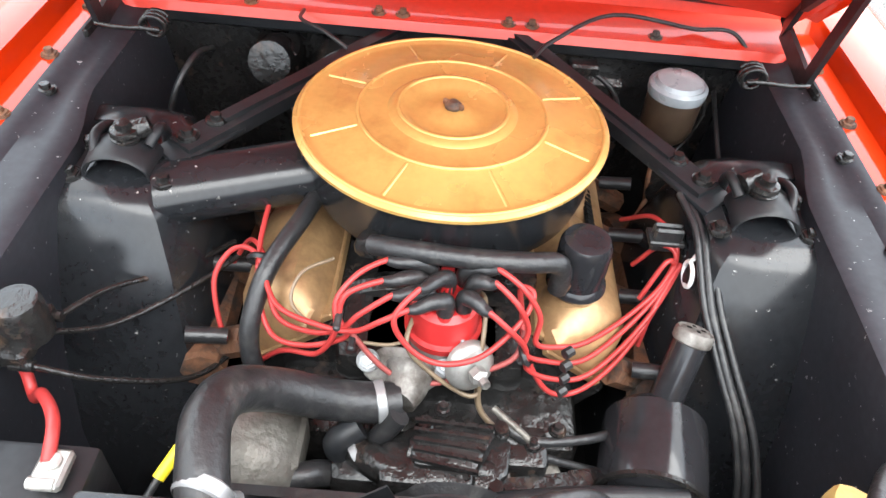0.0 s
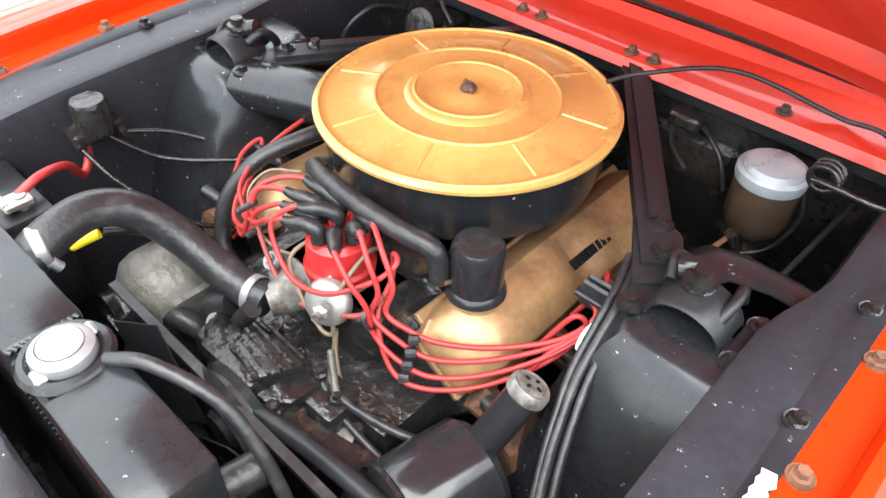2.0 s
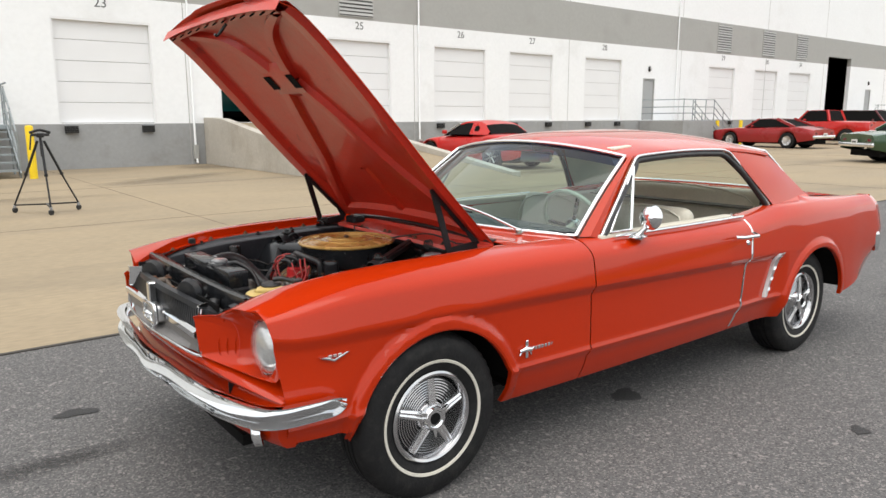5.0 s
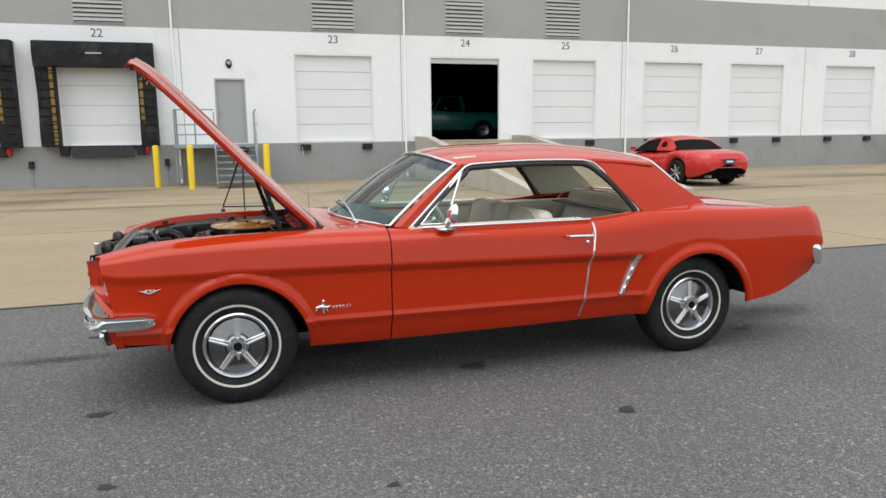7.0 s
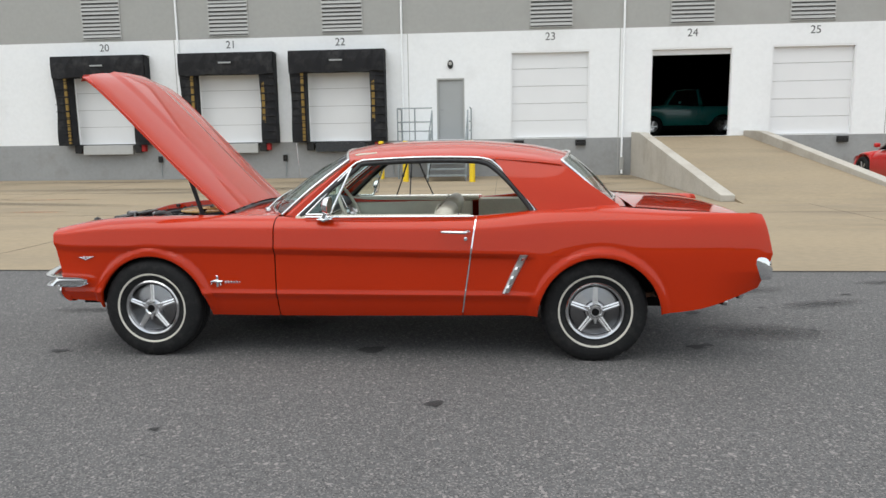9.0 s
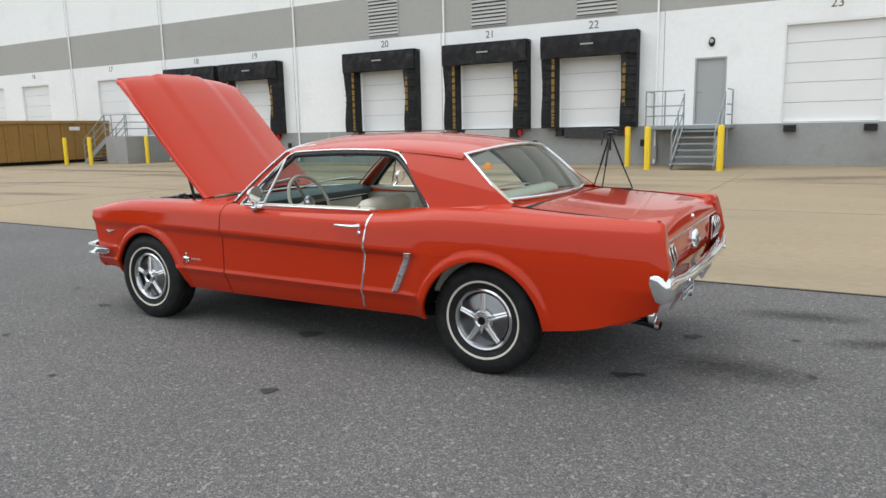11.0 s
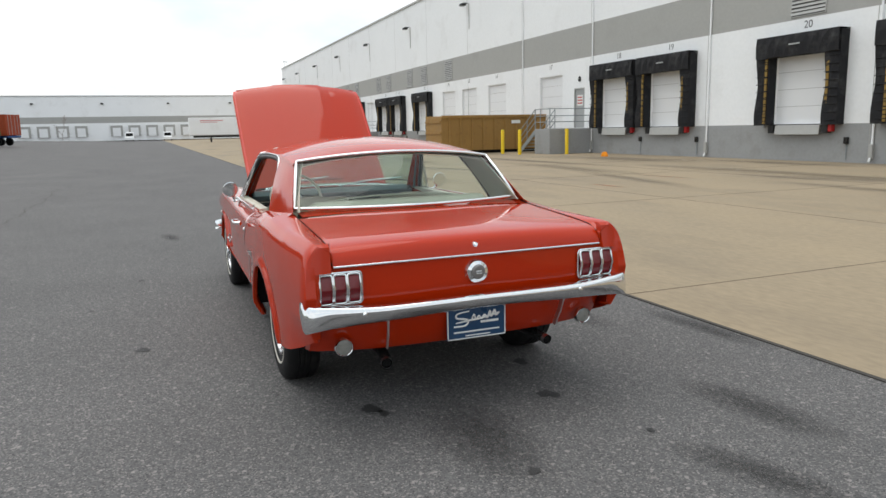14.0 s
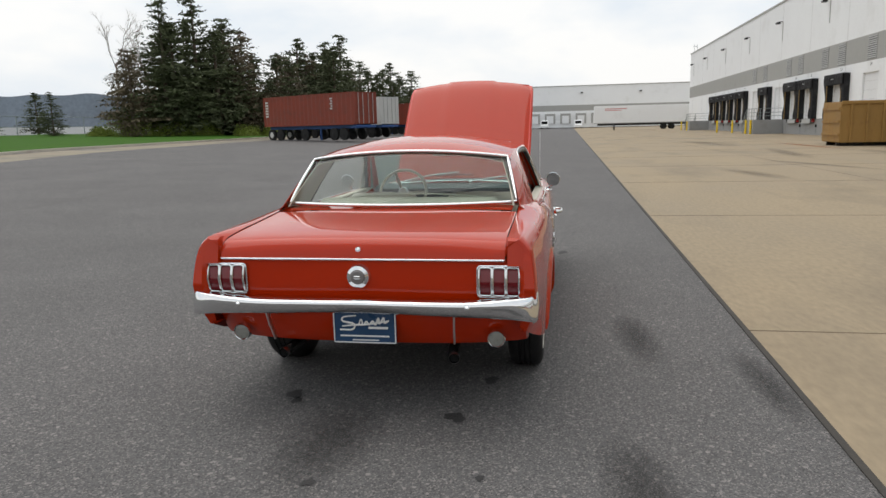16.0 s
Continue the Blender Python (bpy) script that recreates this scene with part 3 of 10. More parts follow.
tagged(wall_band("wall_plinth", 0.0, 1.28, M_WALL_BASE), "grey painted dock plinth of the warehouse", "wall", kind="structure")
tagged(wall_band("wall_lower", 1.28, 4.87, M_WALL_W), "white painted concrete warehouse wall with dock doors", "wall", kind="structure")
tagged(wall_band("wall_grey_band", 4.87, 6.52, M_WALL_G), "grey painted band along the warehouse wall", "wall", kind="structure")
tagged(wall_band("wall_upper", 6.52, 11.6, M_WALL_W), "white upper wall of the warehouse", "wall", kind="structure")
tagged(part("wall_end", merged(box(X0, X0 + 0.25, WY + 0.25, WY + 40, 0, 11.6), box(X1 - 0.25, X1, WY + 0.25, WY + 40, 0, 11.6), box(X0, X1, WY + 40, WY + 40.25, 0, 11.6)), M_WALL_W, None, smooth=False), "white end walls of the warehouse", "wall", kind="structure")
tagged(part("roof_warehouse", merged(box(X0 - 0.1, X1 + 0.1, WY - 0.08, WY + 40.3, 11.6, 11.75)), M_LOUVRE, None, smooth=False), "flat warehouse roof with a metal coping", "roof", kind="structure")
tagged(part("floor_warehouse", box(X0, X1, WY + 0.25, WY + 40, 1.1, 1.295), M_CONCRETE_G, None, smooth=False), "concrete dock floor", "floor", kind="structure")
# inner wall and ceiling coloured black to give the hall's darkness
tagged(part("wall_inner", merged(box(-90, 90, WY + 16, WY + 16.2, 1.3, 9), box(-90, 90, WY + 0.3, WY + 16, 7.5, 7.6)), M_DARK, None, smooth=False), "black inner wall that stands for the dark hall behind the open dock", "wall", kind="structure")
# panel joints
tagged(part("wall_joint", merged(*[box(x - 0.012, x + 0.012, WY - 0.003, WY + 0.01, 0, 11.6) for x in (-111, -103, -95.5, -87.6, -79.6, -71.7, -63.8, -55.9, -48, -40.1, -32.2, -24.9, -16.6, -9.3, -1.05, 6.08, 14.7, 23.3, 31.9, 40.5, 49.1 - 1.2, 57.7)]), M_WALL_G, None, smooth=False), "sealed joints between tilt-up wall panels", "joint", kind="structure")


def overhead_door(num, a, b, open_=False):
    d = empty("overhead_door", None, "white sectional overhead dock door" if not open_ else "open overhead dock door with a dark hall behind", "dock door", "dock doors")
    y = WY + 0.12
    zs = [1.31 + k * 0.578 for k in range(6)]
    if open_:
        part("door_section", box(a, b, y, y + 0.05, 3.97, 4.2), M_DOOR_W, d, smooth=False)
    else:
        for z0, z1 in zip(zs, zs[1:]):
            part("door_section", box(a, b, y, y + 0.05, z0 + 0.006, z1 - 0.006, 0.004), M_DOOR_W, d, smooth=False)
        part("door_backing", box(a, b, y + 0.04, y + 0.06, 1.3, 4.2), M_WALL_G, d, smooth=False)
    part("door_jamb", merged(box(a, a + 0.05, WY + 0.01, y, 1.3, 4.2), box(b - 0.05, b, WY + 0.01, y, 1.3, 4.2), box(a, b, WY + 0.005, y, 4.14, 4.2)), M_DOOR_W, d, smooth=False)
    for x in (a + 0.28, b - 0.28) if not open_ else ():
        bump = part("dock_bumper", merged(*[box(x - 0.17, x + 0.17, WY - 0.12 + 0.0, WY - 0.002, z, z + 0.045, 0.006) for z in (1.03, 1.08, 1.13, 1.18)]), M_RUBBLOCK, None, smooth=False)
        tagged(bump, "black laminated rubber dock bumper", "dock bumper", "dock bumpers")
    return d


def sign_number(num, x, z=4.65, size=0.36):
    ob = words("dock_number", num, size, pose(x, WY - 0.004, z, 90), M_SIGN_BLK, None, 0.002)
    tagged(ob, "dark grey dock number painted on white wall", "number", "dock numbers")


for num, a, b in OVERHEAD:
    overhead_door(num, a, b, num == "24")
    sign_number(num, (a + b) / 2)
for a, b in PLAIN_FAR:
    overhead_door("", a, b)


def dock_shelter(num, a, b):
    s = empty("dock_shelter", None, "black padded dock shelter with yellow guide strips", "dock shelter", "dock shelters")
    d = 0.42
    for x0, x1, ins in ((a, a + 0.5, 1), (b - 0.5, b, -1)):
        part("side_pad", sheet([[(x0, WY, z), (x0, WY - d + 0.06 * math.sin(z * 3), z), (x0 + 0.25, WY - d, z), (x1, WY - d + 0.05, z), (x1, WY, z)] for z in np.linspace(1.26, 4.3, 14)]), M_SHELTER, s, smooth=False)
        xs = x1 - 0.16 if ins > 0 else x0 + 0.03
        for z in np.arange(1.32, 3.6, 0.235):
            part("guide_strip", box(xs + 0.02, xs + 0.12, WY - d - 0.012, WY - d + 0.03, z, z + 0.2, 0.004), M_GUIDE, s, smooth=False)
        for z in np.arange(1.4, 3.7, 0.26):
            part("pleat", box(x0 if ins < 0 else x0, x1, WY - d - 0.03, WY - d + 0.02, z, z + 0.028, 0.008), M_SHELTER, s, smooth=False) if abs(a) < 26 else None
    rng = random.Random(int(num))
    part("head_curtain", sheet([[(x, WY, 4.33), (x, WY - d - 0.06, 4.34), (x, WY - d - 0.09 + 0.03 * math.sin(x * 9 + j), 4.05 - 0.0 * j), (x, WY - d - 0.07, 3.62 + 0.03 * math.sin(x * 5.3) + rng.uniform(-0.012, 0.012)), (x, WY - d + 0.02, 3.60)] for j, x in enumerate(np.linspace(a - 0.02, b + 0.02, 18))], thick=0.01), M_SHELTER, s, smooth=False)
    part("maker_tag", box((a + b) / 2 - 0.22, (a + b) / 2 + 0.22, WY - d - 0.14, WY - d - 0.115, 3.98, 4.03), M_DOOR_G, s, smooth=False)
    dd = part("dock_door", box(a + 0.5, b - 0.5, WY + 0.1, WY + 0.16, 1.3, 3.72), M_DOOR_W, s, smooth=False)
    for z in (1.9, 2.5, 3.1):
        part("panel_line", box(a + 0.5, b - 0.5, WY + 0.094, WY + 0.1, z, z + 0.012), M_WALL_G, dd, smooth=False)
    lev = empty("dock_leveller", None, "grey hinged dock plate between red reflectors", "dock plate", "dock plates")
    part("plate", sheet([[(x, WY - 0.05, 1.27), (x, WY - 0.2, 1.24), (x, WY - 0.24, 0.93), (x, WY - 0.2, 0.92)] for x in (a + 0.75, b - 0.75)], thick=0.03), M_LOUVRE if num != "22" else M_BLACK_DIRTY, lev, smooth=False)
    part("sill", box(a + 0.45, b - 0.45, WY - 0.1, WY - 0.003, 1.2, 1.29, 0.01), M_RUBBLOCK, lev, smooth=False)
    for x in (a + 0.55, b - 0.55):
        part("bumper_block", box(x - 0.12, x + 0.12, WY - 0.22, WY - 0.003, 0.98, 1.26, 0.015), M_RUBBLOCK, lev, smooth=False)
    part("reflector", box(b - 0.44, b - 0.3, WY - 0.2, WY - 0.004, 1.02, 1.26, 0.02), M_STOP_RED, lev, smooth=False)
    box_ = empty("control_box", None, "small dark control box on the plinth", "control box", "control boxes")
    part("case", box(b + 0.1, b + 0.25, WY - 0.1, WY - 0.003, 0.62, 0.84, 0.012), M_BLACK_DIRTY, box_, smooth=False)
    part("conduit", tube([(b + 0.18, WY - 0.03, 0.62), (b + 0.18, WY - 0.03, 0.1)], 0.014, 6, 0), M_GALV, box_)
    sign_number(num, (a + b) / 2 + 0.06)


for num, a, b in SHELTERS:
    dock_shelter(num, a, b)

# louvred vents in the grey band
vent_at = [-3.3, 3.8, 8.4, 12.2, -7.3, -11.9, 35.9, 40.7, 44.8, -43.6, -48.8, -52.2, -58, -61.2, -69, -73]
proto = None
for x in vent_at:
    if proto is None:
        proto = empty("wall_louvre", None, "grey slatted louvre vent in the wall", "vent", "wall louvres")
        part("louvre_frame", merged(box(-0.72, -0.68, -0.03, -0.003, 0, 1.45), box(0.68, 0.72, -0.03, -0.003, 0, 1.45), box(-0.72, 0.72, -0.03, -0.003, -0.03, 0.0), box(-0.72, 0.72, -0.03, -0.003, 1.45, 1.49)), M_LOUVRE, proto, smooth=False)
        part("backing", box(-0.7, 0.7, -0.012, -0.004, 0, 1.45), M_SIGN_BLK, proto, smooth=False)
        for k in range(11):
            part("slat", sheet([[(sx, -0.008, 0.03 + k * 0.131 + 0.09), (sx, -0.045, 0.03 + k * 0.131)] for sx in (-0.69, 0.69)], thick=0.012), M_LOUVRE, proto, smooth=False)
        proto.matrix_basis = pose(x, WY, 4.98)
    else:
        copy_thing(proto, pose(x, WY, 4.98))

# down pipes
for x in (-1.25, 6.2, -9.15, -16.45, 14.9, 31.5, -24.7, -32.0):
    dp = empty("down_pipe", None, "slim white drain pipe down the wall", "pipe", "down pipes")
    part("pipe", tube([(x, WY - 0.05, 11.2), (x, WY - 0.05, 0.3), (x, WY - 0.16, 0.06)], 0.035, 8, 0), M_WALL_W, dp)
    part("shoe", box(x - 0.07, x + 0.07, WY - 0.13, WY - 0.004, 0.16, 0.62, 0.01), M_WALL_G, dp, smooth=False)

# wall pack lamps
for x, z in ((0.4, 3.82), (29.24, 3.82), (-25.9, 3.82), (55.0, 3.8)):
    wl = empty("wall_lamp", None, "small round bronze wall lamp above a door", "wall lamp", "wall lamps")
    part("housing", lathe([(0, 0.09), (0.07, 0.085), (0.11, 0.04), (0.12, 0.0)], 16, pose(x, WY - 0.002, z, 90) @ Matrix.Diagonal((0.85, 1.25, 1, 1))), M_BLACK_DIRTY, wl)
    part("lens", lathe([(0, 0.1), (0.05, 0.094), (0.06, 0.085)], 14, pose(x, WY - 0.002, z + 0.02, 90)), M_LOUVRE, wl)
for x in (-40, -52, -64, -76, -88, -100, -111):
    fl = empty("flood_lamp", None, "small dark floodlight high on the wall", "flood lamp", "flood lamps")
    part("arm", box(x - 0.03, x + 0.03, WY - 0.35, WY, 9.9, 9.96), M_BLACK_DIRTY, fl, smooth=False)
    part("head", box(x - 0.25, x + 0.25, WY - 0.55, WY - 0.2, 9.72, 9.9, 0.04), M_BLACK_DIRTY, fl, smooth=False)
    part("drop_line", box(x + 0.2, x + 0.26, WY - 0.03, WY - 0.003, 8.2, 9.9), M_WALL_G, fl, smooth=False)


def mandoor(a, b):
    d = empty("steel_door", None, "grey steel personnel door in a painted frame", "door", "personnel doors")
    part("leaf", box(a + 0.04, b - 0.04, WY + 0.05, WY + 0.1, 1.31, 3.32, 0.004), M_DOOR_G, d, smooth=False)
    part("door_frame", merged(box(a, a + 0.05, WY - 0.01, WY + 0.1, 1.3, 3.36), box(b - 0.05, b, WY - 0.01, WY + 0.1, 1.3, 3.36), box(a + 0.05, b - 0.05, WY - 0.01, WY + 0.1, 3.31, 3.36)), M_LOUVRE, d, smooth=False)
    part("door_lever", tube([(a + 0.12, WY + 0.04, 2.3), (a + 0.12, WY - 0.02, 2.3), (a + 0.24, WY - 0.02, 2.3)], 0.012, 6, 0), M_STEEL, d)
    if a < -20:
        part("notice", box(a + 0.22, b - 0.22, WY + 0.044, WY + 0.049, 2.45, 3.0), M_PLASTIC_W, d, "white notice with red bars", smooth=False)
        part("notice_bars", merged(*[box(a + 0.27, b - 0.27, WY + 0.04, WY + 0.0445, z, z + 0.06) for z in (2.55, 2.7, 2.85)]), M_STOP_RED, d, smooth=False)


for a, b in MANDOORS:
    mandoor(a, b)


def post(x, y, h=1.27, r=0.09):
    b = empty("bollard", pose(x, y, 0), "yellow painted steel bollard on the apron", "bollard", "bollards")
    part("pipe", lathe([(r, 0), (r, h - 0.04), (r * 0.92, h - 0.015), (r * 0.6, h), (0, h + 0.005)], 18), M_SAFETY, b)


for x, y in ((-1.9, 18.9), (-0.85, 17.2), (1.25, 16.8), (-27.5, 16.1), (-25.8, 16.2), (-24.2, 18.0), (31.7, 17.4), (33.9, 17.4), (-62.6, 17.2), (-64.4, 17.2), (-70.5, 17.3), (-96, 16.8), (-101, 16.8), (-74, 16.5), (50.2, 18.4)):
    post(x, y)


def rail(thing, pts, r=0.022):
    part("rail", tube(pts, r, 6, 0), M_GALV, thing)


# steel stair at the personnel door beside dock 23
st = empty("steel_stair", None, "grey steel stair with pipe railings at the dock door", "stair", "dock stairs")
part("landing", box(-1.35, 1.15, 18.7, WY - 0.004, 1.16, 1.28, 0.01), M_GALV, st, smooth=False)
for k in range(6):
    part("tread", box(-0.12, 1.0, 18.45 - k * 0.26, 18.72 - k * 0.26, 1.08 - k * 0.183, 1.12 - k * 0.183), M_GALV, st, smooth=False)
for x in (-0.15, 1.03):
    part("stringer", bar((x, 18.75, 1.16), (x, 17.1, 0.04), 0.03, 0.24), M_GALV, st, smooth=False)
    for h in (0.45, 0.95):
        rail(st, [(x, 18.72, 1.25 + h), (x, 17.15, 0.1 + h)])
    for y, z in ((18.72, 1.2), (17.95, 0.65), (17.15, 0.08)):
        rail(st, [(x, y, z), (x, y, z + 1.05)])
for h in (0.3, 0.6, 1.05):
    rail(st, [(-1.3, WY - 0.1, 1.28 + h), (-1.3, 18.74, 1.28 + h), (-0.15, 18.74, 1.28 + h)])
    rail(st, [(1.1, WY - 0.1, 1.28 + h), (1.1, 18.74, 1.28 + h)])
for x, y in ((-1.3, 18.74), (-1.3, WY - 0.1), (-0.72, 18.74), (1.1, WY - 0.1)):
    rail(st, [(x, y, 1.25), (x, y, 2.34)])
part("leg", merged(tube([(-1.3, 18.78, 0), (-1.3, 18.78, 1.2)], 0.03, 6, 0), tube([(1.1, 18.78, 0), (1.1, 18.78, 1.2)], 0.03, 6, 0)), M_GALV, st)


def side_stair(x, sgn, e=1.3):
    """A stair that runs along the wall from a concrete landing."""
    s = empty("side_stair", pose(x, 0, 0), "grey steel stair with railings beside a concrete landing", "stair", "dock stairs")
    part("landing", box(min(-sgn * 1.3, sgn * e), max(-sgn * 1.3, sgn * e), 17.3, WY - 0.004, 0, 1.27, 0.015), M_WALL_BASE, s, smooth=False)
    for k in range(6):
        part("tread", box(sgn * (e + 0.02 + k * 0.28), sgn * (e + 0.3 + k * 0.28), 17.35, 18.5, 1.05 - k * 0.18, 1.09 - k * 0.18), M_GALV, s, smooth=False)
    for y in (17.33, 18.52):
        part("stringer", bar((sgn * e, y, 1.12), (sgn * (e + 1.7), y, 0.04), 0.04, 0.22), M_GALV, s, smooth=False)
        for h in (0.35, 0.65, 1.0):
            rail(s, [(sgn * e, y, 1.27 + h), (sgn * (e + 1.7), y, 0.15 + h)])
        for u in (0, 0.5, 1):
            rail(s, [(sgn * (e + 1.7 * u), y, 1.2 - 1.12 * u), (sgn * (e + 1.7 * u), y, 2.27 - 1.12 * u)])
    for h in (0.35, 0.65, 1.0):
        rail(s, [(sgn * e, 17.35, 1.27 + h), (-sgn * 1.25, 17.35, 1.27 + h), (-sgn * 1.25, WY - 0.1, 1.27 + h)])
    for px in (min(0.6, e), -0.3, -1.25):
        rail(s, [(sgn * px, 17.35, 1.25), (sgn * px, 17.35, 2.3)])


side_stair(-26.0, -1, 0.2)
side_stair(29.9, 1)
side_stair(-63.4, -1)
side_stair(55.0, -1)
side_stair(-98.4, -1)

# ramp up to the open dock
tagged(part("dock_ramp", prism([(WY - 0.004, 1.29), (WY - 0.004, 0.0), (9.0, 0.0)], "x", 6.8, 10.2), M_CONCRETE, None, smooth=False), "sloping concrete ramp up to the open dock", "ramp", kind="structure")
for x0, x1 in ((6.52, 6.8), (10.2, 10.48)):
    tagged(part("ramp_wall", prism([(WY - 0.004, 1.46), (WY - 0.004, 0.0), (9.6, 0.0), (9.6, 0.14), (18.4, 1.42)], "x", x0, x1, 0.015), M_CONCRETE_G, None, smooth=False), "pale concrete side wall of the ramp", "wall", kind="structure")

# far warehouse across the yard
fb = empty("far_warehouse", None, "long white warehouse with a grey band beyond the yard", "building")
FX = -200.0
part("far_wall", merged(box(FX - 30, FX, -80, 60, 0.2, 4.8), box(FX - 30, FX, -80, 60, 6.4, 11.6)), M_WALL_W, fb, smooth=False)
part("far_band", box(FX - 30, FX + 0.02, -80, 60, 4.8, 6.4), M_WALL_G, fb, smooth=False)
part("far_roof", box(FX - 30, FX + 0.15, -80, 60, 11.6, 11.8), M_LOUVRE, fb, smooth=False)
for y in (-10.2, -5.9, -1.6, 2.7, 7, -18.5, -22.8, -27.1, -31.4, -38, -42):
    part("far_door", box(FX, FX + 0.4, y, y + 2.9, 1.3, 4.1), M_WALL_G, fb, smooth=False)
    part("far_door_leaf", box(FX + 0.3, FX + 0.42, y + 0.5, y + 2.4, 1.3, 3.5), M_DOOR_W, fb, smooth=False)
for y in range(-76, 60, 16):
    part("far_lamp", box(FX, FX + 0.5, y, y + 0.6, 9.6, 9.9), M_BLACK_DIRTY, fb, smooth=False)
# roof ladder at the near warehouse's far corner
ld = empty("roof_ladder", None, "steel cage ladder at the corner of the warehouse", "ladder")
for y in (WY + 0.5, WY + 0.95):
    part("stile", box(X0 - 0.3, X0 - 0.25, y, y + 0.05, 0.0, 13.2), M_GALV, ld, smooth=False)
for k in range(10):
    part("cage_hoop", tube([(X0 - 0.28, WY + 0.45, 3 + k * 1.1), (X0 - 1.0, WY + 0.5, 3 + k * 1.1), (X0 - 1.0, WY + 0.95, 3 + k * 1.1), (X0 - 0.28, WY + 1.0, 3 + k * 1.1)], 0.04, 5, 2), M_GALV, ld)

# ---- things round the yard ----
M_CONT_RED = material("faded_red_container", (0.20, 0.035, 0.018), 0.6, vary=0.15, scale=0.8, second=(0.12, 0.04, 0.025), second_scale=1.5, lo=0.5, hi=0.8)
M_CONT_WHITE = material("grey_white_container", (0.52, 0.52, 0.50), 0.6, vary=0.1, scale=0.8)
M_CONT_GREEN = material("green_container", (0.02, 0.16, 0.05), 0.6, vary=0.1, scale=0.8)
M_CONT_ORANGE = material("orange_red_container", (0.36, 0.06, 0.02), 0.6, vary=0.1, scale=0.8)
M_CHASSIS_BLUE = material("blue_chassis_paint", (0.02, 0.07, 0.22), 0.5, vary=0.15)
M_TAN = material("tan_painted_steel", (0.30, 0.17, 0.045), 0.6, vary=0.15, scale=1.2, second=(0.20, 0.09, 0.03), second_scale=2.5, lo=0.55, hi=0.8)
M_BARK = material("grey_brown_bark", (0.10, 0.075, 0.055), 0.9, vary=0.3, scale=8, bump=0.6, bump_scale=25)
M_BARE = material("pale_bare_twigs", (0.22, 0.17, 0.14), 0.9, vary=0.2, scale=6)
M_GRASS = material("mown_grass", (0.043, 0.105, 0.014), 0.95, spec=0.08, vary=0.3, scale=1.5, fine=60, bump=0.6, bump_scale=60)
# ridge colour has the blue-grey haze of distance mixed in
M_HILL = material("haze_tinted_ridge", (0.125, 0.15, 0.18), 0.95, vary=0.25, scale=0.03, fine=0.4)
M_POLE_DARK = material("black_anodised_metal", (0.015, 0.015, 0.016), 0.4, 0.3, vary=0.1)


def leaf_mat(name, color):
    m = material(name, color, 0.75, vary=0.3, scale=1.2, fine=9, spec=0.2)
    nt = m.node_tree
    p = nt.nodes["Principled BSDF"]
    p.inputs["Subsurface Weight"].default_value = 0.0
    return m


M_CONIFER = leaf_mat("dark_conifer_needles", (0.075, 0.088, 0.045))
M_CONIFER_B = leaf_mat("brownish_conifer_needles", (0.13, 0.105, 0.07))
M_SHRUB = leaf_mat("spring_green_leaves", (0.15, 0.19, 0.035))


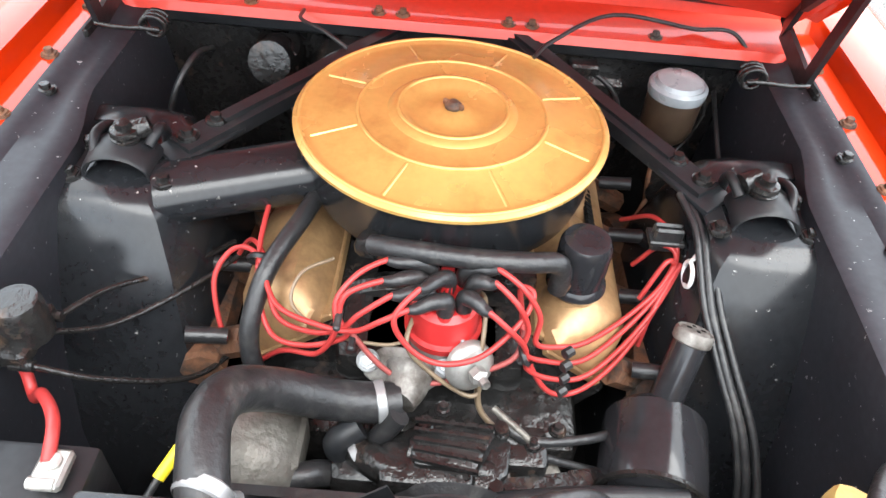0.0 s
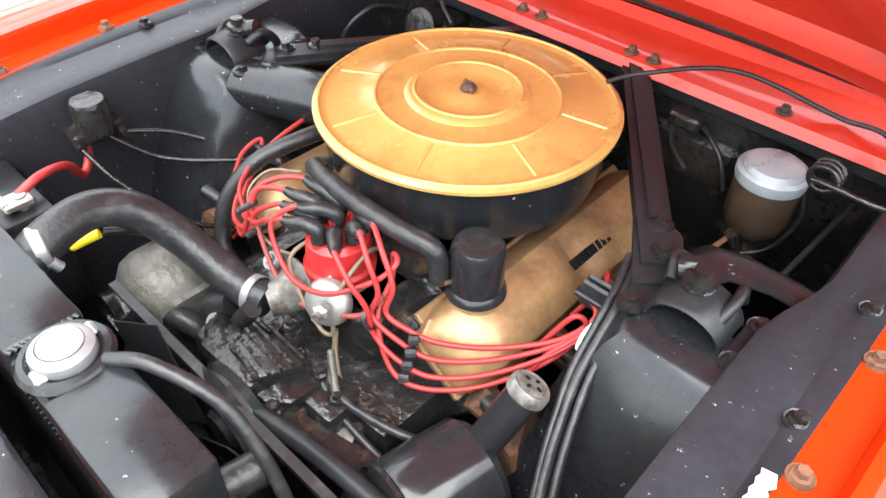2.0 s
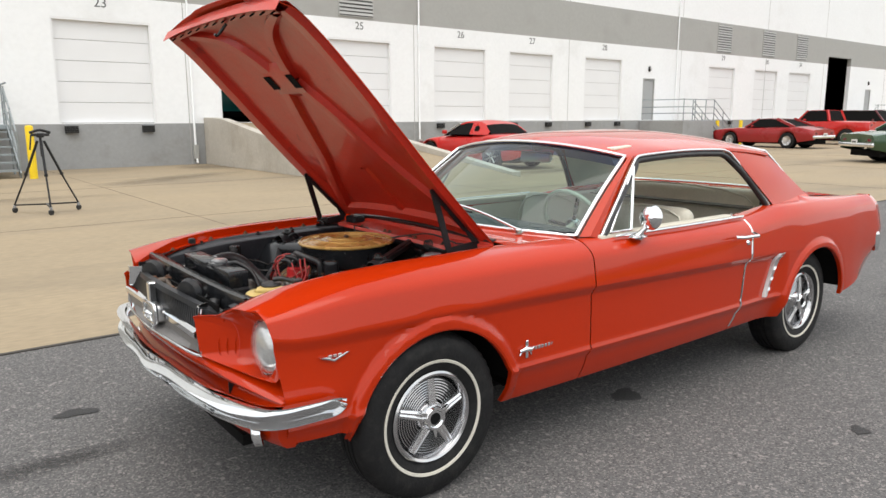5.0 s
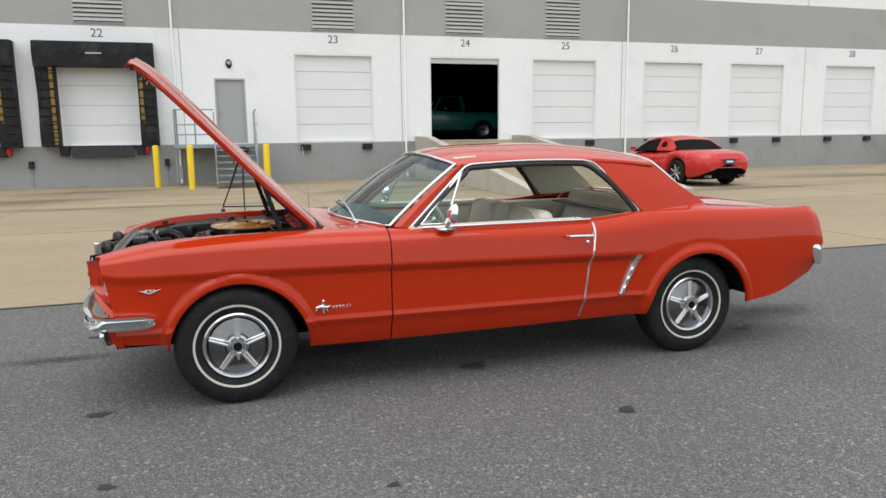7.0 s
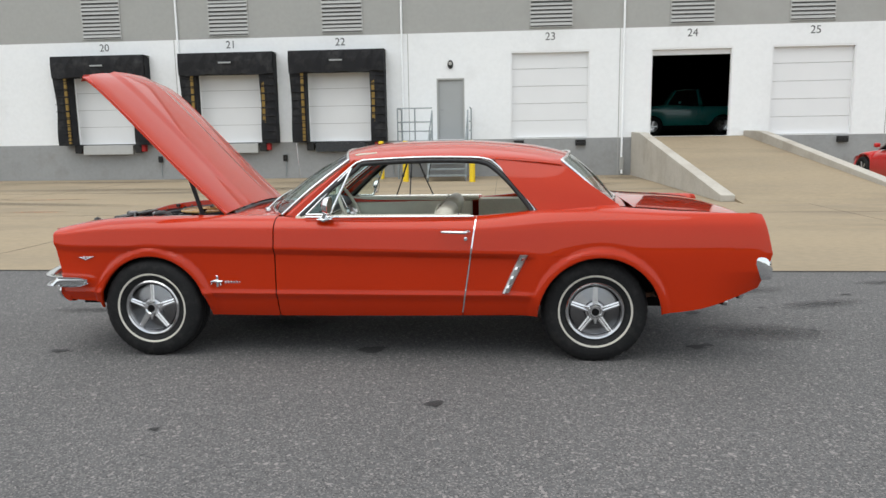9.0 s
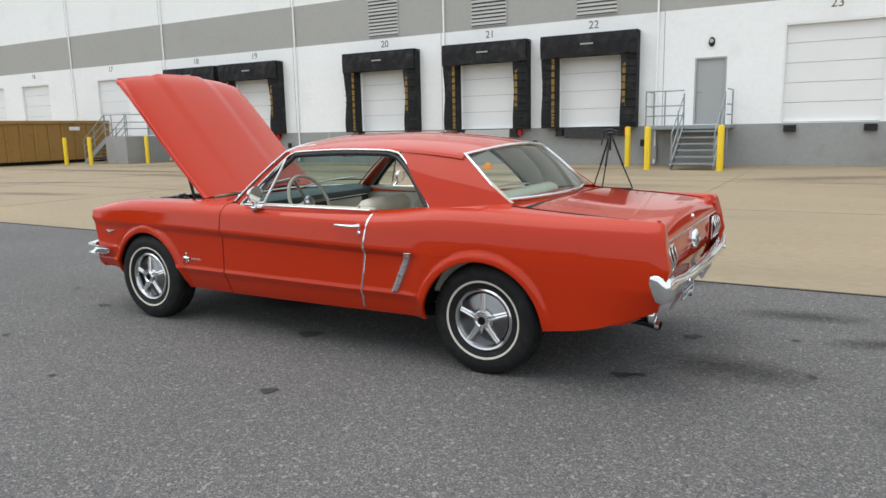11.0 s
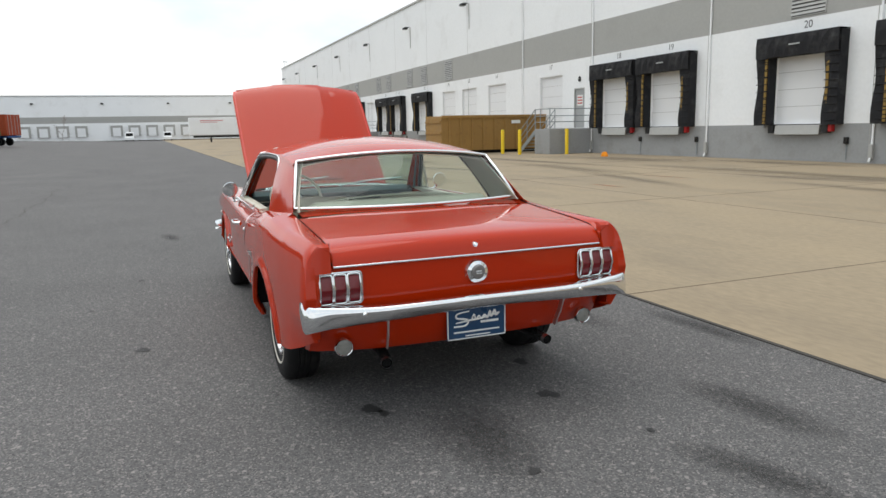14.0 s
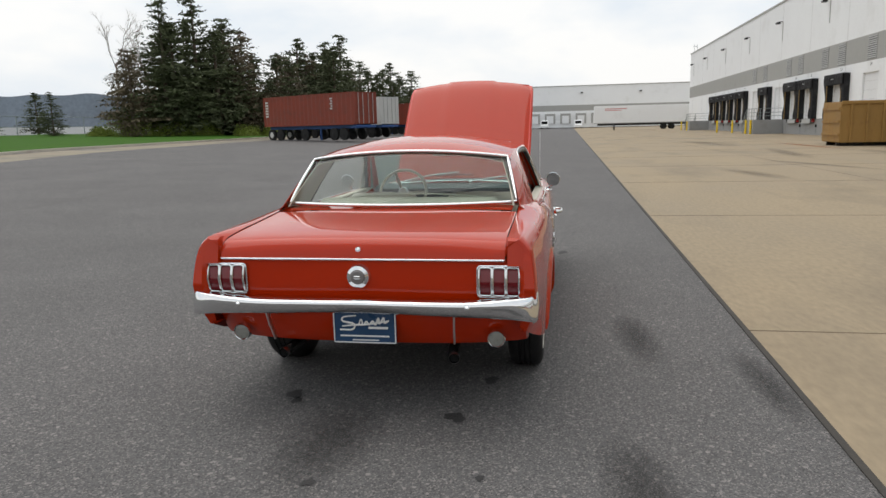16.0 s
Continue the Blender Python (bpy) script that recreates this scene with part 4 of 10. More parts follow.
def container(name, m, mat, label, chassis=True):
    c = empty(name, m, label, "container", "shipping containers")
    L, W_, H0, H1 = 12.19, 2.44, 1.25, 3.84
    rows = []
    n = 88
    for k in range(n + 1):
        x = 0.15 + (L - 0.3) * k / n
        o = 0.0 if (k // 2) % 2 else 0.036
        rows.append([(x, o, H0 + 0.16), (x, o, H1 - 0.12)])
    part("side_wall", sheet(rows), mat, c, smooth=False)
    part("side_wall", sheet([[(x, W_ - y, z) for x, y, z in r] for r in rows]), mat, c, smooth=False)
    for x0, x1 in ((0, 0.16), (L - 0.16, L)):
        for y0 in (0, W_ - 0.16):
            part("corner_post", box(x0, x1, y0, y0 + 0.16, H0, H1, 0.01), mat, c, smooth=False)
    for y0 in (0, W_ - 0.1):
        part("top_rail", box(0, L, y0, y0 + 0.1, H1 - 0.12, H1), mat, c, smooth=False)
        part("bottom_rail", box(0, L, y0, y0 + 0.1, H0, H0 + 0.16), mat, c, smooth=False)
    part("roof", box(0, L, 0.02, W_ - 0.02, H1 - 0.05, H1 - 0.02), mat, c, smooth=False)
    for x in (0.03, L - 0.06):
        part("end_wall", box(x, x + 0.03, 0.1, W_ - 0.1, H0 + 0.05, H1 - 0.05), mat, c, smooth=False)
    for y in (0.4, 0.9, 1.5, 2.0):
        part("lock_rod", tube([(L + 0.02, y, H0 + 0.1), (L + 0.02, y, H1 - 0.1)], 0.025, 6, 0), M_LOUVRE, c)
    ink = M_CONT_WHITE if mat is not M_CONT_WHITE else M_SIGN_BLK
    for k in range(6):
        part("marking", box(0.35, 0.75, -0.012, -0.002, H1 - 0.55 - k * 0.24, H1 - 0.4 - k * 0.24), ink, c, smooth=False)
    for k in range(5):
        part("marking", box(L - 3.0 + 0.1 * (k % 2), L - 2.7, -0.012, -0.002, H1 - 0.5 - k * 0.2, H1 - 0.38 - k * 0.2), ink, c, smooth=False)
    if chassis:
        part("chassis_beam", merged(box(0.2, L - 0.2, 0.5, 0.75, 0.95, H0, 0.02), box(0.2, L - 0.2, 1.7, 1.95, 0.95, H0, 0.02), box(L - 0.6, L, 0.1, 2.34, 1.0, 1.2, 0.02)), M_CHASSIS_BLUE, c, smooth=False)
        for x in (0.9, 2.1, 5.6, 9.4, 10.6):
            for y in (0.22, 2.22):
                wl = part("chassis_wheel", lathe([(0, -0.14), (0.28, -0.14), (0.3, -0.1), (0.5, -0.13), (0.51, 0.1), (0.3, 0.13), (0.2, 0.1), (0, 0.1)], 18, pose(x, y, 0.51, 90)), M_TYRE, c)
                part("hub", lathe([(0, 0.15), (0.12, 0.15), (0.26, 0.12), (0.27, 0.1)], 14, pose(x, y, 0.51, 90)), M_CONT_WHITE if x < 1.9 else M_TYRE, wl)
        for y in (0.55, 1.9):
            part("landing_leg", box(9.0 - 1.8, 9.12 - 1.8, y - 0.06, y + 0.06, 0.02, 1.0), M_CHASSIS_BLUE, c, smooth=False)
    return c


# the row of parked containers along the tree line
container("container", pose(-55.0, -26.41, 0.45, 0, 0, 59.4) , M_CONT_RED, "weathered red shipping container on a blue chassis")
container("container", pose(-65.61, -27.09, 0.45, 0, 0, 59.4), M_CONT_WHITE, "pale grey shipping container on a chassis")
container("container", pose(-87.62, -29.29, 0.48, 0, 0, 59.4), M_CONT_RED, "weathered red shipping container on a chassis")
container("container", pose(-95.77, -29.17, 0.48, 0, 0, 59.4), M_CONT_GREEN, "green shipping container on a chassis")
container("container", pose(-102.06, -27.92, 0.45, 0, 0, 59.4), M_CONT_ORANGE, "orange-red shipping container on a chassis")

# white box trailer at the warehouse's far end
tr = empty("box_trailer", pose(-124, 5.2, 0.05), "long white box trailer parked at the far dock", "trailer")
part("trailer_body", box(0, 2.5, 0, 16.2, 1.1, 4.1, 0.04), M_WALL_W, tr, smooth=False)
# dark box: the chassis together with the shadow band under the body
part("underframe", box(0.3, 2.3, 0.6, 15.9, 0.75, 1.1), M_BLACK_DIRTY, tr, smooth=False)
part("rub_rail", box(2.49, 2.52, 0, 16.2, 1.1, 1.22), M_LOUVRE, tr, smooth=False)
part("side_mark", merged(box(2.5, 2.515, 1.8, 5.5, 3.55, 3.65), box(2.5, 2.515, 1.8, 4.6, 3.3, 3.38)), M_STOP_RED, tr, smooth=False)
for y in (11.8, 13.1):
    for x in (0.2, 2.3):
        part("trailer_wheel", lathe([(0, -0.13), (0.44, -0.13), (0.45, 0.1), (0.25, 0.12), (0, 0.1)], 18, pose(x, y, 0.44, 0, 90)), M_TYRE, tr)
for x in (0.4, 2.1):
    part("landing_leg", box(x - 0.06, x + 0.06, 3.4, 3.55, -0.03, 1.1), M_BLACK_DIRTY, tr, smooth=False)
for y, w in ((-6.5, 2.3), (2.3, 2.2), (-38.0, 2.2)):
    tk = empty("white_van", pose(-190, y, rise(y)), "small white delivery van before the far warehouse", "van", "far vans")
    part("van_body", prism([(0, 0.35), (4.8, 0.35), (4.8, 1.0), (4.2, 1.2), (3.6, 2.1), (0, 2.2)], "y", 0, 1.9, 0.06), M_WALL_W, tk, smooth=False)
    part("van_screen", sheet([[(4.24, a, 1.25), (3.70, a, 2.0)] for a in (0.15, 1.75)], thick=0.01), M_DARK, tk, smooth=False)
    for x in (0.9, 3.8):
        part("van_wheel", lathe([(0, -0.1), (0.33, -0.1), (0.33, 0.1), (0, 0.1)], 14, pose(x, 1.75, 0.33, 90)), M_TYRE, tk)
        part("van_wheel", lathe([(0, -0.1), (0.33, -0.1), (0.33, 0.1), (0, 0.1)], 14, pose(x, 0.12, 0.33, 90)), M_TYRE, tk)

# tan roll-off skip
sk = empty("roll_off_skip", pose(-29.6, 13.5, 0.0, 0, 0, 90), "tan steel roll-off skip with ribbed sides", "skip")
for y in (0, 2.3):
    part("skip_side", box(0, 6.9, y, y + 0.08, 0.18, 2.05), M_TAN, sk, smooth=False)
    part("top_rim", box(-0.03, 6.95, y - 0.08 if y == 0 else y, y + 0.08 if y == 0 else y + 0.16, 1.95, 2.1, 0.01), M_TAN, sk, smooth=False)
part("skip_floor", box(0, 6.9, 0.08, 2.3, 0.18, 0.26), M_TAN, sk, smooth=False)
part("skip_front", box(6.82, 6.9, 0.08, 2.3, 0.26, 2.05), M_TAN, sk, smooth=False)
for k in range(10):
    part("rib", box(0.35 + k * 0.69, 0.45 + k * 0.69, -0.07, 0.0, 0.18, 1.95, 0.01), M_TAN, sk, smooth=False)
part("skip_door", box(-0.06, 0.0, 0.0, 2.38, 0.2, 2.05, 0.01), M_TAN, sk, smooth=False)
for z in (0.5, 1.1, 1.7):
    part("door_bar", box(-0.12, -0.06, 0.05, 2.33, z, z + 0.1), M_TAN, sk, smooth=False)
part("skid", merged(box(0.0, 6.8, 0.5, 0.65, 0.0, 0.18), box(0.0, 6.8, 1.75, 1.9, 0.0, 0.18)), M_BLACK_DIRTY, sk, smooth=False)
part("mark_panel", box(4.2, 4.75, -0.085, -0.075, 1.62, 1.8), M_PLASTIC_W, sk, smooth=False)

# tripod on a wheeled spreader
tp = empty("camera_tripod", pose(0.36, 9.45, 0.006), "black camera tripod on a wheeled dolly", "tripod")
FEET = [(0.44, 0.05), (-0.40, 0.25), (-0.02, -0.42)]
part("head", merged(box(-0.05, 0.05, -0.06, 0.06, 1.13, 1.2, 0.015), tube([(-0.12, 0, 1.17), (0.12, 0, 1.17)], 0.022, 8, 0), tube([(-0.14, 0.0, 1.2), (0, 0, 1.24), (0.14, 0.0, 1.2)], 0.02, 8)), M_POLE_DARK, tp)
part("pan_bar", tube([(-0.12, 0.0, 1.17), (-0.16, -0.05, 0.95)], 0.012, 6, 0), M_POLE_DARK, tp)
part("centre_column", tube([(0, 0, 1.13), (0, 0, 0.85)], 0.018, 8, 0), M_POLE_DARK, tp)
for x, y in FEET:
    lg = part("leg", merged(tube([(x * 0.1, y * 0.1, 1.08), (x * 0.55, y * 0.55, 0.58)], 0.019, 8, 0), tube([(x * 0.5, y * 0.5, 0.62), (x, y, 0.12)], 0.013, 8, 0)), M_POLE_DARK, tp)
    part("leg_clamp", lathe([(0.024, -0.02), (0.026, 0), (0.024, 0.02)], 10, pose(x * 0.55, y * 0.55, 0.58)), M_POLE_DARK, lg)
    part("spreader_arm", bar((0, 0, 0.13), (x, y, 0.12), 0.03, 0.022), M_POLE_DARK, tp)
    cs = part("castor", lathe([(0, -0.014), (0.04, -0.014), (0.046, 0), (0.04, 0.014), (0, 0.014)], 18, pose(x, y, 0.046, 90, 0, 30)), M_RUBBER, tp)
    part("castor_fork", box(x - 0.02, x + 0.02, y - 0.02, y + 0.02, 0.07, 0.12, 0.006), M_STEEL, cs)

for x, y in ((-5.8, 16.6), (-20.4, 17.6)):
    cn = empty("orange_marker", pose(x, y, 0.006), "small orange plastic wheel chock on the apron", "chock", "orange chocks")
    part("wedge", prism([(-0.17, 0), (0.17, 0), (0.05, 0.2), (-0.03, 0.22)], "y", -0.1, 0.1, 0.015), M_ORANGE, cn)


# ---- parked cars ----
def paint(name, c):
    return material(name, c, 0.3, vary=0.05, scale=2, coat=0.8)


M_P_RED = paint("bright_red_paint", (0.50, 0.015, 0.012))
M_P_MAROON = paint("maroon_paint", (0.12, 0.008, 0.012))
M_P_DKRED = paint("deep_red_paint", (0.30, 0.012, 0.014))
M_P_GREEN = paint("dark_green_paint", (0.025, 0.06, 0.025))
M_P_TEAL = paint("teal_paint", (0.01, 0.22, 0.20))


def parked_car(name, m, mat, label, low, belt, roof, width, wheels, r, bright=True, box_rear=False):
    """A car from its side outlines: low and belt run along the body as (x, z), roof is the glasshouse."""
    c = empty(name, m, label, "car", "parked cars")
    w = width / 2
    zl, zb = curve([p[0] for p in low], [p[1] for p in low]), curve([p[0] for p in belt], [p[1] for p in belt])
    x0, x1 = belt[0][0], belt[-1][0]
    rows = []
    for x in np.linspace(x0, x1, 44):
        e = min(1, (x - x0) / 0.35 + 0.55, (x1 - x) / 0.35 + 0.55)
        ww = w * (0.86 + 0.14 * min(1, e))
        b = zl(x)
        for xc in wheels:
            d = abs(x - xc)
            if d < r + 0.07:
                b = max(b, r + math.sqrt((r + 0.07) ** 2 - d * d) - 0.02)
        t = max(zb(x), b + 0.05)
        rows.append([(x, -ww * 0.93, b), (x, -ww, b + (t - b) * 0.35), (x, -ww, b + (t - b) * 0.72), (x, -ww * 0.95, t - 0.03), (x, -ww * 0.85, t), (x, 0, t + 0.025), (x, ww * 0.85, t), (x, ww * 0.95, t - 0.03), (x, ww, b + (t - b) * 0.72), (x, ww, b + (t - b) * 0.35), (x, ww * 0.93, b)])
    rows = [[(x0 + 0.03, 0, (belt[0][1] + low[0][1]) / 2)] * 11] + rows + [[(x1 - 0.03, 0, (belt[-1][1] + low[-1][1]) / 2)] * 11]
    part("body", sheet(rows), mat, c)
    # black box stands in for the shade under the car
    part("underside", box(x0 + 0.3, x1 - 0.3, -w * 0.8, w * 0.8, r * 0.55, r * 1.1), M_DARK, c, smooth=False)
    (a, za), (b, z1), (d, z2), (e, ze) = roof
    cab = []
    for x, z in ((a, za), (b, z1 - 0.03), (b + 0.08, z1), ((b + d) / 2, max(z1, z2) + 0.02), (d - 0.08, z2), (d, z2 - 0.03), (e, ze)):
        tw = w * (0.9 if z < za + 0.05 or z < ze + 0.05 else 0.72)
        cab.append([(x, -tw, z - 0.01), (x, -tw * 0.9, z), (x, 0, z + 0.012), (x, tw * 0.9, z), (x, tw, z - 0.01)])
    part("roof", sheet(cab[2:5], thick=-0.02), mat, c)
    part("windscreen", sheet([cab[0], cab[1]], thick=-0.005), M_DARK, c)
    part("rear_glass", sheet([cab[5], cab[6]], thick=-0.005), M_DARK, c)
    for s in (-1, 1):
        part("side_glass", sheet([[(a + 0.1, s * w * 0.88, za + 0.01), (b + 0.02, s * w * 0.735, z1 - 0.03)], [((b + d) / 2, s * w * 0.89, max(za, ze) - 0.02), ((b + d) / 2, s * w * 0.735, max(z1, z2) - 0.03)], [(e - 0.1, s * w * 0.88, ze + 0.01), (d - 0.02, s * w * 0.735, z2 - 0.03)]], thick=0.01), M_DARK, c)
        for p, q in (((a, za), (b, z1)), ((d, z2), (e, ze))):
            part("pillar", bar((p[0], s * w * 0.87, p[1]), (q[0], s * w * (0.73 if q[1] > p[1] else 0.87), q[1]), 0.06, 0.07) if q[1] > p[1] else bar((p[0], s * w * 0.73, p[1]), (q[0], s * w * 0.87, q[1]), 0.10, 0.12), mat, c)
        for xc in wheels:
            wm = pose(xc, s * (w - 0.12), r, 90 if s < 0 else -90)
            wh = part("wheel", lathe([(0, -0.1), (r * 0.6, -0.1), (r, -0.08), (r, 0.08), (r * 0.92, 0.1), (r * 0.66, 0.1), (r * 0.62, 0.07)], 26, wm), M_TYRE, c)
            part("rim", lathe([(r * 0.63, 0.07), (r * 0.6, 0.09), (r * 0.5, 0.07), (r * 0.2, 0.06), (r * 0.15, 0.09), (0, 0.09)], 20, wm), M_CHROME_DULL, wh)
            for k in range(5):
                part("rim_spoke", moved(box(r * 0.1, r * 0.58, -0.025, 0.025, 0.07, 0.095, 0.006), wm @ pose(0, 0, 0, 0, 0, 72 * k)), M_CHROME_DULL, wh)
            # black disc painted in for the shade inside the arch
            part("arch_shadow", lathe([(0, -0.06), (r + 0.06, -0.06)], 24, pose(xc, s * (w - 0.24), r + 0.03, 90 if s < 0 else -90)), M_DARK, c)
        part("tail_lamp", box(x1 - 0.07, x1 - 0.005, s * w * 0.72 - 0.14, s * w * 0.72 + 0.14, belt[-1][1] - 0.22, belt[-1][1] - 0.10, 0.02), M_LENS_RED, c)
        part("head_lamp", lathe([(0, 0.03), (0.06, 0.025), (0.085, 0)], 14, pose(x0 + 0.04, s * w * 0.7, belt[0][1] - 0.12, 0, -90)), M_LENS, c)
        part("door_mirror", box(a + 0.45, a + 0.56, s * (w + 0.02), s * (w + 0.15), za + 0.02, za + 0.12, 0.03, 2), mat, c)
    if bright:
        for x in (x0 - 0.05, x1 - 0.03):
            part("bumper", box(x, x + 0.09, -w * 0.95, w * 0.95, low[0][1] + 0.12, low[0][1] + 0.26, 0.03, 2), M_CHROME, c)
    part("number_plate", box(x1 + (0.055 if bright else 0.0), x1 + (0.065 if bright else 0.012), -0.16, 0.16, low[-1][1] + 0.14, low[-1][1] + 0.29), M_PLASTIC_W, c)
    part("plate_bar", box(x1 + (0.066 if bright else 0.0125), x1 + (0.07 if bright else 0.016), -0.11, 0.11, low[-1][1] + 0.19, low[-1][1] + 0.24), M_SIGN_BLK, c)
    return c


def rounded_hardtop(m):
    """A modern rounded two-seater with a removable hardtop."""
    c = empty("red_hardtop", m, "bright red rounded two-seat hardtop with dark glass on the apron", "car", "parked cars")
    L, w, r = 4.74, 0.915, 0.345
    top = curve([0, 0.12, 0.5, 1.2, 1.7, 2.6, 3.4, 3.9, 4.4, 4.66, 4.74], [0.50, 0.60, 0.72, 0.86, 0.92, 0.95, 0.97, 0.965, 0.93, 0.86, 0.72])
    low = curve([0, 0.3, 0.9, 3.7, 4.4, 4.74], [0.34, 0.24, 0.20, 0.20, 0.27, 0.42])
    wid = curve([0, 0.15, 0.5, 1.1, 2.4, 3.7, 4.3, 4.6, 4.74], [0.52, 0.70, 0.83, 0.90, 0.90, 0.915, 0.87, 0.76, 0.60])
    def section(x, b, t, ww):
        h = t - b
        half = [(0.90, 0.0), (0.965, 0.12), (0.995, 0.30), (1.0, 0.48), (0.985, 0.62), (0.95, 0.76), (0.88, 0.88), (0.74, 0.955), (0.5, 0.99), (0.25, 1.005)]
        return [(x, -ww * k, b + h * v) for k, v in half] + [(x, 0, b + h * 1.01)] + [(x, ww * k, b + h * v) for k, v in half[::-1]]
    xs = sorted(set(np.linspace(0, L, 60).round(3)) | {round(xc + (r + 0.06) * math.cos(math.pi * k / 20), 3) for xc in (0.98, 3.70) for k in range(21)})
    rows = []
    for x in xs:
        b = low(x)
        for xc in (0.98, 3.70):
            d = abs(x - xc)
            if d <= r + 0.06:
                b = max(b, r + math.sqrt(max(0, (r + 0.06) ** 2 - d * d)) - 0.015)
        rows.append(section(x, b, top(x), wid(x)))
    n = len(rows[0])
    rows = [[(0.03, 0, 0.45)] * n] + rows + [[(L - 0.02, 0, 0.6)] * n]
    part("body", sheet(rows), M_P_RED, c)
    # black box in place of the shaded underside
    part("underside", box(0.4, L - 0.4, -0.72, 0.72, 0.18, 0.42), M_DARK, c, smooth=False)
    # hardtop shell, screens and side glass
    prof = [(1.55, 0.90), (1.85, 1.10), (2.12, 1.255), (2.35, 1.315), (2.7, 1.335), (3.0, 1.31), (3.25, 1.22), (3.45, 1.09), (3.62, 0.96)]
    shell = []
    for x, z in prof:
        u = (z - 0.88) / 0.46
        tw = 0.80 - 0.22 * u
        shell.append([(x, -tw, z - 0.05 * u - 0.01), (x, -tw * 0.93, z - 0.015), (x, -tw * 0.6, z + 0.008), (x, 0, z + 0.02), (x, tw * 0.6, z + 0.008), (x, tw * 0.93, z - 0.015), (x, tw, z - 0.05 * u - 0.01)])
    part("hardtop", sheet(shell[2:7], thick=-0.02), M_P_RED, c)
    part("windscreen", sheet(shell[0:3], thick=-0.006), M_DARK, c)
    part("rear_glass", sheet([[p if 0 < k < 6 else p for k, p in enumerate(q)] for q in shell[6:9]], thick=-0.006), M_DARK, c)
    for s in (-1, 1):
        part("side_glass", sheet([[(x, s * 0.815, 0.93), (x, s * (0.80 - 0.22 * (z - 0.88) / 0.46 - 0.012), z - 0.07)] for x, z in ((1.75, 1.04), (2.12, 1.255), (2.4, 1.32), (2.75, 1.33))], thick=0.01), M_DARK, c)
        part("hardtop_quarter", sheet([[(x, s * 0.80, 0.93), (x, s * (0.80 - 0.22 * (z - 0.88) / 0.46), z - 0.03)] for x, z in ((2.72, 1.335), (3.0, 1.31), (3.25, 1.22), (3.5, 1.05))], thick=0.02), M_P_RED, c)
        part("round_window", lathe([(0, 0.01), (0.10, 0.01), (0.11, 0.004)], 20, pose(2.98, s * 0.735, 1.09, -72 * s)), M_DARK, c)
        part("tail_lamp", lathe([(0, 0.03), (0.08, 0.022), (0.105, 0.0), (0.11, -0.03)], 22, pose(4.62, s * 0.60, 0.72, 0, 84, 18 * s)), M_LENS_RED, c)
        part("head_lamp", lathe([(0, 0.03), (0.08, 0.02), (0.11, 0.0)], 20, pose(0.16, s * 0.58, 0.60, 0, -70)), M_LENS, c)
        part("door_mirror", box(1.78, 1.90, s * 0.98 - 0.08, s * 0.98 + 0.05, 0.95, 1.06, 0.03, 2), M_P_RED, c)
        part("screen_pillar", bar((1.56, s * 0.80, 0.91), (2.14, s * 0.62, 1.25), 0.05, 0.05), M_CHROME_DULL, c)
        for xc in (0.98, 3.70):
            wm = pose(xc, s * 0.80, r, 90 if s < 0 else -90)
            wh = part("wheel", lathe([(0, -0.1), (r * 0.6, -0.1), (r, -0.08), (r, 0.08), (r * 0.93, 0.1), (r * 0.72, 0.1), (r * 0.68, 0.06)], 28, wm), M_TYRE, c)
            part("rim", lathe([(r * 0.69, 0.07), (r * 0.66, 0.095), (r * 0.6, 0.05), (r * 0.2, 0.04), (0, 0.05)], 24, wm), M_BLACK_DIRTY, wh)
            for k in range(7):
                part("rim_spoke", moved(box(r * 0.08, r * 0.66, -0.022, 0.022, 0.055, 0.09, 0.006), wm @ pose(0, 0, 0, 0, 0, 360 / 7 * k)), M_CHROME_DULL, wh)
    part("rear_bumper_strip", tube([(4.62, -0.66, 0.50), (4.76, -0.3, 0.50), (4.78, 0, 0.50), (4.76, 0.3, 0.50), (4.62, 0.66, 0.50)], 0.018, 8, 5), M_P_DKRED, c)
    part("number_plate", box(4.752, 4.765, -0.16, 0.16, 0.58, 0.73, 0.003), M_PLATE_BLUE, c)
    part("plate_bar", box(4.7655, 4.769, -0.11, 0.11, 0.63, 0.68), M_PLASTIC_W, c)
    part("exhaust", merged(*[tube([(4.5, y, 0.27), (4.70, y, 0.27)], 0.035, 10, 0) for y in (-0.55, 0.55)]), M_STEEL, c)
    return c


rounded_hardtop(pose(12.55, 15.9, 0.006, 0, 0, -88))
parked_car("red_muscle_coupe", pose(32.2, 17.3, 0.006, 0, 0, -94), M_P_DKRED, "deep red hardtop coupe with chrome rear bumper", [(0, 0.34), (1, 0.25), (4.0, 0.26), (5.1, 0.4)], [(0, 0.78), (0.5, 0.86), (1.6, 0.92), (3.6, 0.95), (4.3, 0.98), (5.1, 0.84)], ((1.7, 0.93), (2.35, 1.34), (3.25, 1.33), (4.15, 0.97)), 1.88, (0.95, 3.88), 0.35)
parked_car("red_pickup", pose(38.2, 17.6, 0.006, 0, 0, -92), M_P_RED, "red pickup truck with a bright bumper", [(0, 0.5), (1, 0.42), (4.2, 0.42), (5.2, 0.5)], [(0, 1.02), (0.4, 1.12), (1.5, 1.2), (3.0, 1.2), (4.2, 1.18), (5.2, 1.16)], ((1.5, 1.2), (2.0, 1.76), (3.0, 1.76), (3.2, 1.2)), 1.95, (0.95, 4.1), 0.39)
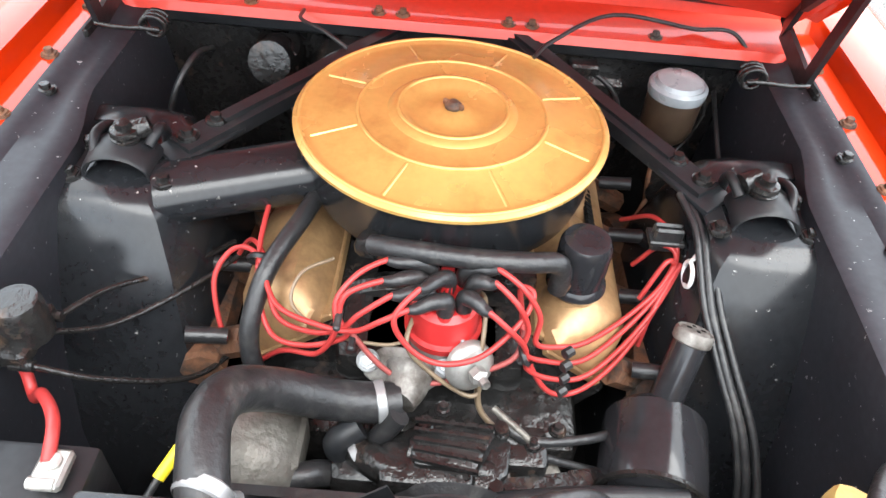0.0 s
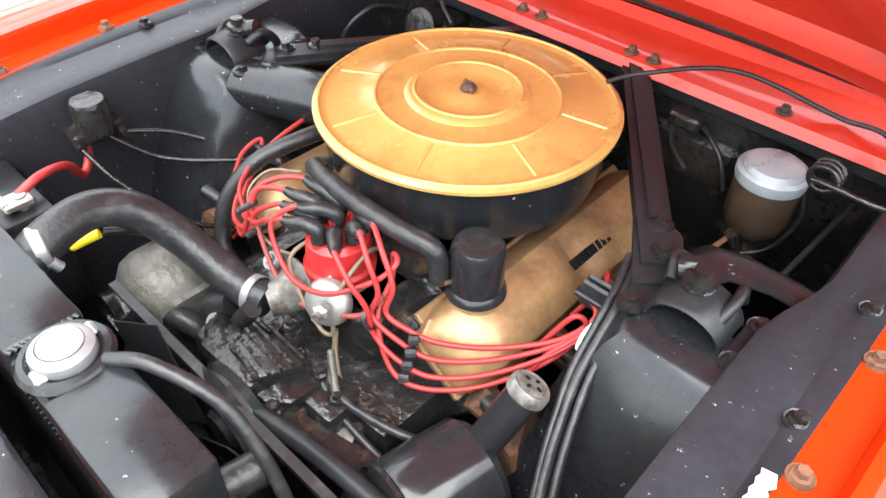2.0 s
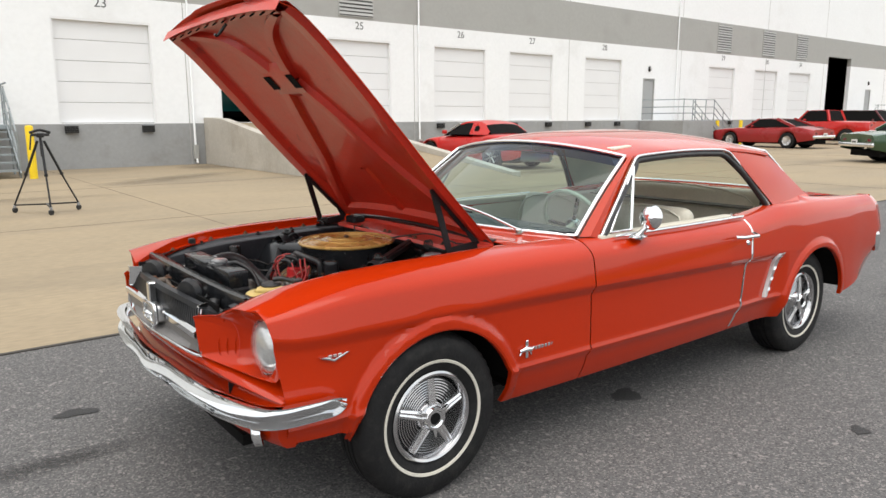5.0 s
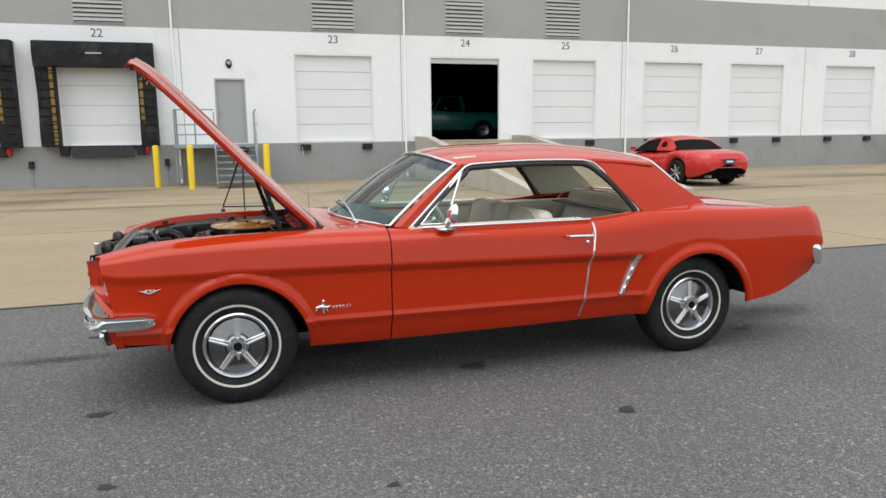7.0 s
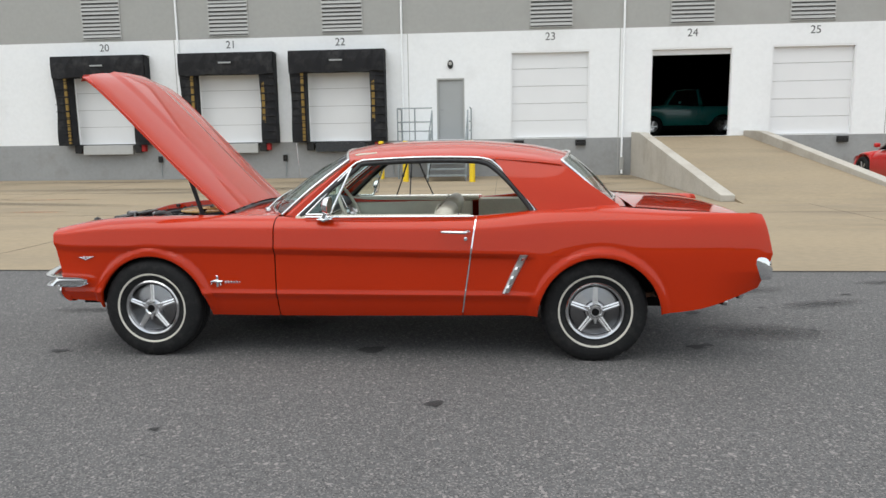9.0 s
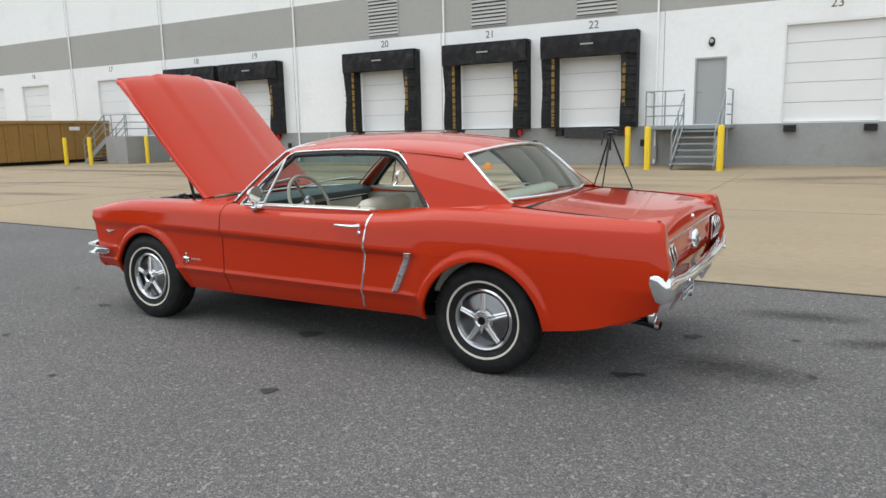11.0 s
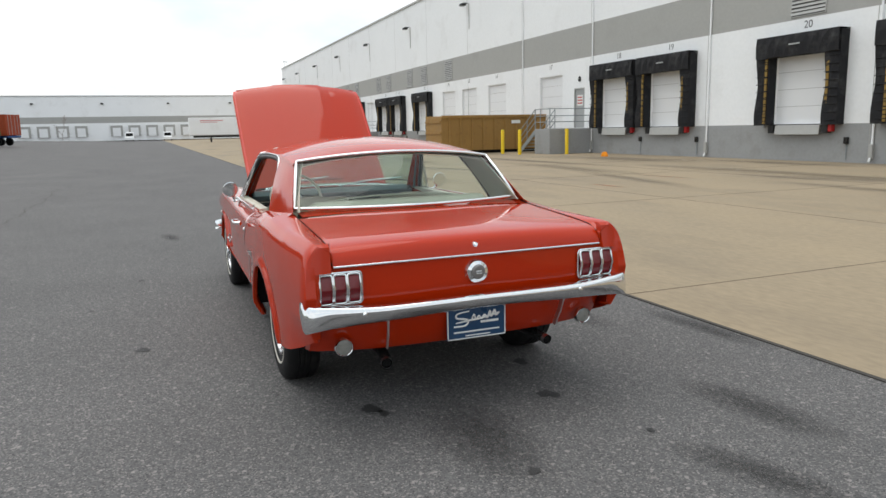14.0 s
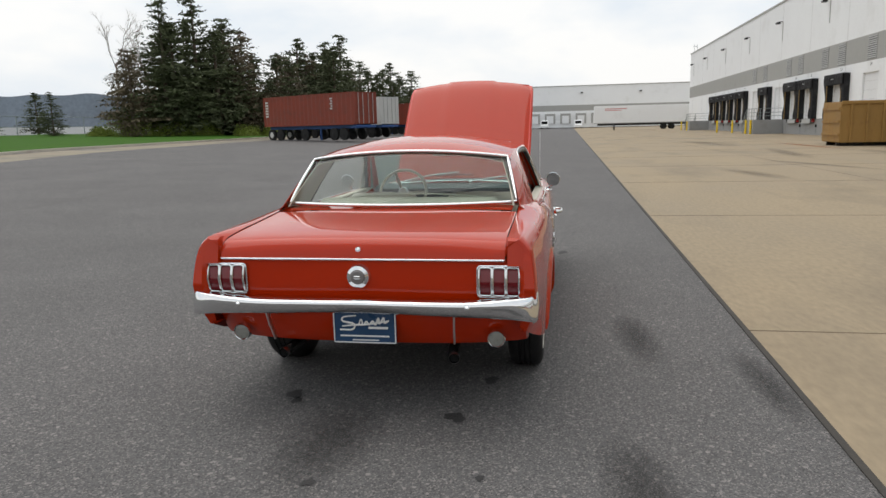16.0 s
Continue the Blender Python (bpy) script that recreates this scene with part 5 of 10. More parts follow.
parked_car("maroon_utility", pose(43.8, 12.6, 0.006, 0, 0, 88), M_P_MAROON, "maroon utility wagon with a chrome grille", [(0, 0.5), (1, 0.42), (3.6, 0.42), (4.8, 0.5)], [(0, 1.0), (0.4, 1.1), (1.4, 1.16), (3.6, 1.18), (4.8, 1.12)], ((1.4, 1.16), (1.95, 1.78), (4.5, 1.78), (4.75, 1.15)), 1.95, (0.9, 3.6), 0.39)
parked_car("maroon_pickup", pose(50.5, 12.8, 0.006, 0, 0, 88), M_P_MAROON, "dark maroon pickup truck parked by the dock", [(0, 0.5), (1, 0.42), (4.2, 0.42), (5.2, 0.5)], [(0, 1.0), (0.4, 1.1), (1.5, 1.16), (3.0, 1.16), (5.2, 1.12)], ((1.5, 1.16), (2.0, 1.74), (3.0, 1.74), (3.2, 1.16)), 1.95, (0.95, 4.1), 0.39)
parked_car("green_saloon", pose(26.75, 3.8, 0.006, 0, 0, 142), M_P_GREEN, "dark green vintage saloon with bright trim", [(0, 0.36), (1, 0.26), (4.2, 0.26), (5.3, 0.42)], [(0, 0.85), (0.5, 0.92), (1.7, 0.96), (3.8, 0.97), (4.5, 0.95), (5.3, 0.86)], ((1.8, 0.96), (2.4, 1.40), (3.5, 1.40), (4.2, 0.97)), 1.95, (1.0, 4.05), 0.35)
parked_car("teal_pickup", pose(7.6, 26.4, 1.3, 0, 0, -8), M_P_TEAL, "teal vintage pickup truck inside the open dock", [(0, 0.5), (1, 0.42), (3.6, 0.42), (4.7, 0.5)], [(0, 1.02), (0.4, 1.16), (1.4, 1.26), (2.6, 1.2), (4.7, 1.16)], ((1.4, 1.26), (1.75, 1.84), (2.6, 1.86), (2.75, 1.2)), 1.85, (0.85, 3.6), 0.39)

# ---- grass bank, trees, ridge ----
GX = curve([-140, -100, -60, -50, -42, -34, -28, -22, -10, 40], [-30.2, -30, -29.2, -28.6, -28.2, -27.4, -26.9, -25.4, -22.5, -18])
gr_rows = [[(x, GX(x) - 0.15, rise(GX(x)) + 0.14)] + [(x, GX(x) - d, rise(GX(x) - d) + 0.16 + 0.05 * math.sin(x * 0.6 + d)) for d in (0.5, 2, 5, 9, 14, 20, 30)] for x in np.linspace(-140, 40, 70)]
tagged(part("grass_verge", sheet(gr_rows), M_GRASS, None), "green mown grass verge beyond the kerb", "grass", kind="structure")
kerb = [[(x, GX(x) + 0.0, rise(GX(x)) - 0.02), (x, GX(x), rise(GX(x)) + 0.15), (x, GX(x) - 0.16, rise(GX(x)) + 0.155), (x, GX(x) - 0.16, rise(GX(x)) + 0.0)] for x in np.linspace(-140, 40, 90)]
tagged(part("kerb", sheet(kerb), M_CONCRETE_G, None, smooth=False), "pale concrete kerb round the yard", "kerb", kind="structure")
tagged(part("concrete_strip", sheet([[(x, GX(x) + 0.02, rise(GX(x)) + 0.004), (x, GX(x) + 3.2, rise(GX(x) + 3.2) + 0.004)] for x in np.linspace(-140, 40, 60)]), M_STRIP, None, smooth=False), "pale worn concrete strip along the kerb", "pavement", kind="structure")
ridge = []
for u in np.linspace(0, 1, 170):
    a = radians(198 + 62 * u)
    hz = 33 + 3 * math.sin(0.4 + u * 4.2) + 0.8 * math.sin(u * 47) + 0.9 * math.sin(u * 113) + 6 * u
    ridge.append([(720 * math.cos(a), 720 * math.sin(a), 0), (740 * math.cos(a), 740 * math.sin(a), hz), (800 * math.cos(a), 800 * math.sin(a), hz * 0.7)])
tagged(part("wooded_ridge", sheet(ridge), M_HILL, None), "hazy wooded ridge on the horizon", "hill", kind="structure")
tagged(part("white_wall_far", merged(box(-120, -52, -66.3, -66, 1.2, 2.5), box(-60, -20, -60.2, -60, 1.2, 2.3)), M_WALL_W, None, smooth=False), "low white wall beyond the grass", "wall", kind="structure")
fn = empty("chain_fence", None, "thin grey wire fence on posts beyond the grass", "fence")
for k in range(14):
    part("fence_post", tube([(-95 + k * 5.5, -58, 1.2), (-95 + k * 5.5, -58, 3.6)], 0.05, 6, 0), M_GALV, fn)
for z in (3.55, 2.4):
    part("fence_wire", tube([(-95, -58, z), (-23.5, -58, z)], 0.03, 5, 0), M_GALV, fn)


def conifer(seed, h, rad, mat):
    """A ragged spruce: trunk and whorls of drooping branches made of small sprays."""
    rng = random.Random(seed)
    t = empty("conifer", None, "tall dark ragged conifer at the edge of the yard", "tree", "trees along the yard")
    part("trunk", tube([(0, 0, -0.5), (0.05, 0.03, h * 0.4), (0, 0, h * 0.97)], [0.22, 0.15, 0.03], 7, 5), M_BARK, t)
    vs, fs = [], []
    limbs = []
    z = h * 0.04
    while z < h * 0.985:
        u = z / h
        ln = rad * (0.25 + 0.75 * min(1, u / 0.22)) * max(0.03, 1 - u) ** 0.86 * rng.uniform(0.75, 1.1) + 0.2
        for b in range(max(5, int(12 * (1 - u)) + rng.randint(0, 2))):
            a = rng.uniform(0, 6.283)
            l = ln * rng.uniform(0.45, 1.15)
            d = Vector((math.cos(a), math.sin(a), 0))
            rise_ = rng.uniform(-0.1, 0.3) + 0.4 * u
            if l > 1.0 and rng.random() < 0.2:
                limbs.append(tube([(0, 0, z), tuple(d * l * 0.6 + Vector((0, 0, z + rise_ * l * 0.5)))], [0.035, 0.01], 4, 0))
            steps = max(3, int(l / 0.26))
            for k in range(steps):
                f = (k + 0.6) / steps
                if f < 0.25 and l > 1 or rng.random() < 0.1:
                    continue
                c = d * (l * f) + Vector((0, 0, z + rise_ * l * f - 0.18 * l * f * f))
                for _ in range(4):
                    s = rng.uniform(0.09, 0.26) * (1.15 - 0.4 * f)
                    o = Vector((rng.gauss(0, 0.17), rng.gauss(0, 0.17), rng.gauss(-0.03, 0.075)))
                    e1 = (d * 0.6 + Vector((rng.gauss(0, 0.8), rng.gauss(0, 0.8), rng.gauss(0.1, 0.6)))).normalized() * s
                    e2 = e1.cross(Vector((rng.gauss(0, 1), rng.gauss(0, 1), rng.gauss(0, 1)))).normalized() * s * 0.42
                    i = len(vs)
                    vs += [tuple(c + o - e1), tuple(c + o + e2), tuple(c + o + e1 * 1.3), tuple(c + o - e2)]
                    fs.append((i, i + 1, i + 2, i + 3))
        z += rng.uniform(0.26, 0.5)
    me = bpy.data.meshes.new("crown")
    me.from_pydata(vs, [], fs)
    me.materials.append(mat)
    ob = new("crown", me)
    ob.parent = t
    for b in limbs[:9]:
        part("limb", b, M_BARK, t)
    return t


protos = [conifer(3, 13.0, 4.6, M_CONIFER), conifer(5, 11.5, 4.2, M_CONIFER), conifer(9, 9.0, 4.2, M_CONIFER), conifer(12, 10.5, 4.0, M_CONIFER_B)]
rng = random.Random(21)
spots = [(0, -67.5, -43.0, 0.89), (1, -70, -39.8, 0.87), (0, -74, -40.5, 0.77), (3, -71, -36.5, 0.92), (2, -68, -37.5, 1.21), (1, -76, -35.0, 0.53), (3, -75, -31.5, 0.78), (0, -80, -31.0, 0.54), (1, -79, -27.5, 0.88), (2, -84, -27.5, 0.83), (3, -84, -33, 0.94), (1, -69.5, -41.5, 1.05), (3, -72.5, -38.2, 0.99), (1, -73.5, -33.5, 0.53), (3, -78, -33.5, 0.88), (2, -82, -29.5, 1.12)]
spots2 = [(2, -92, -36, 1.01), (0, -77, -37.5, 0.49), (2, -98, -36.0, 0.96), (2, -88, -33.6, 0.92), (2, -95, -34.5, 1.07), (1, -90, -39, 0.87), (2, -64.5, -40.5, 1.27), (0, -88, -47, 1.04), (2, -102, -37, 1.03), (1, -72, -46, 0.99), (3, -66, -47, 0.82), (2, -112, -31, 1.02), (1, -60, -52, 0.38), (2, -58, -58, 0.35)]
# the row behind the parked containers
spots3 = [(2, -70, -62, 0.53), (1, -74, -31.5, 0.75), (0, -80, -28.5, 0.77), (1, -85.5, -32.5, 0.78), (2, -108, -24.5, 0.72), (1, -113, -22.5, 0.35), (3, -104, -33, 0.86), (1, -112, -31.5, 0.61), (2, -112, -28.2, 0.88), (0, -113, -35.5, 0.64), (2, -113, -25.4, 0.73)]
used = set()
# spires that stand over the row
spires = [(0, -63.6, -41.1, 1.03), (0, -67.0, -39.2, 1.11), (1, -71.9, -38.3, 1.1), (3, -74.6, -37.4, 1.12), (2, -77.0, -37.1, 1.03), (2, -79.9, -35.3, 1.07), (1, -82.8, -33.6, 1.01), (0, -95.3, -34.2, 0.96), (0, -101.7, -34.0, 1.09), (1, -110.2, -33.4, 0.96), (1, -121.3, -31.0, 1.01), (1, -128.0, -28.6, 0.93), (3, -60.2, -42.8, 0.8), (2, -86.5, -35.0, 1.05), (1, -91.0, -34.5, 0.93), (2, -98.5, -34.6, 1.18), (1, -105.8, -34.0, 0.95), (2, -113.5, -33.0, 1.1), (2, -117.5, -31.5, 1.15), (2, -125.0, -30.2, 1.08)]
for i, x, y, s in spots + spots2 + spots3 + spires:
    m = pose(x, y, rise(y) + 0.1, 0, 0, rng.uniform(0, 360)) @ Matrix.Diagonal((s * 1.42, s * 1.42, s * 1.07, 1))
    if i not in used:
        used.add(i)
        protos[i].matrix_basis = m
    else:
        ob = copy_thing(protos[i], Matrix.Identity(4))
        ob.matrix_basis = m


def bare_tree(x, y, h, seed):
    rng = random.Random(seed)
    t = empty("bare_tree", pose(x, y, rise(y)), "tall bare deciduous tree with thin pale branches", "tree", "bare trees")
    bits = []
    def grow(p, d, l, r, n):
        q = p + d * l
        bits.append(tube([tuple(p), tuple(p.lerp(q, 0.5) + Vector((rng.gauss(0, 0.05), rng.gauss(0, 0.05), 0)) * l), tuple(q)], [r, r * 0.75], 5 if n > 2 else 4, 2, caps=False))
        if n:
            for _ in range(rng.randint(2, 3)):
                nd = (d + Vector((rng.gauss(0, 0.42), rng.gauss(0, 0.42), rng.gauss(0.14, 0.2)))).normalized()
                grow(p.lerp(q, rng.uniform(0.55, 1.0)), nd, l * rng.uniform(0.58, 0.82), r * 0.6, n - 1)
    grow(Vector((0, 0, -0.3)), Vector((0.03, 0.02, 1)), h * 0.34, h * 0.0085, 6)
    part("crown", merged(*bits), M_BARE, t)
    return t


bare_tree(-64.8, -47.2, 15.5, 2)
bare_tree(-66.2, -44.6, 16, 7)
bare_tree(-68.5, -48.0, 14.5, 11)
bare_tree(-185, -20, 7, 5)


def shrub(x, y, s, seed):
    rng = random.Random(seed)
    t = empty("shrub", pose(x, y, rise(y) + 0.1), "loose light green spring shrub under the trees", "shrub", "shrubs")
    vs, fs = [], []
    for _ in range(2600):
        v = Vector((rng.gauss(0, 1), rng.gauss(0, 1), rng.gauss(0, 1))).normalized()
        r = s * (0.55 + 0.5 * rng.random()) * (1 + 0.25 * math.sin(v.x * 5 + seed) * math.sin(v.y * 4))
        c = Vector((v.x * r * 1.3, v.y * r * 1.3, abs(v.z) * r))
        e1 = Vector((rng.gauss(0, 1), rng.gauss(0, 1), rng.gauss(0, 1))).normalized() * 0.10
        e2 = e1.cross(v).normalized() * 0.05
        i = len(vs)
        vs += [tuple(c - e1), tuple(c + e2), tuple(c + e1), tuple(c - e2)]
        fs.append((i, i + 1, i + 2, i + 3))
    me = bpy.data.meshes.new("leaves")
    me.from_pydata(vs, [], fs)
    me.materials.append(M_SHRUB)
    new("leaves", me).parent = t
    part("stems", merged(*[tube([(0, 0, -0.2), (rng.gauss(0, s * 0.4), rng.gauss(0, s * 0.4), s * 0.8)], [0.04, 0.01], 5, 0) for _ in range(7)]), M_BARK, t)


for x, y, s, sd in ((-61.5, -43.8, 2.5, 1), (-64, -41.2, 2.0, 2), (-66, -38.5, 1.5, 6), (-66.5, -33.5, 1.2, 3), (-68, -31.2, 1.0, 4), (-60.5, -47, 1.0, 5)):
    shrub(x, y, s, sd)

# ---- the car: body shell ----
# x runs to the car's rear from the front axle, y to its right-hand side, z up.
car = empty("red_coupe", None, "red two-door hardtop coupe with its bonnet raised, on asphalt", "car")

half_w = curve([-0.72, -0.5, -0.25, 0.05, 0.45, 0.83, 1.4, 2.0, 2.7, 3.2, 3.5, 3.72], [0.772, 0.792, 0.804, 0.815, 0.826, 0.840, 0.857, 0.868, 0.870, 0.858, 0.838, 0.822])
z_top = curve([-0.74, -0.66, -0.56, -0.42, -0.25, 0.05, 0.5, 1.2, 2.0, 2.2, 2.45, 2.7, 3.2, 3.55, 3.72], [0.74, 0.785, 0.815, 0.84, 0.858, 0.868, 0.872, 0.872, 0.872, 0.885, 0.905, 0.905, 0.892, 0.890, 0.880])
z_crease = curve([-0.7, -0.62, -0.52, -0.36, -0.1, 0.3, 0.83, 2.03, 2.5], [0.74, 0.722, 0.700, 0.696, 0.696, 0.694, 0.686, 0.664, 0.655])
z_rocker = curve([-0.74, -0.62, -0.45, -0.3, 0.34, 0.6, 1.6, 2.36, 3.06, 3.3, 3.55, 3.72], [0.378, 0.366, 0.356, 0.350, 0.262, 0.262, 0.272, 0.285, 0.31, 0.335, 0.405, 0.48])
cove = curve([-0.7, -0.3, 0.3, 0.8, 1.9, 2.25, 2.4], [0.012, 0.017, 0.021, 0.025, 0.032, 0.033, 0.0])
ARCHES = ((0.015, 0.361, 0.371, 0.28), (2.755, 0.366, 0.373, 0.28))  # centre x, half length, height, centre z


def z_low(x):
    for xc, a, b, zc in ARCHES:
        if abs(x - xc) < a:
            return max(zc + b * math.sqrt(1 - ((x - xc) / a) ** 2), min(z_rocker(xc - a), z_rocker(xc + a)))
    return z_rocker(x)


def side_half(x, z):
    """Half width of the body's side at a place."""
    w, zs, zc, cv = half_w(x), z_top(x), z_crease(x), cove(x)
    if z > zc:
        u = (z - zc) / (zs - zc)
        q = max(0, min(1, (x - 2.7) / 0.6))
        y = w - 0.003 * (1 - u) - 0.034 * (1 - 0.5 * q) * u - 0.060 * (1 - 0.55 * q) * max(0, (u - 0.58) / 0.42) ** 2.6
        u2 = max(0, 1 - (z - zc) / 0.016)
        y -= cv * 0.25 * u2 * u2
    else:
        t = min(1, (zc - z) / 0.03)
        t = t * t * (3 - 2 * t)
        y = w - 0.005 - cv * 0.25 - cv * 0.75 * t + cv * 0.12 * max(0, min(1, (zc - 0.06 - z) / 0.22))
        ridge = max(0, 1 - abs(z - 0.418) / 0.02) * min(1, cv / 0.015)
        y += 0.007 * ridge
        if z < 0.405:
            y -= 0.016 * min(1, cv / 0.02) * min(1, (0.405 - z) / 0.025) + 0.055 * ((0.405 - z) / 0.15) ** 1.6
    q = max(0, min(1, (x - 2.32) / 0.3))
    if q > 0:
        u = (z - 0.62) / (zs - 0.62)
        plain = w - 0.003 - 0.040 * max(0, u) ** 2 - 0.034 * max(0, (u - 0.7) / 0.3) ** 2.6 - 0.075 * max(0, 0.60 - z) ** 1.7
        y += (plain - y) * q * q * (3 - 2 * q)
    for xc, a, b, zcen in ARCHES:
        r = math.hypot((x - xc) / a, (z - zcen) / b)
        if z > zcen - 0.06:
            s = max(0, min(1, (1.125 - r) / 0.06))
            y += (0.020 if xc < 1 else 0.013) * s * s * (3 - 2 * s) * max(0, min(1, (z - 0.27) / 0.09)) - 0.002 * math.exp(-(((r - 1.14) / 0.04) ** 2))
    return y


def levels(x):
    zc, zs = z_crease(x), z_top(x)
    zl = [0.25, 0.27, 0.29, 0.32, 0.35, 0.38, 0.40, 0.41, 0.418, 0.428] + [0.44 + 0.009 * k for k in range(25)] + [zc - 0.035, zc - 0.02, zc - 0.01, zc, zc + 0.008, zc + 0.018]
    zl += [zc + 0.018 + (zs - zc - 0.018) * u for u in (0.06, 0.12, 0.18, 0.24, 0.3, 0.37, 0.45, 0.52, 0.58, 0.63, 0.68, 0.725, 0.77, 0.85, 0.92, 0.97, 1.0)]
    lo = z_low(x)
    return [max(v, lo) for v in sorted(zl)]


def stations(x0, x1):
    xs = set(np.linspace(x0, x1, max(8, int((x1 - x0) / 0.06))).round(4))
    for xc, a, b, zc in ARCHES:
        if x0 - 0.4 < xc < x1 + 0.4:
            xs |= {round(xc + a * math.cos(math.pi * k / 40), 4) for k in range(41)} | {round(xc + sg * a * q, 4) for sg in (-1, 1) for q in (1.03, 1.06, 1.09, 1.12, 1.15, 1.18, 1.22)} | {round(xc - a - 0.0005, 4), round(xc + a + 0.0005, 4)}
    return [x for x in sorted(xs) if x0 <= x <= x1]


def front_warp(x, z):
    k = max(0, min(1, (-0.36 - x) / 0.24))
    return -0.18 * k * k * max(-0.16, min(0.13, z - 0.66))


def side_panel(x0, x1, edge0=None, edge1=None):
    """Outer skin of a side panel, left hand; edge0 and edge1 slant its ends by height."""
    rows = []
    for x in stations(x0, x1):
        col = []
        for z in levels(x):
            u = (x - x0) / (x1 - x0)
            xx = x + (edge0(z) - x0 if edge0 else 0) * max(0, 1 - (x - x0) / 0.34) + (edge1(z) - x1 if edge1 else 0) * u + front_warp(x, z)
            col.append((xx, -side_half(x, z), z))
        rows.append(col)
    return rows


def fender_inner(x):
    return curve([-0.7, -0.605, -0.5, -0.36, 0.0, 0.5], [0.505, 0.515, 0.565, 0.597, 0.612, 0.618])(x)


def sweep(x, u):
    """The fender's leading edge runs forward towards the grille."""
    k = max(0, min(1, (-0.36 - x) / 0.245))
    return -0.05 * k * k - 0.014 * k * k * u


FENDER_EDGE = []


def add_fender(side):
    rows = side_panel(-0.605, 0.808)
    for row, x in zip(rows, stations(-0.605, 0.808)):
        zs, yo = z_top(x), -row[-1][1]
        yi = fender_inner(x) if x < 0.50 else 0.64
        for u in (0.12, 0.3, 0.55, 0.8, 0.95, 1.0):
            row.append((row[-1][0] if x > -0.36 else x + sweep(x, u), -(yo + (yi - yo) * u), zs + 0.012 * math.sin(u * 2.2) - 0.044 * max(0, min(1, (-0.43 - x) / 0.175)) ** 2 * u ** 1.5))
        if x < 0.47:
            ze = row[-1][2] - 0.01
            row += [(row[-1][0], -yi + 0.003, ze - 0.004), (row[-1][0], -yi + 0.006, ze - 0.022), (row[-1][0], -yi + 0.05, ze - 0.024)]
        else:
            row += [row[-1]] * 3
    bm = sheet(rows, thick=-0.0022)
    ob = part("front_fender", bm if side < 0 else flipped(bm), M_RED, car)
    lip = arch_lip(ARCHES[0])
    part("wheel_arch_lip", lip if side < 0 else flipped(lip), M_RED, ob)
    FENDER_EDGE[:] = rows[0][:-3]
    return ob


def arch_lip(arch):
    xc, a, b, zc = arch
    rows = []
    for k in range(41):
        x = xc + a * math.cos(math.pi * k / 40)
        z = z_low(x)
        y = side_half(x, z)
        nx, nz = (x - xc) / a, (z - zc) / b
        l = math.hypot(nx, nz) or 1
        nx, nz = nx / l, nz / l
        rows.append([(x, -y + 0.001, z), (x - nx * 0.006, -y + 0.004, z - nz * 0.006), (x - nx * 0.006, -y + 0.022, z - nz * 0.006), (x + nx * 0.004, -y + 0.028, z + nz * 0.004)])
    return sheet(rows, thick=0.0015)


def door_back(z):
    return 1.956 + (z - 0.34) * 0.145


def add_door(side):
    rows = side_panel(0.815, 2.0, None, door_back)
    for row in rows:
        x, y, z = row[-1]
        row += [(x, y + 0.025, z + 0.008), (x, y + 0.06, z + 0.004), (x, y + 0.07, z - 0.03)]
    bm = sheet(rows, thick=-0.003)
    door = part("door", bm if side < 0 else flipped(bm), M_RED, car)
    inner = box(0.83, 1.95, -0.742, -0.69, 0.36, 0.85, 0.015, 2)
    part("door_trim_panel", inner if side < 0 else flipped(inner), M_CREAM, door, "parchment vinyl door panel")
    cap = box(0.93, 2.0, -0.752, -0.69, 0.850, 0.888, 0.012, 2)
    part("door_top_cap", cap if side < 0 else flipped(cap), M_CREAM, door)
    handle = tube([(1.83, -0.872, 0.800), (1.845, -0.905, 0.803), (1.9, -0.912, 0.803), (1.965, -0.908, 0.800), (1.99, -0.872, 0.798)], [0.009, 0.008, 0.0085, 0.01, 0.016], 8)
    part("door_handle", handle if side < 0 else flipped(handle), M_CHROME, door, "chrome door handle")
    lock = lathe([(0, 0.012), (0.009, 0.011), (0.013, 0.006), (0.014, 0.0)], 14, pose(1.975, -side_half(1.975, 0.755) + 0.002, 0.755, 90))
    part("door_lock", lock if side < 0 else flipped(lock), M_CHROME, door)
    strip = sheet([[(door_back(z) + 0.001 + d, -side_half(2.0, z) - o, z) for d, o in ((-0.006, 0.001), (-0.004, 0.005), (0.004, 0.005), (0.006, 0.001))] for z in np.linspace(0.30, 0.865, 24)])
    part("door_edge_guard", strip if side < 0 else flipped(strip), M_CHROME, door, "bright door edge guard")
    return door


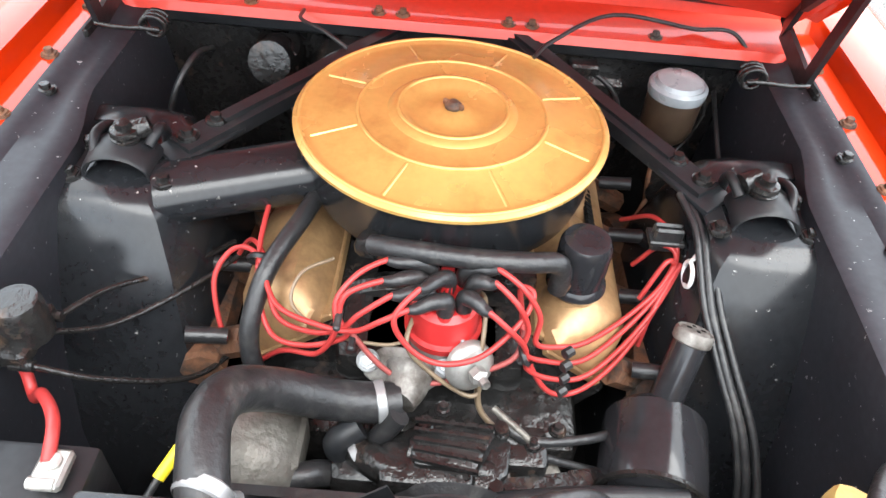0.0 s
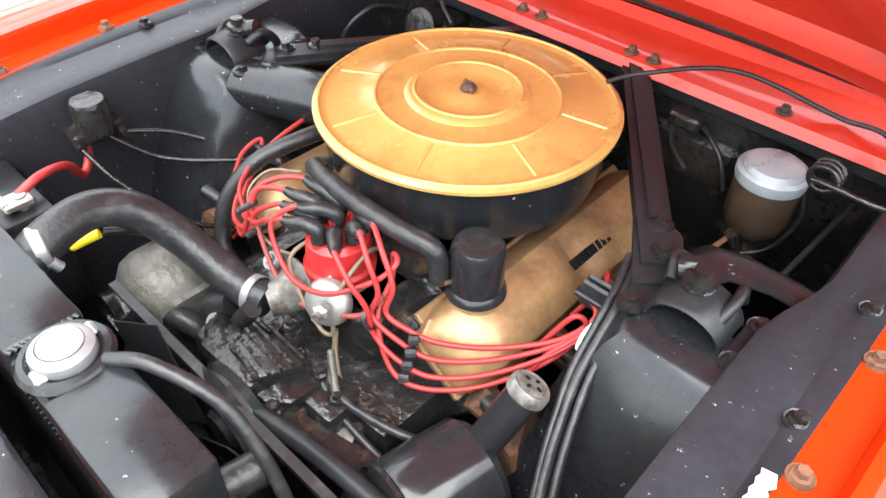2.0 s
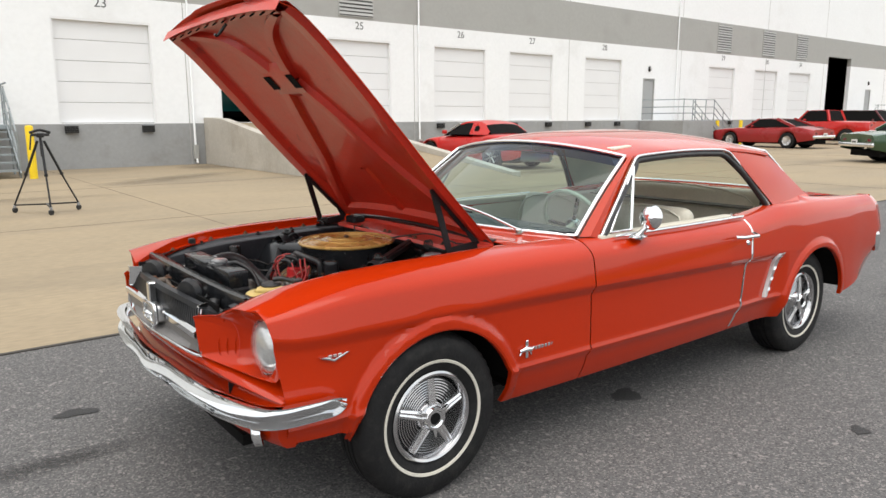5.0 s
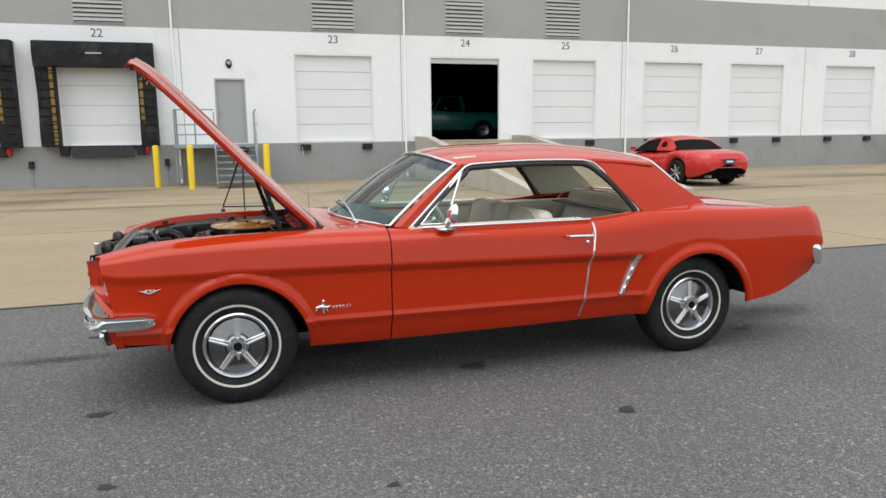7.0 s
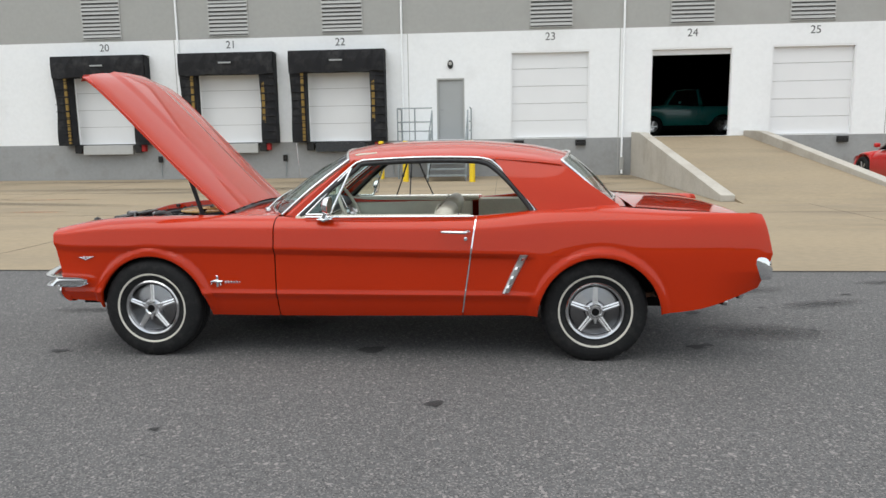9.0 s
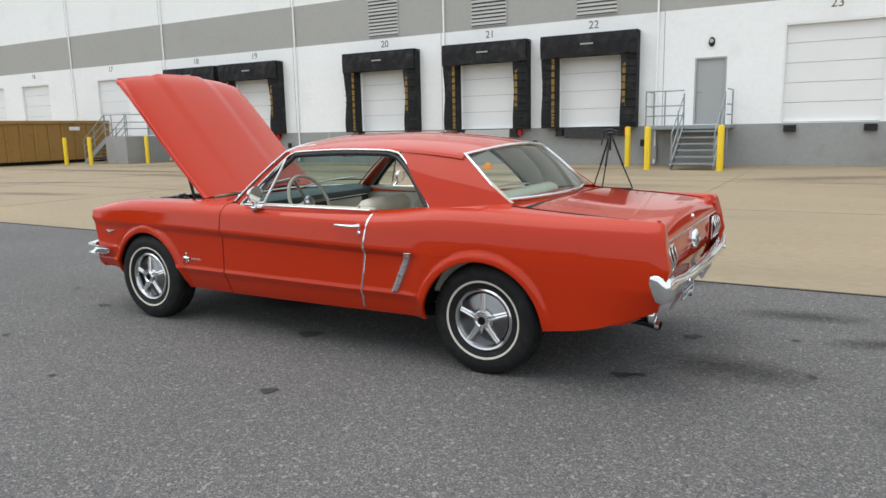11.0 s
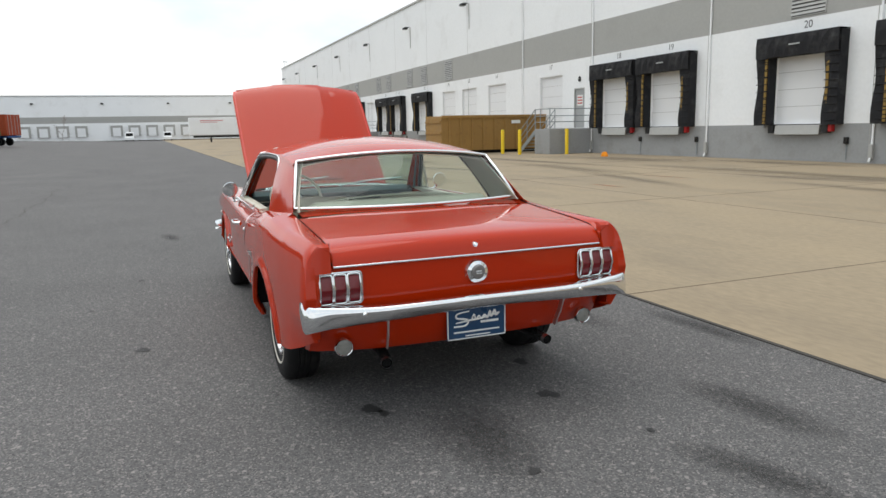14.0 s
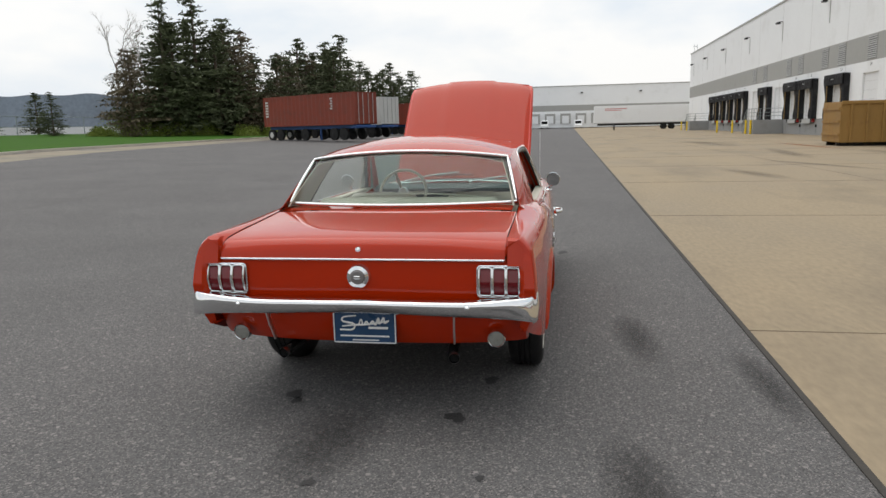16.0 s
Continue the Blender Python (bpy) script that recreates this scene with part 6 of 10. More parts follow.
def add_quarter(side):
    rows = side_panel(2.006, 3.66, lambda z: door_back(z) + 0.006)
    xs = stations(2.006, 3.66)
    out = []
    for row, x in zip(rows, xs):
        k = max(0, (x - 3.3) / 0.36)
        row = [(p[0] + k * k * (0.06 * (1 - 0.7 * (p[2] - 0.66) / 0.2) if p[2] > 0.66 else 0.06 * max(-0.5, 1 - (0.66 - p[2]) / 0.2)), p[1] + 0.06 * k * k * max(0, min(1, (0.56 - p[2]) / 0.16)), p[2]) for p in row]
        zs, yo = z_top(x), -row[-1][1]
        yi = 0.687 if x > 2.75 else 0.70
        zi = deck_z(x, 0.66) if x > 2.75 else zs + 0.006
        for u in (0.15, 0.4, 0.7, 0.95, 1.0):
            row.append((row[-1][0], -(yo + (yi - yo) * u), zs + (zi - zs) * u + 0.006 * math.sin(u * 3.1)))
        row.append((row[-1][0], -yi, row[-1][2] - 0.02))
        out.append(row)
    end = out[-1]
    out.append([(px + 0.010, py + 0.006, pz - (0.004 if pz > 0.8 else 0)) for px, py, pz in end])
    out.append([(px + 0.012, max(py, -0.79) + 0.02 if py < -0.7 else py, pz - (0.012 if pz > 0.8 else 0)) for px, py, pz in end])
    out.append([(min(px, 3.70), max(py, -0.747), min(pz, 0.806)) if pz > 0.46 else (px - 0.03, max(py, -0.742), pz) for px, py, pz in end])
    out.append([(3.668, py, pz) if pz > 0.46 else (px - 0.03, py, pz) for px, py, pz in out[-1]])
    bm = sheet(out, thick=-0.0022)
    q = part("rear_quarter_panel", bm if side < 0 else flipped(bm), M_RED, car)
    lip = arch_lip(ARCHES[1])
    part("wheel_arch_lip", lip if side < 0 else flipped(lip), M_RED, q)
    # louvred bright trim ahead of the rear wheel
    def at(u, v, o):
        z = 0.432 + 0.232 * u
        x = 2.19 + 0.105 * u + v
        return (x, -side_half(x, z) - o, z)
    rim = sheet([[at(u, v, o) for v, o in ((-0.004, 0.001), (0.0, 0.017), (0.012, 0.02), (0.034 + 0.006 * u, 0.012), (0.04 + 0.006 * u, 0.0))] for u in np.linspace(0, 1, 12)], thick=-0.002)
    sc = part("side_scoop_trim", rim if side < 0 else flipped(rim), M_CHROME_DULL, q, "bright side scoop trim with four louvres")
    for k in range(4):
        u = 0.14 + 0.235 * k
        lv = sheet([[at(u + du, v, o) for v, o in ((0.006, 0.019), (0.02, 0.024), (0.034, 0.014))] for du in (0, 0.05, 0.075)], thick=-0.002)
        part("louvre", lv if side < 0 else flipped(lv), M_CHROME, sc)
    return q


def deck_z(x, y):
    c = curve([2.75, 2.9, 3.2, 3.45, 3.58, 3.64, 3.672], [0.952, 0.938, 0.915, 0.898, 0.884, 0.868, 0.838])(x)
    return c - 0.014 * min(1.0, abs(y) / 0.66) ** 2.5


for side in (-1, 1):
    add_fender(side)
    add_door(side)
    add_quarter(side)

# upright faces that close the quarter panels above the tail lamps
for s in (-1, 1):
    face = []
    for z in np.linspace(0.762, 0.872, 9):
        xe = 3.665 + 0.06 * (1 - 3.5 * (z - 0.66))
        yo = side_half(3.65, z) - 0.010
        face.append([(xe - 0.006, s * yo, z), (xe + 0.004, s * (yo - 0.012), z), (xe + 0.003, s * 0.73, z), (xe - 0.004, s * 0.695, z), (xe - 0.03, s * 0.686, z)])
    face.append([(x - 0.02, y, 0.884) for x, y, z in face[-1]])
    part("quarter_end", sheet(face, thick=-0.002 * s), M_RED, car)

# trunk lid, rear deck
ys = np.linspace(-0.683, 0.683, 25)
part("trunk_lid", sheet([[(x, y, deck_z(x, y)) for y in ys] for x in (2.97, 2.98, 3.05, 3.15, 3.25, 3.35, 3.45, 3.52, 3.57, 3.6, 3.62, 3.64, 3.655, 3.665)] + [[(3.675, y, 0.822) for y in ys], [(3.683, y, 0.802) for y in ys], [(3.686, y, 0.788) for y in ys], [(3.682, y, 0.781) for y in ys]], thick=-0.003), M_RED, car)
part("rear_deck_panel", sheet([[(x + 0.04 * (1 - (y / 0.66) ** 2), y, deck_z(2.9, y) + 0.006 - (x - 2.78) * 0.06) for y in np.linspace(-0.655, 0.655, 17)] for x in (2.76, 2.82, 2.88, 2.922)], thick=-0.003), M_RED, car)
part("trunk_lid_trim", merged(tube([(3.688, y, 0.784) for y in (-0.68, -0.3, 0, 0.3, 0.68)], 0.005, 6)), M_CHROME, car, "thin bright strip on the boot edge")


# roof and pillars
def roof_z(x, y):
    zc = curve([1.15, 1.25, 1.45, 1.9, 2.3, 2.5, 2.64], [1.268, 1.293, 1.318, 1.326, 1.300, 1.270, 1.232])(x)
    zr = curve([1.15, 1.3, 1.6, 2.1, 2.4, 2.64], [1.20, 1.222, 1.242, 1.236, 1.214, 1.182])(x)
    return zc - (zc - zr) * (abs(y) / 0.60) ** 2.3


rows = []
for u in np.linspace(0, 1, 22):
    r = []
    for y in np.linspace(-0.60, 0.60, 27):
        xf, xr = 1.165 + 0.085 * (y / 0.6) ** 2, 2.63 - 0.085 * (y / 0.6) ** 2
        x = xf + (xr - xf) * u
        r.append((x, y, roof_z(x, y)))
    # drip rail: rolled down over the side glass
    r = [(r[0][0], -0.625, r[0][2] - 0.022), (r[0][0], -0.617, r[0][2] - 0.008)] + r + [(r[-1][0], 0.617, r[-1][2] - 0.008), (r[-1][0], 0.625, r[-1][2] - 0.022)]
    rows.append(r)
roof = part("roof", sheet(rows, thick=-0.004), M_RED, car)
part("headliner", sheet([[(x, y, roof_z(x, y) - 0.03) for y in np.linspace(-0.58, 0.58, 15)] for x in np.linspace(1.26, 2.56, 14)], thick=-0.004), M_CREAM, car, "parchment headliner")


def add_sail(side):
    rows = []
    for v in np.linspace(0, 1, 14):
        row = []
        for u in np.linspace(0, 1, 12):
            top = Vector((2.135 + 0.405 * u, -0.618 + 0.02 * u, 1.218 - 0.012 * u - 0.006 * u * u))
            low = Vector((2.405 + 0.47 * u, -0.752 + 0.055 * u, 0.905 + 0.035 * u))
            p = top.lerp(low, v)
            p.y -= 0.016 * math.sin(math.pi * v) * math.sin(math.pi * (0.15 + 0.7 * u))
            p.x -= 0.012 * math.sin(math.pi * v)
            row.append(p)
        rows.append(row)
    rows.append([Vector((p.x + 0.01, p.y - 0.035, p.z - 0.022)) for p in rows[-1]])
    rows.append([Vector((p.x + 0.01, p.y - 0.035, p.z - 0.012)) for p in rows[-1]])
    bm = sheet(rows, thick=-0.003)
    part("sail_panel", bm if side < 0 else flipped(bm), M_RED, car)
    inner = sheet([[(p[0] + 0.0, p[1] + 0.04, p[2]) for p in r] for r in rows[:14]], thick=0.003)
    part("inner_sail_trim", inner if side < 0 else flipped(inner), M_CREAM, car)


def ws_low(y):
    k = (y / 0.69) ** 2
    return Vector((0.615 + 0.225 * k, y, 0.902 - 0.018 * k))


def ws_high(y):
    k = (y / 0.615) ** 2
    return Vector((1.165 + 0.085 * k, y, 1.268 - 0.058 * k))


def screen(u, v):
    """The windscreen, u from left to right, v upwards."""
    p = ws_low(0.69 * u).lerp(ws_high(0.615 * u), v)
    n = Vector((-0.55, 0, 0.8))
    return p + n * (0.025 * math.sin(math.pi * v) * (1 - u * u * 0.6))


us = np.linspace(-1, 1, 21)
part("windscreen", sheet([[screen(u, v) for u in us] for v in np.linspace(0, 0.86, 8)]), M_GLASS_TINT, car, "lightly tinted curved windscreen")
part("screen_shade_band", sheet([[screen(u, v) for u in us] for v in np.linspace(0.86, 1.0, 3)]), M_GLASS_BAND, car, "blue shade band at the top of the windscreen")
ring = [screen(u, 0) for u in us] + [screen(1, v) for v in np.linspace(0.08, 0.92, 8)] + [screen(u, 1) for u in us[::-1]] + [screen(-1, v) for v in np.linspace(0.92, 0.08, 8)]
part("windscreen_moulding", tube([p + Vector((-0.006, 0, 0.004)) for p in ring + ring[:1]], 0.0095, 8, 0, caps=False), M_CHROME, car, "bright windscreen moulding")


def rw(u, v):
    low = Vector((2.93 - 0.13 * u * u, 0.675 * u, 0.947 + 0.004 * u * u))
    high = Vector((2.632 - 0.09 * u * u, 0.60 * u, 1.238 - 0.044 * u * u))
    return low.lerp(high, v) + Vector((0.5, 0, 0.75)) * (0.022 * math.sin(math.pi * v) * (1 - 0.6 * u * u))


part("rear_window", sheet([[rw(u, v) for u in us] for v in np.linspace(0, 1, 9)]), M_GLASS, car, "curved rear window glass")
ring = [rw(u, 0) for u in us] + [rw(1, v) for v in np.linspace(0.08, 0.92, 8)] + [rw(u, 1) for u in us[::-1]] + [rw(-1, v) for v in np.linspace(0.92, 0.08, 8)]
part("rear_window_moulding", tube([p + Vector((0.005, 0, 0.004)) for p in ring + ring[:1]], 0.0095, 8, 0, caps=False), M_CHROME, car, "bright rear window moulding")


def add_side_glass(side):
    f = (lambda b: b) if side < 0 else flipped
    # A-pillar between the screen and the door glass
    rows = []
    for v in np.linspace(0, 1, 9):
        a = screen(-1, v) + Vector((0.012, -0.006, 0.0))
        b = Vector((0.93 + 0.375 * v, -0.735 + 0.113 * v, 0.875 + 0.335 * v))
        rows.append([a, a.lerp(b, 0.5) + Vector((-0.004, -0.012, 0.006)), b, b + Vector((0.012, 0.02, -0.006)), a + Vector((0.03, 0.05, -0.02))])
    part("screen_pillar", f(sheet(rows, thick=-0.003)), M_RED, car)
    part("pillar_trim", f(sheet([[r[0] + Vector((0.018, 0.03, -0.008)), r[3] + Vector((0.0, 0.014, -0.006))] for r in rows], thick=0.003)), M_SHELF, car)
    path = [(0.945, -0.742, 0.885), (1.12, -0.692, 1.045), (1.27, -0.645, 1.178), (1.315, -0.63, 1.205), (1.38, -0.626, 1.216), (1.7, -0.626, 1.228), (2.0, -0.626, 1.224), (2.09, -0.626, 1.214), (2.145, -0.632, 1.188), (2.25, -0.672, 1.078), (2.36, -0.722, 0.945), (2.385, -0.735, 0.905)]
    part("side_window_moulding", f(tube(path, 0.0065, 8, 5)), M_CHROME, car, "bright side window moulding")
    seal = [(x + (0.02 if x < 1.3 else 0 if x < 2.05 else -0.018), y + 0.006, z - (0.022 if 1.25 < x < 2.15 else 0.006)) for x, y, z in path]
    part("window_seal", f(tube(seal, 0.0155, 8, 5)), M_RUBBER, car, "black rubber window seal")
    # quarter vent window: bright frame, divider bar and pane
    tri = [(1.0, -0.745, 0.893), (1.145, -0.745, 0.893), (1.268, -0.648, 1.168)]
    vent = part("vent_window", f(sheet([[tri[0], tri[1]], [Vector(tri[0]).lerp(Vector(tri[2]), 0.97), tri[2]]])), M_GLASS, car, "triangular vent window in a bright frame", smooth=False)
    part("vent_frame", f(merged(tube([tri[1], (1.215, -0.69, 1.05), tri[2]], 0.008, 6), tube([tri[0], tri[2]], 0.006, 6, 0), tube([tri[0], tri[1]], 0.006, 6, 0))), M_CHROME, vent)
    part("belt_moulding", f(tube([(1.0, -0.772, 0.880), (1.5, -0.788, 0.882), (2.02, -0.788, 0.882)], 0.007, 6)), M_CHROME, car)


for side in (-1, 1):
    add_sail(side)
    add_side_glass(side)

# cowl between the bonnet and the windscreen
rows = []
for u in np.linspace(0, 1, 9):
    r = []
    for y in np.linspace(-0.66, 0.66, 25):
        xb = ws_low(max(-0.69, min(0.69, y))).x + 0.01
        x = 0.475 + (xb - 0.475) * u
        r.append((x, y, 0.884 + 0.016 * (1 - (y / 0.66) ** 2) * (0.4 + 0.6 * u) - 0.006 * math.exp(-((u - 0.5) / 0.2) ** 2)))
    rows.append(r)
cowl = part("cowl_panel", sheet(rows, thick=-0.003), M_RED, car)
part("cowl_gutter", sheet([[(0.478, y, 0.884), (0.474, y, 0.862), (0.45, y, 0.855), (0.41, y, 0.853), (0.372, y, 0.849), (0.366, y, 0.836)] for y in np.linspace(-0.56, 0.56, 15)], thick=-0.003), M_RED_IN, cowl, "red cowl gutter with chipped edge")
part("bonnet_seal", tube([(0.482, -0.56, 0.884), (0.474, 0, 0.9), (0.482, 0.56, 0.884)], 0.011, 8), M_RUBBER, cowl, "black rubber bonnet seal")

for s in (-1, 1):
    # thin black bead laid on the seam as the gap's shade
    part("lid_gap", tube([(x, 0.6855 * s, deck_z(x, 0.66) + 0.0015) for x in np.linspace(2.86, 3.655, 14)], 0.0024, 6, 1), M_DARK, car)
# tail panel, valance and rear lamps
rows = []
for z in (0.788, 0.782, 0.775, 0.70, 0.62, 0.57, 0.55):
    rows.append([(3.682 - 0.012 * (abs(y) / 0.76) ** 3 - (0.008 if z > 0.778 else 0) - 0.25 * max(0, 0.62 - z), y, z) for y in np.linspace(-0.745, 0.745, 21)])
part("tail_panel", sheet(rows, thick=-0.003), M_RED, car)
rows = []
for z, x in ((0.56, 3.665), (0.50, 3.655), (0.44, 3.63), (0.38, 3.595), (0.352, 3.57), (0.35, 3.55)):
    f = 0.99 if z > 0.52 else 0.98 if z > 0.45 else 0.955
    ends = [(x - 0.13, 0.812 * f, z + 0.012), (x - 0.085, 0.802 * f, z + 0.012)]
    rows.append([(px, -py, pz) for px, py, pz in ends] + [(x - 0.06 * (abs(y) / 0.78) ** 4, y * (0.99 if z > 0.52 else 0.965 if z > 0.45 else 0.935), z + 0.012 * (abs(y) / 0.78) ** 2) for y in np.linspace(-0.775, 0.775, 21)] + ends[::-1])
part("rear_valance", sheet(rows, thick=-0.003), M_RED, car)

# ---- raised bonnet ----
hood_prof = [(0.445, 0.89), (0.36, 0.972), (0.25, 1.08), (0.14, 1.192), (-0.02, 1.362), (-0.15, 1.50), (-0.265, 1.618), (-0.345, 1.695), (-0.40, 1.738), (-0.44, 1.762)]
prof = [Vector((x, 0, z)) for x, z in hood_prof]
line = spline([tuple(p) for p in prof], 4)


def hood_frame(k):
    d = (line[min(k + 1, len(line) - 1)] - line[max(k - 1, 0)]).normalized()
    return line[k], d, Vector((-d.z, 0, d.x))


rows = []
for k in range(len(line)):
    c, d, n = hood_frame(k)
    n = Vector((d.z, 0, -d.x))
    n = n if n.x > 0 else -n  # outer face looks to the rear when raised
    u = k / (len(line) - 1)
    wd = 0.606 + 0.008 * math.sin(u * 3) - 0.03 * max(0, (u - 0.8) / 0.2) ** 2
    r = []
    for j in np.linspace(-1, 1, 33):
        a = abs(j)
        crown = 0.040 * (1 - a ** 2.4) + 0.012 * max(0, min(1, (0.44 - a) / 0.05)) * (0.3 + 0.7 * u) - 0.012 * max(0, (a - 0.9) / 0.1)
        nose = 0.035 * max(0, (u - 0.85) / 0.15) * (1 - a ** 2)
        p = c + n * (crown) + d * nose
        r.append((p.x, wd * j, p.z))
    rows.append(r)
hood = part("bonnet", sheet(rows, thick=-0.0025), M_RED, car, "raised red bonnet")

# ---- car: nose, bumpers, lamps, wheels ----
def both(make, name, mat, parent=None, label=""):
    """The same part on the left and on the right."""
    a = part(name, make(), mat, parent or car, label)
    b = part(name, flipped(make()), mat, parent or car, label)
    return a, b


def loop_rr(yc, zc, hw, hh, r, n=5):
    """A rounded rectangle in y and z."""
    out = []
    for cy, cz, a0 in ((yc + hw - r, zc + hh - r, 0), (yc - hw + r, zc + hh - r, 90), (yc - hw + r, zc - hh + r, 180), (yc + hw - r, zc - hh + r, 270)):
        for k in range(n + 1):
            a = radians(a0 + 90 * k / n)
            out.append((cy + r * math.cos(a), cz + r * math.sin(a)))
    return out


LAMP = Vector((-0.594, -0.668, 0.672))
RIM = [(x + 0.002, y * 0.998, z - 0.002) for x, y, z in FENDER_EDGE if z > 0.60 and -y > 0.53][::2] + [(-0.682, -0.505, 0.762), (-0.704, -0.470, 0.757), (-0.738, -0.431, 0.749), (-0.735, -0.431, 0.735), (-0.731, -0.433, 0.675), (-0.725, -0.435, 0.628), (-0.722, -0.440, 0.613), (-0.704, -0.480, 0.604), (-0.676, -0.550, 0.594), (-0.637, -0.650, 0.582), (-0.612, -0.705, 0.576), (-0.600, -0.745, 0.580)]


def nose_panel():
    """Red panel from the grille's side across to the lamp, with the fender's brow over it."""
    rim = spline(list(RIM) + [RIM[0]], 4)[:-1]
    rows = []
    for u in (0, 0.03, 0.1, 0.22, 0.36, 0.5, 0.64, 0.78, 0.9, 0.97, 1.0, 1.0):
        row = []
        for p in rim:
            d = Vector((p.y - LAMP.y, p.z - LAMP.z))
            d = d.normalized() * 0.0945
            e = u ** 0.45 if p.z > 0.77 or p.y < -0.72 else u ** 0.9
            row.append((p.x + (LAMP.x - 0.006 - p.x) * e + (0.03 if len(rows) == 11 else 0), p.y + (LAMP.y + d.x - p.y) * u, p.z + (LAMP.z + d.y - p.z) * u))
        rows.append(row)
    return sheet(rows, closed=True, thick=-0.002)


nose_pair = both(nose_panel, "headlamp_panel", M_RED, None, "red panel between grille and headlamp")
for ob, s in zip(nose_pair, (-1, 1)):
    for y in (0.487, 0.510, 0.533):
        x = -0.731 + 0.131 * ((y - 0.433) / 0.147) ** 0.9
        part("gill", tube([(x + 0.003, y * s, 0.685), (x - 0.003, y * s, 0.665), (x - 0.0035, y * s, 0.642), (x - 0.003, (y + 0.004) * s, 0.625), (x + 0.004, (y + 0.014) * s, 0.617)], [0.0008, 0.0018, 0.002, 0.0018, 0.0008], 8, 4), M_RED, ob)
    part("panel_seam", tube([(-0.655, 0.522 * s, 0.752), (-0.638, 0.546 * s, 0.715), (-0.634, 0.555 * s, 0.66), (-0.643, 0.546 * s, 0.605)], 0.0009, 5, 4), M_RED_IN, ob)


def headlamp(side):
    y = -LAMP.y * side
    lamp = part("headlamp", lathe([(0.0, 0.030), (0.03, 0.029), (0.06, 0.024), (0.079, 0.012), (0.086, 0.0), (0.085, -0.006)], 32, pose(LAMP.x, y, LAMP.z, 0, -90)), M_LENS, car, "round sealed-beam headlamp with fluted glass")
    part("retaining_ring", lathe([(0.087, -0.004), (0.089, 0.006), (0.093, 0.005), (0.094, -0.004)], 32, pose(LAMP.x, y, LAMP.z, 0, -90)), M_CHROME, lamp)
    return lamp


headlamp(-1), headlamp(1)

M_LOWER = material("dull_grey_panel", (0.20, 0.19, 0.185), 0.45, 0.4, vary=0.15, scale=12)
# grille: bright surround, honeycomb mesh, corral bar
edge = [(-0.735, 0.43, 0.757), (-0.742, 0.437, 0.70), (-0.746, 0.441, 0.63), (-0.747, 0.441, 0.606), (-0.749, 0.434, 0.599), (-0.765, 0.37, 0.600), (-0.782, 0.2, 0.604), (-0.793, 0, 0.606)]
gr = part("grille_surround", tube(edge + [(x, -y, z) for x, y, z in edge[-2::-1]], 0.005, 8, 3), M_CHROME, car, "bright grille surround")
part("grille_sill", sheet([[(-0.79 + 0.06 * (y / 0.45) ** 2, y, 0.602), (-0.745, y, 0.622), (-0.69, y, 0.632)] for y in np.linspace(-0.43, 0.43, 11)], thick=0.003), M_LOWER, gr)
mesh_bits = []


def mesh_at(y, v):
    return (-0.757 + (0.10 + 0.23 * v) * y * y, y, 0.672 + (0.102 - 0.19 * y * y) * v)


for k in range(58):
    y = -0.43 + 0.86 * k / 57
    for sgn in (-1, 1):
        y1 = y + sgn * 0.055
        if abs(y1) < 0.44:
            mesh_bits.append(bar(mesh_at(y, 0), mesh_at(y1, 1), 0.003, 0.010))
for k in range(9):
    mesh_bits.append(bar(mesh_at(-0.435, k / 8), mesh_at(0.435, k / 8), 0.003, 0.008))
part("grille_mesh", merged(*mesh_bits), M_BLACK, gr, "black honeycomb grille mesh", smooth=False)
part("mesh_backing", sheet([[(x + 0.010, y, z - 0.006) for y in np.linspace(-0.43, 0.43, 9) for x, _, z in (mesh_at(y, v),)] for v in (0, 0.5, 1)], thick=0.002), M_DARK, gr)
part("lower_panel", sheet([[(-0.750, y, 0.664), (-0.752, y, 0.645), (-0.748, y, 0.615)] for y in np.linspace(-0.435, 0.435, 9)], thick=0.002), M_LOWER, gr, "dull grey recessed lower grille panel")
# black sheet gives the shade behind the grille
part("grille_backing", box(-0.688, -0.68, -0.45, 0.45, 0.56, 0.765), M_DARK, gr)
part("centre_bar", merged(sheet([[(-0.752, y, 0.655), (-0.766, y, 0.662), (-0.766, y, 0.680), (-0.750, y, 0.688)] for y in np.linspace(-0.43, -0.085, 6)], thick=-0.003), sheet([[(-0.752, y, 0.655), (-0.766, y, 0.662), (-0.766, y, 0.680), (-0.750, y, 0.688)] for y in np.linspace(0.085, 0.43, 6)], thick=-0.003)), M_CHROME, gr, "chrome horizontal grille bar")
corral = part("corral_frame", tube([(-0.784, y, z) for y, z in loop_rr(0, 0.666, 0.070, 0.034, 0.018, 3)] + [(-0.784, 0.070, 0.682)], 0.009, 8, 0, caps=False), M_CHROME, gr, "chrome corral frame")
part("corral_plate", prism([(y, z) for y, z in loop_rr(0, 0.666, 0.070, 0.034, 0.018, 3)], "x", -0.782, -0.745, 0.002), M_CHROME_DULL, corral)
part("badge_figure", moved(merged(tube([(-0.776, -0.055, 0.695), (-0.784, -0.02, 0.70), (-0.784, 0.02, 0.695), (-0.778, 0.05, 0.705)], [0.006, 0.012, 0.011, 0.004], 6), tube([(-0.778, -0.03, 0.69), (-0.778, -0.045, 0.665)], 0.004, 5, 0), tube([(-0.778, 0.02, 0.69), (-0.778, 0.035, 0.665)], 0.004, 5, 0)), pose(-0.014, 0, 0.06) @ Matrix.Diagonal((1, 0.85, 0.87, 1))), M_CHROME, corral)
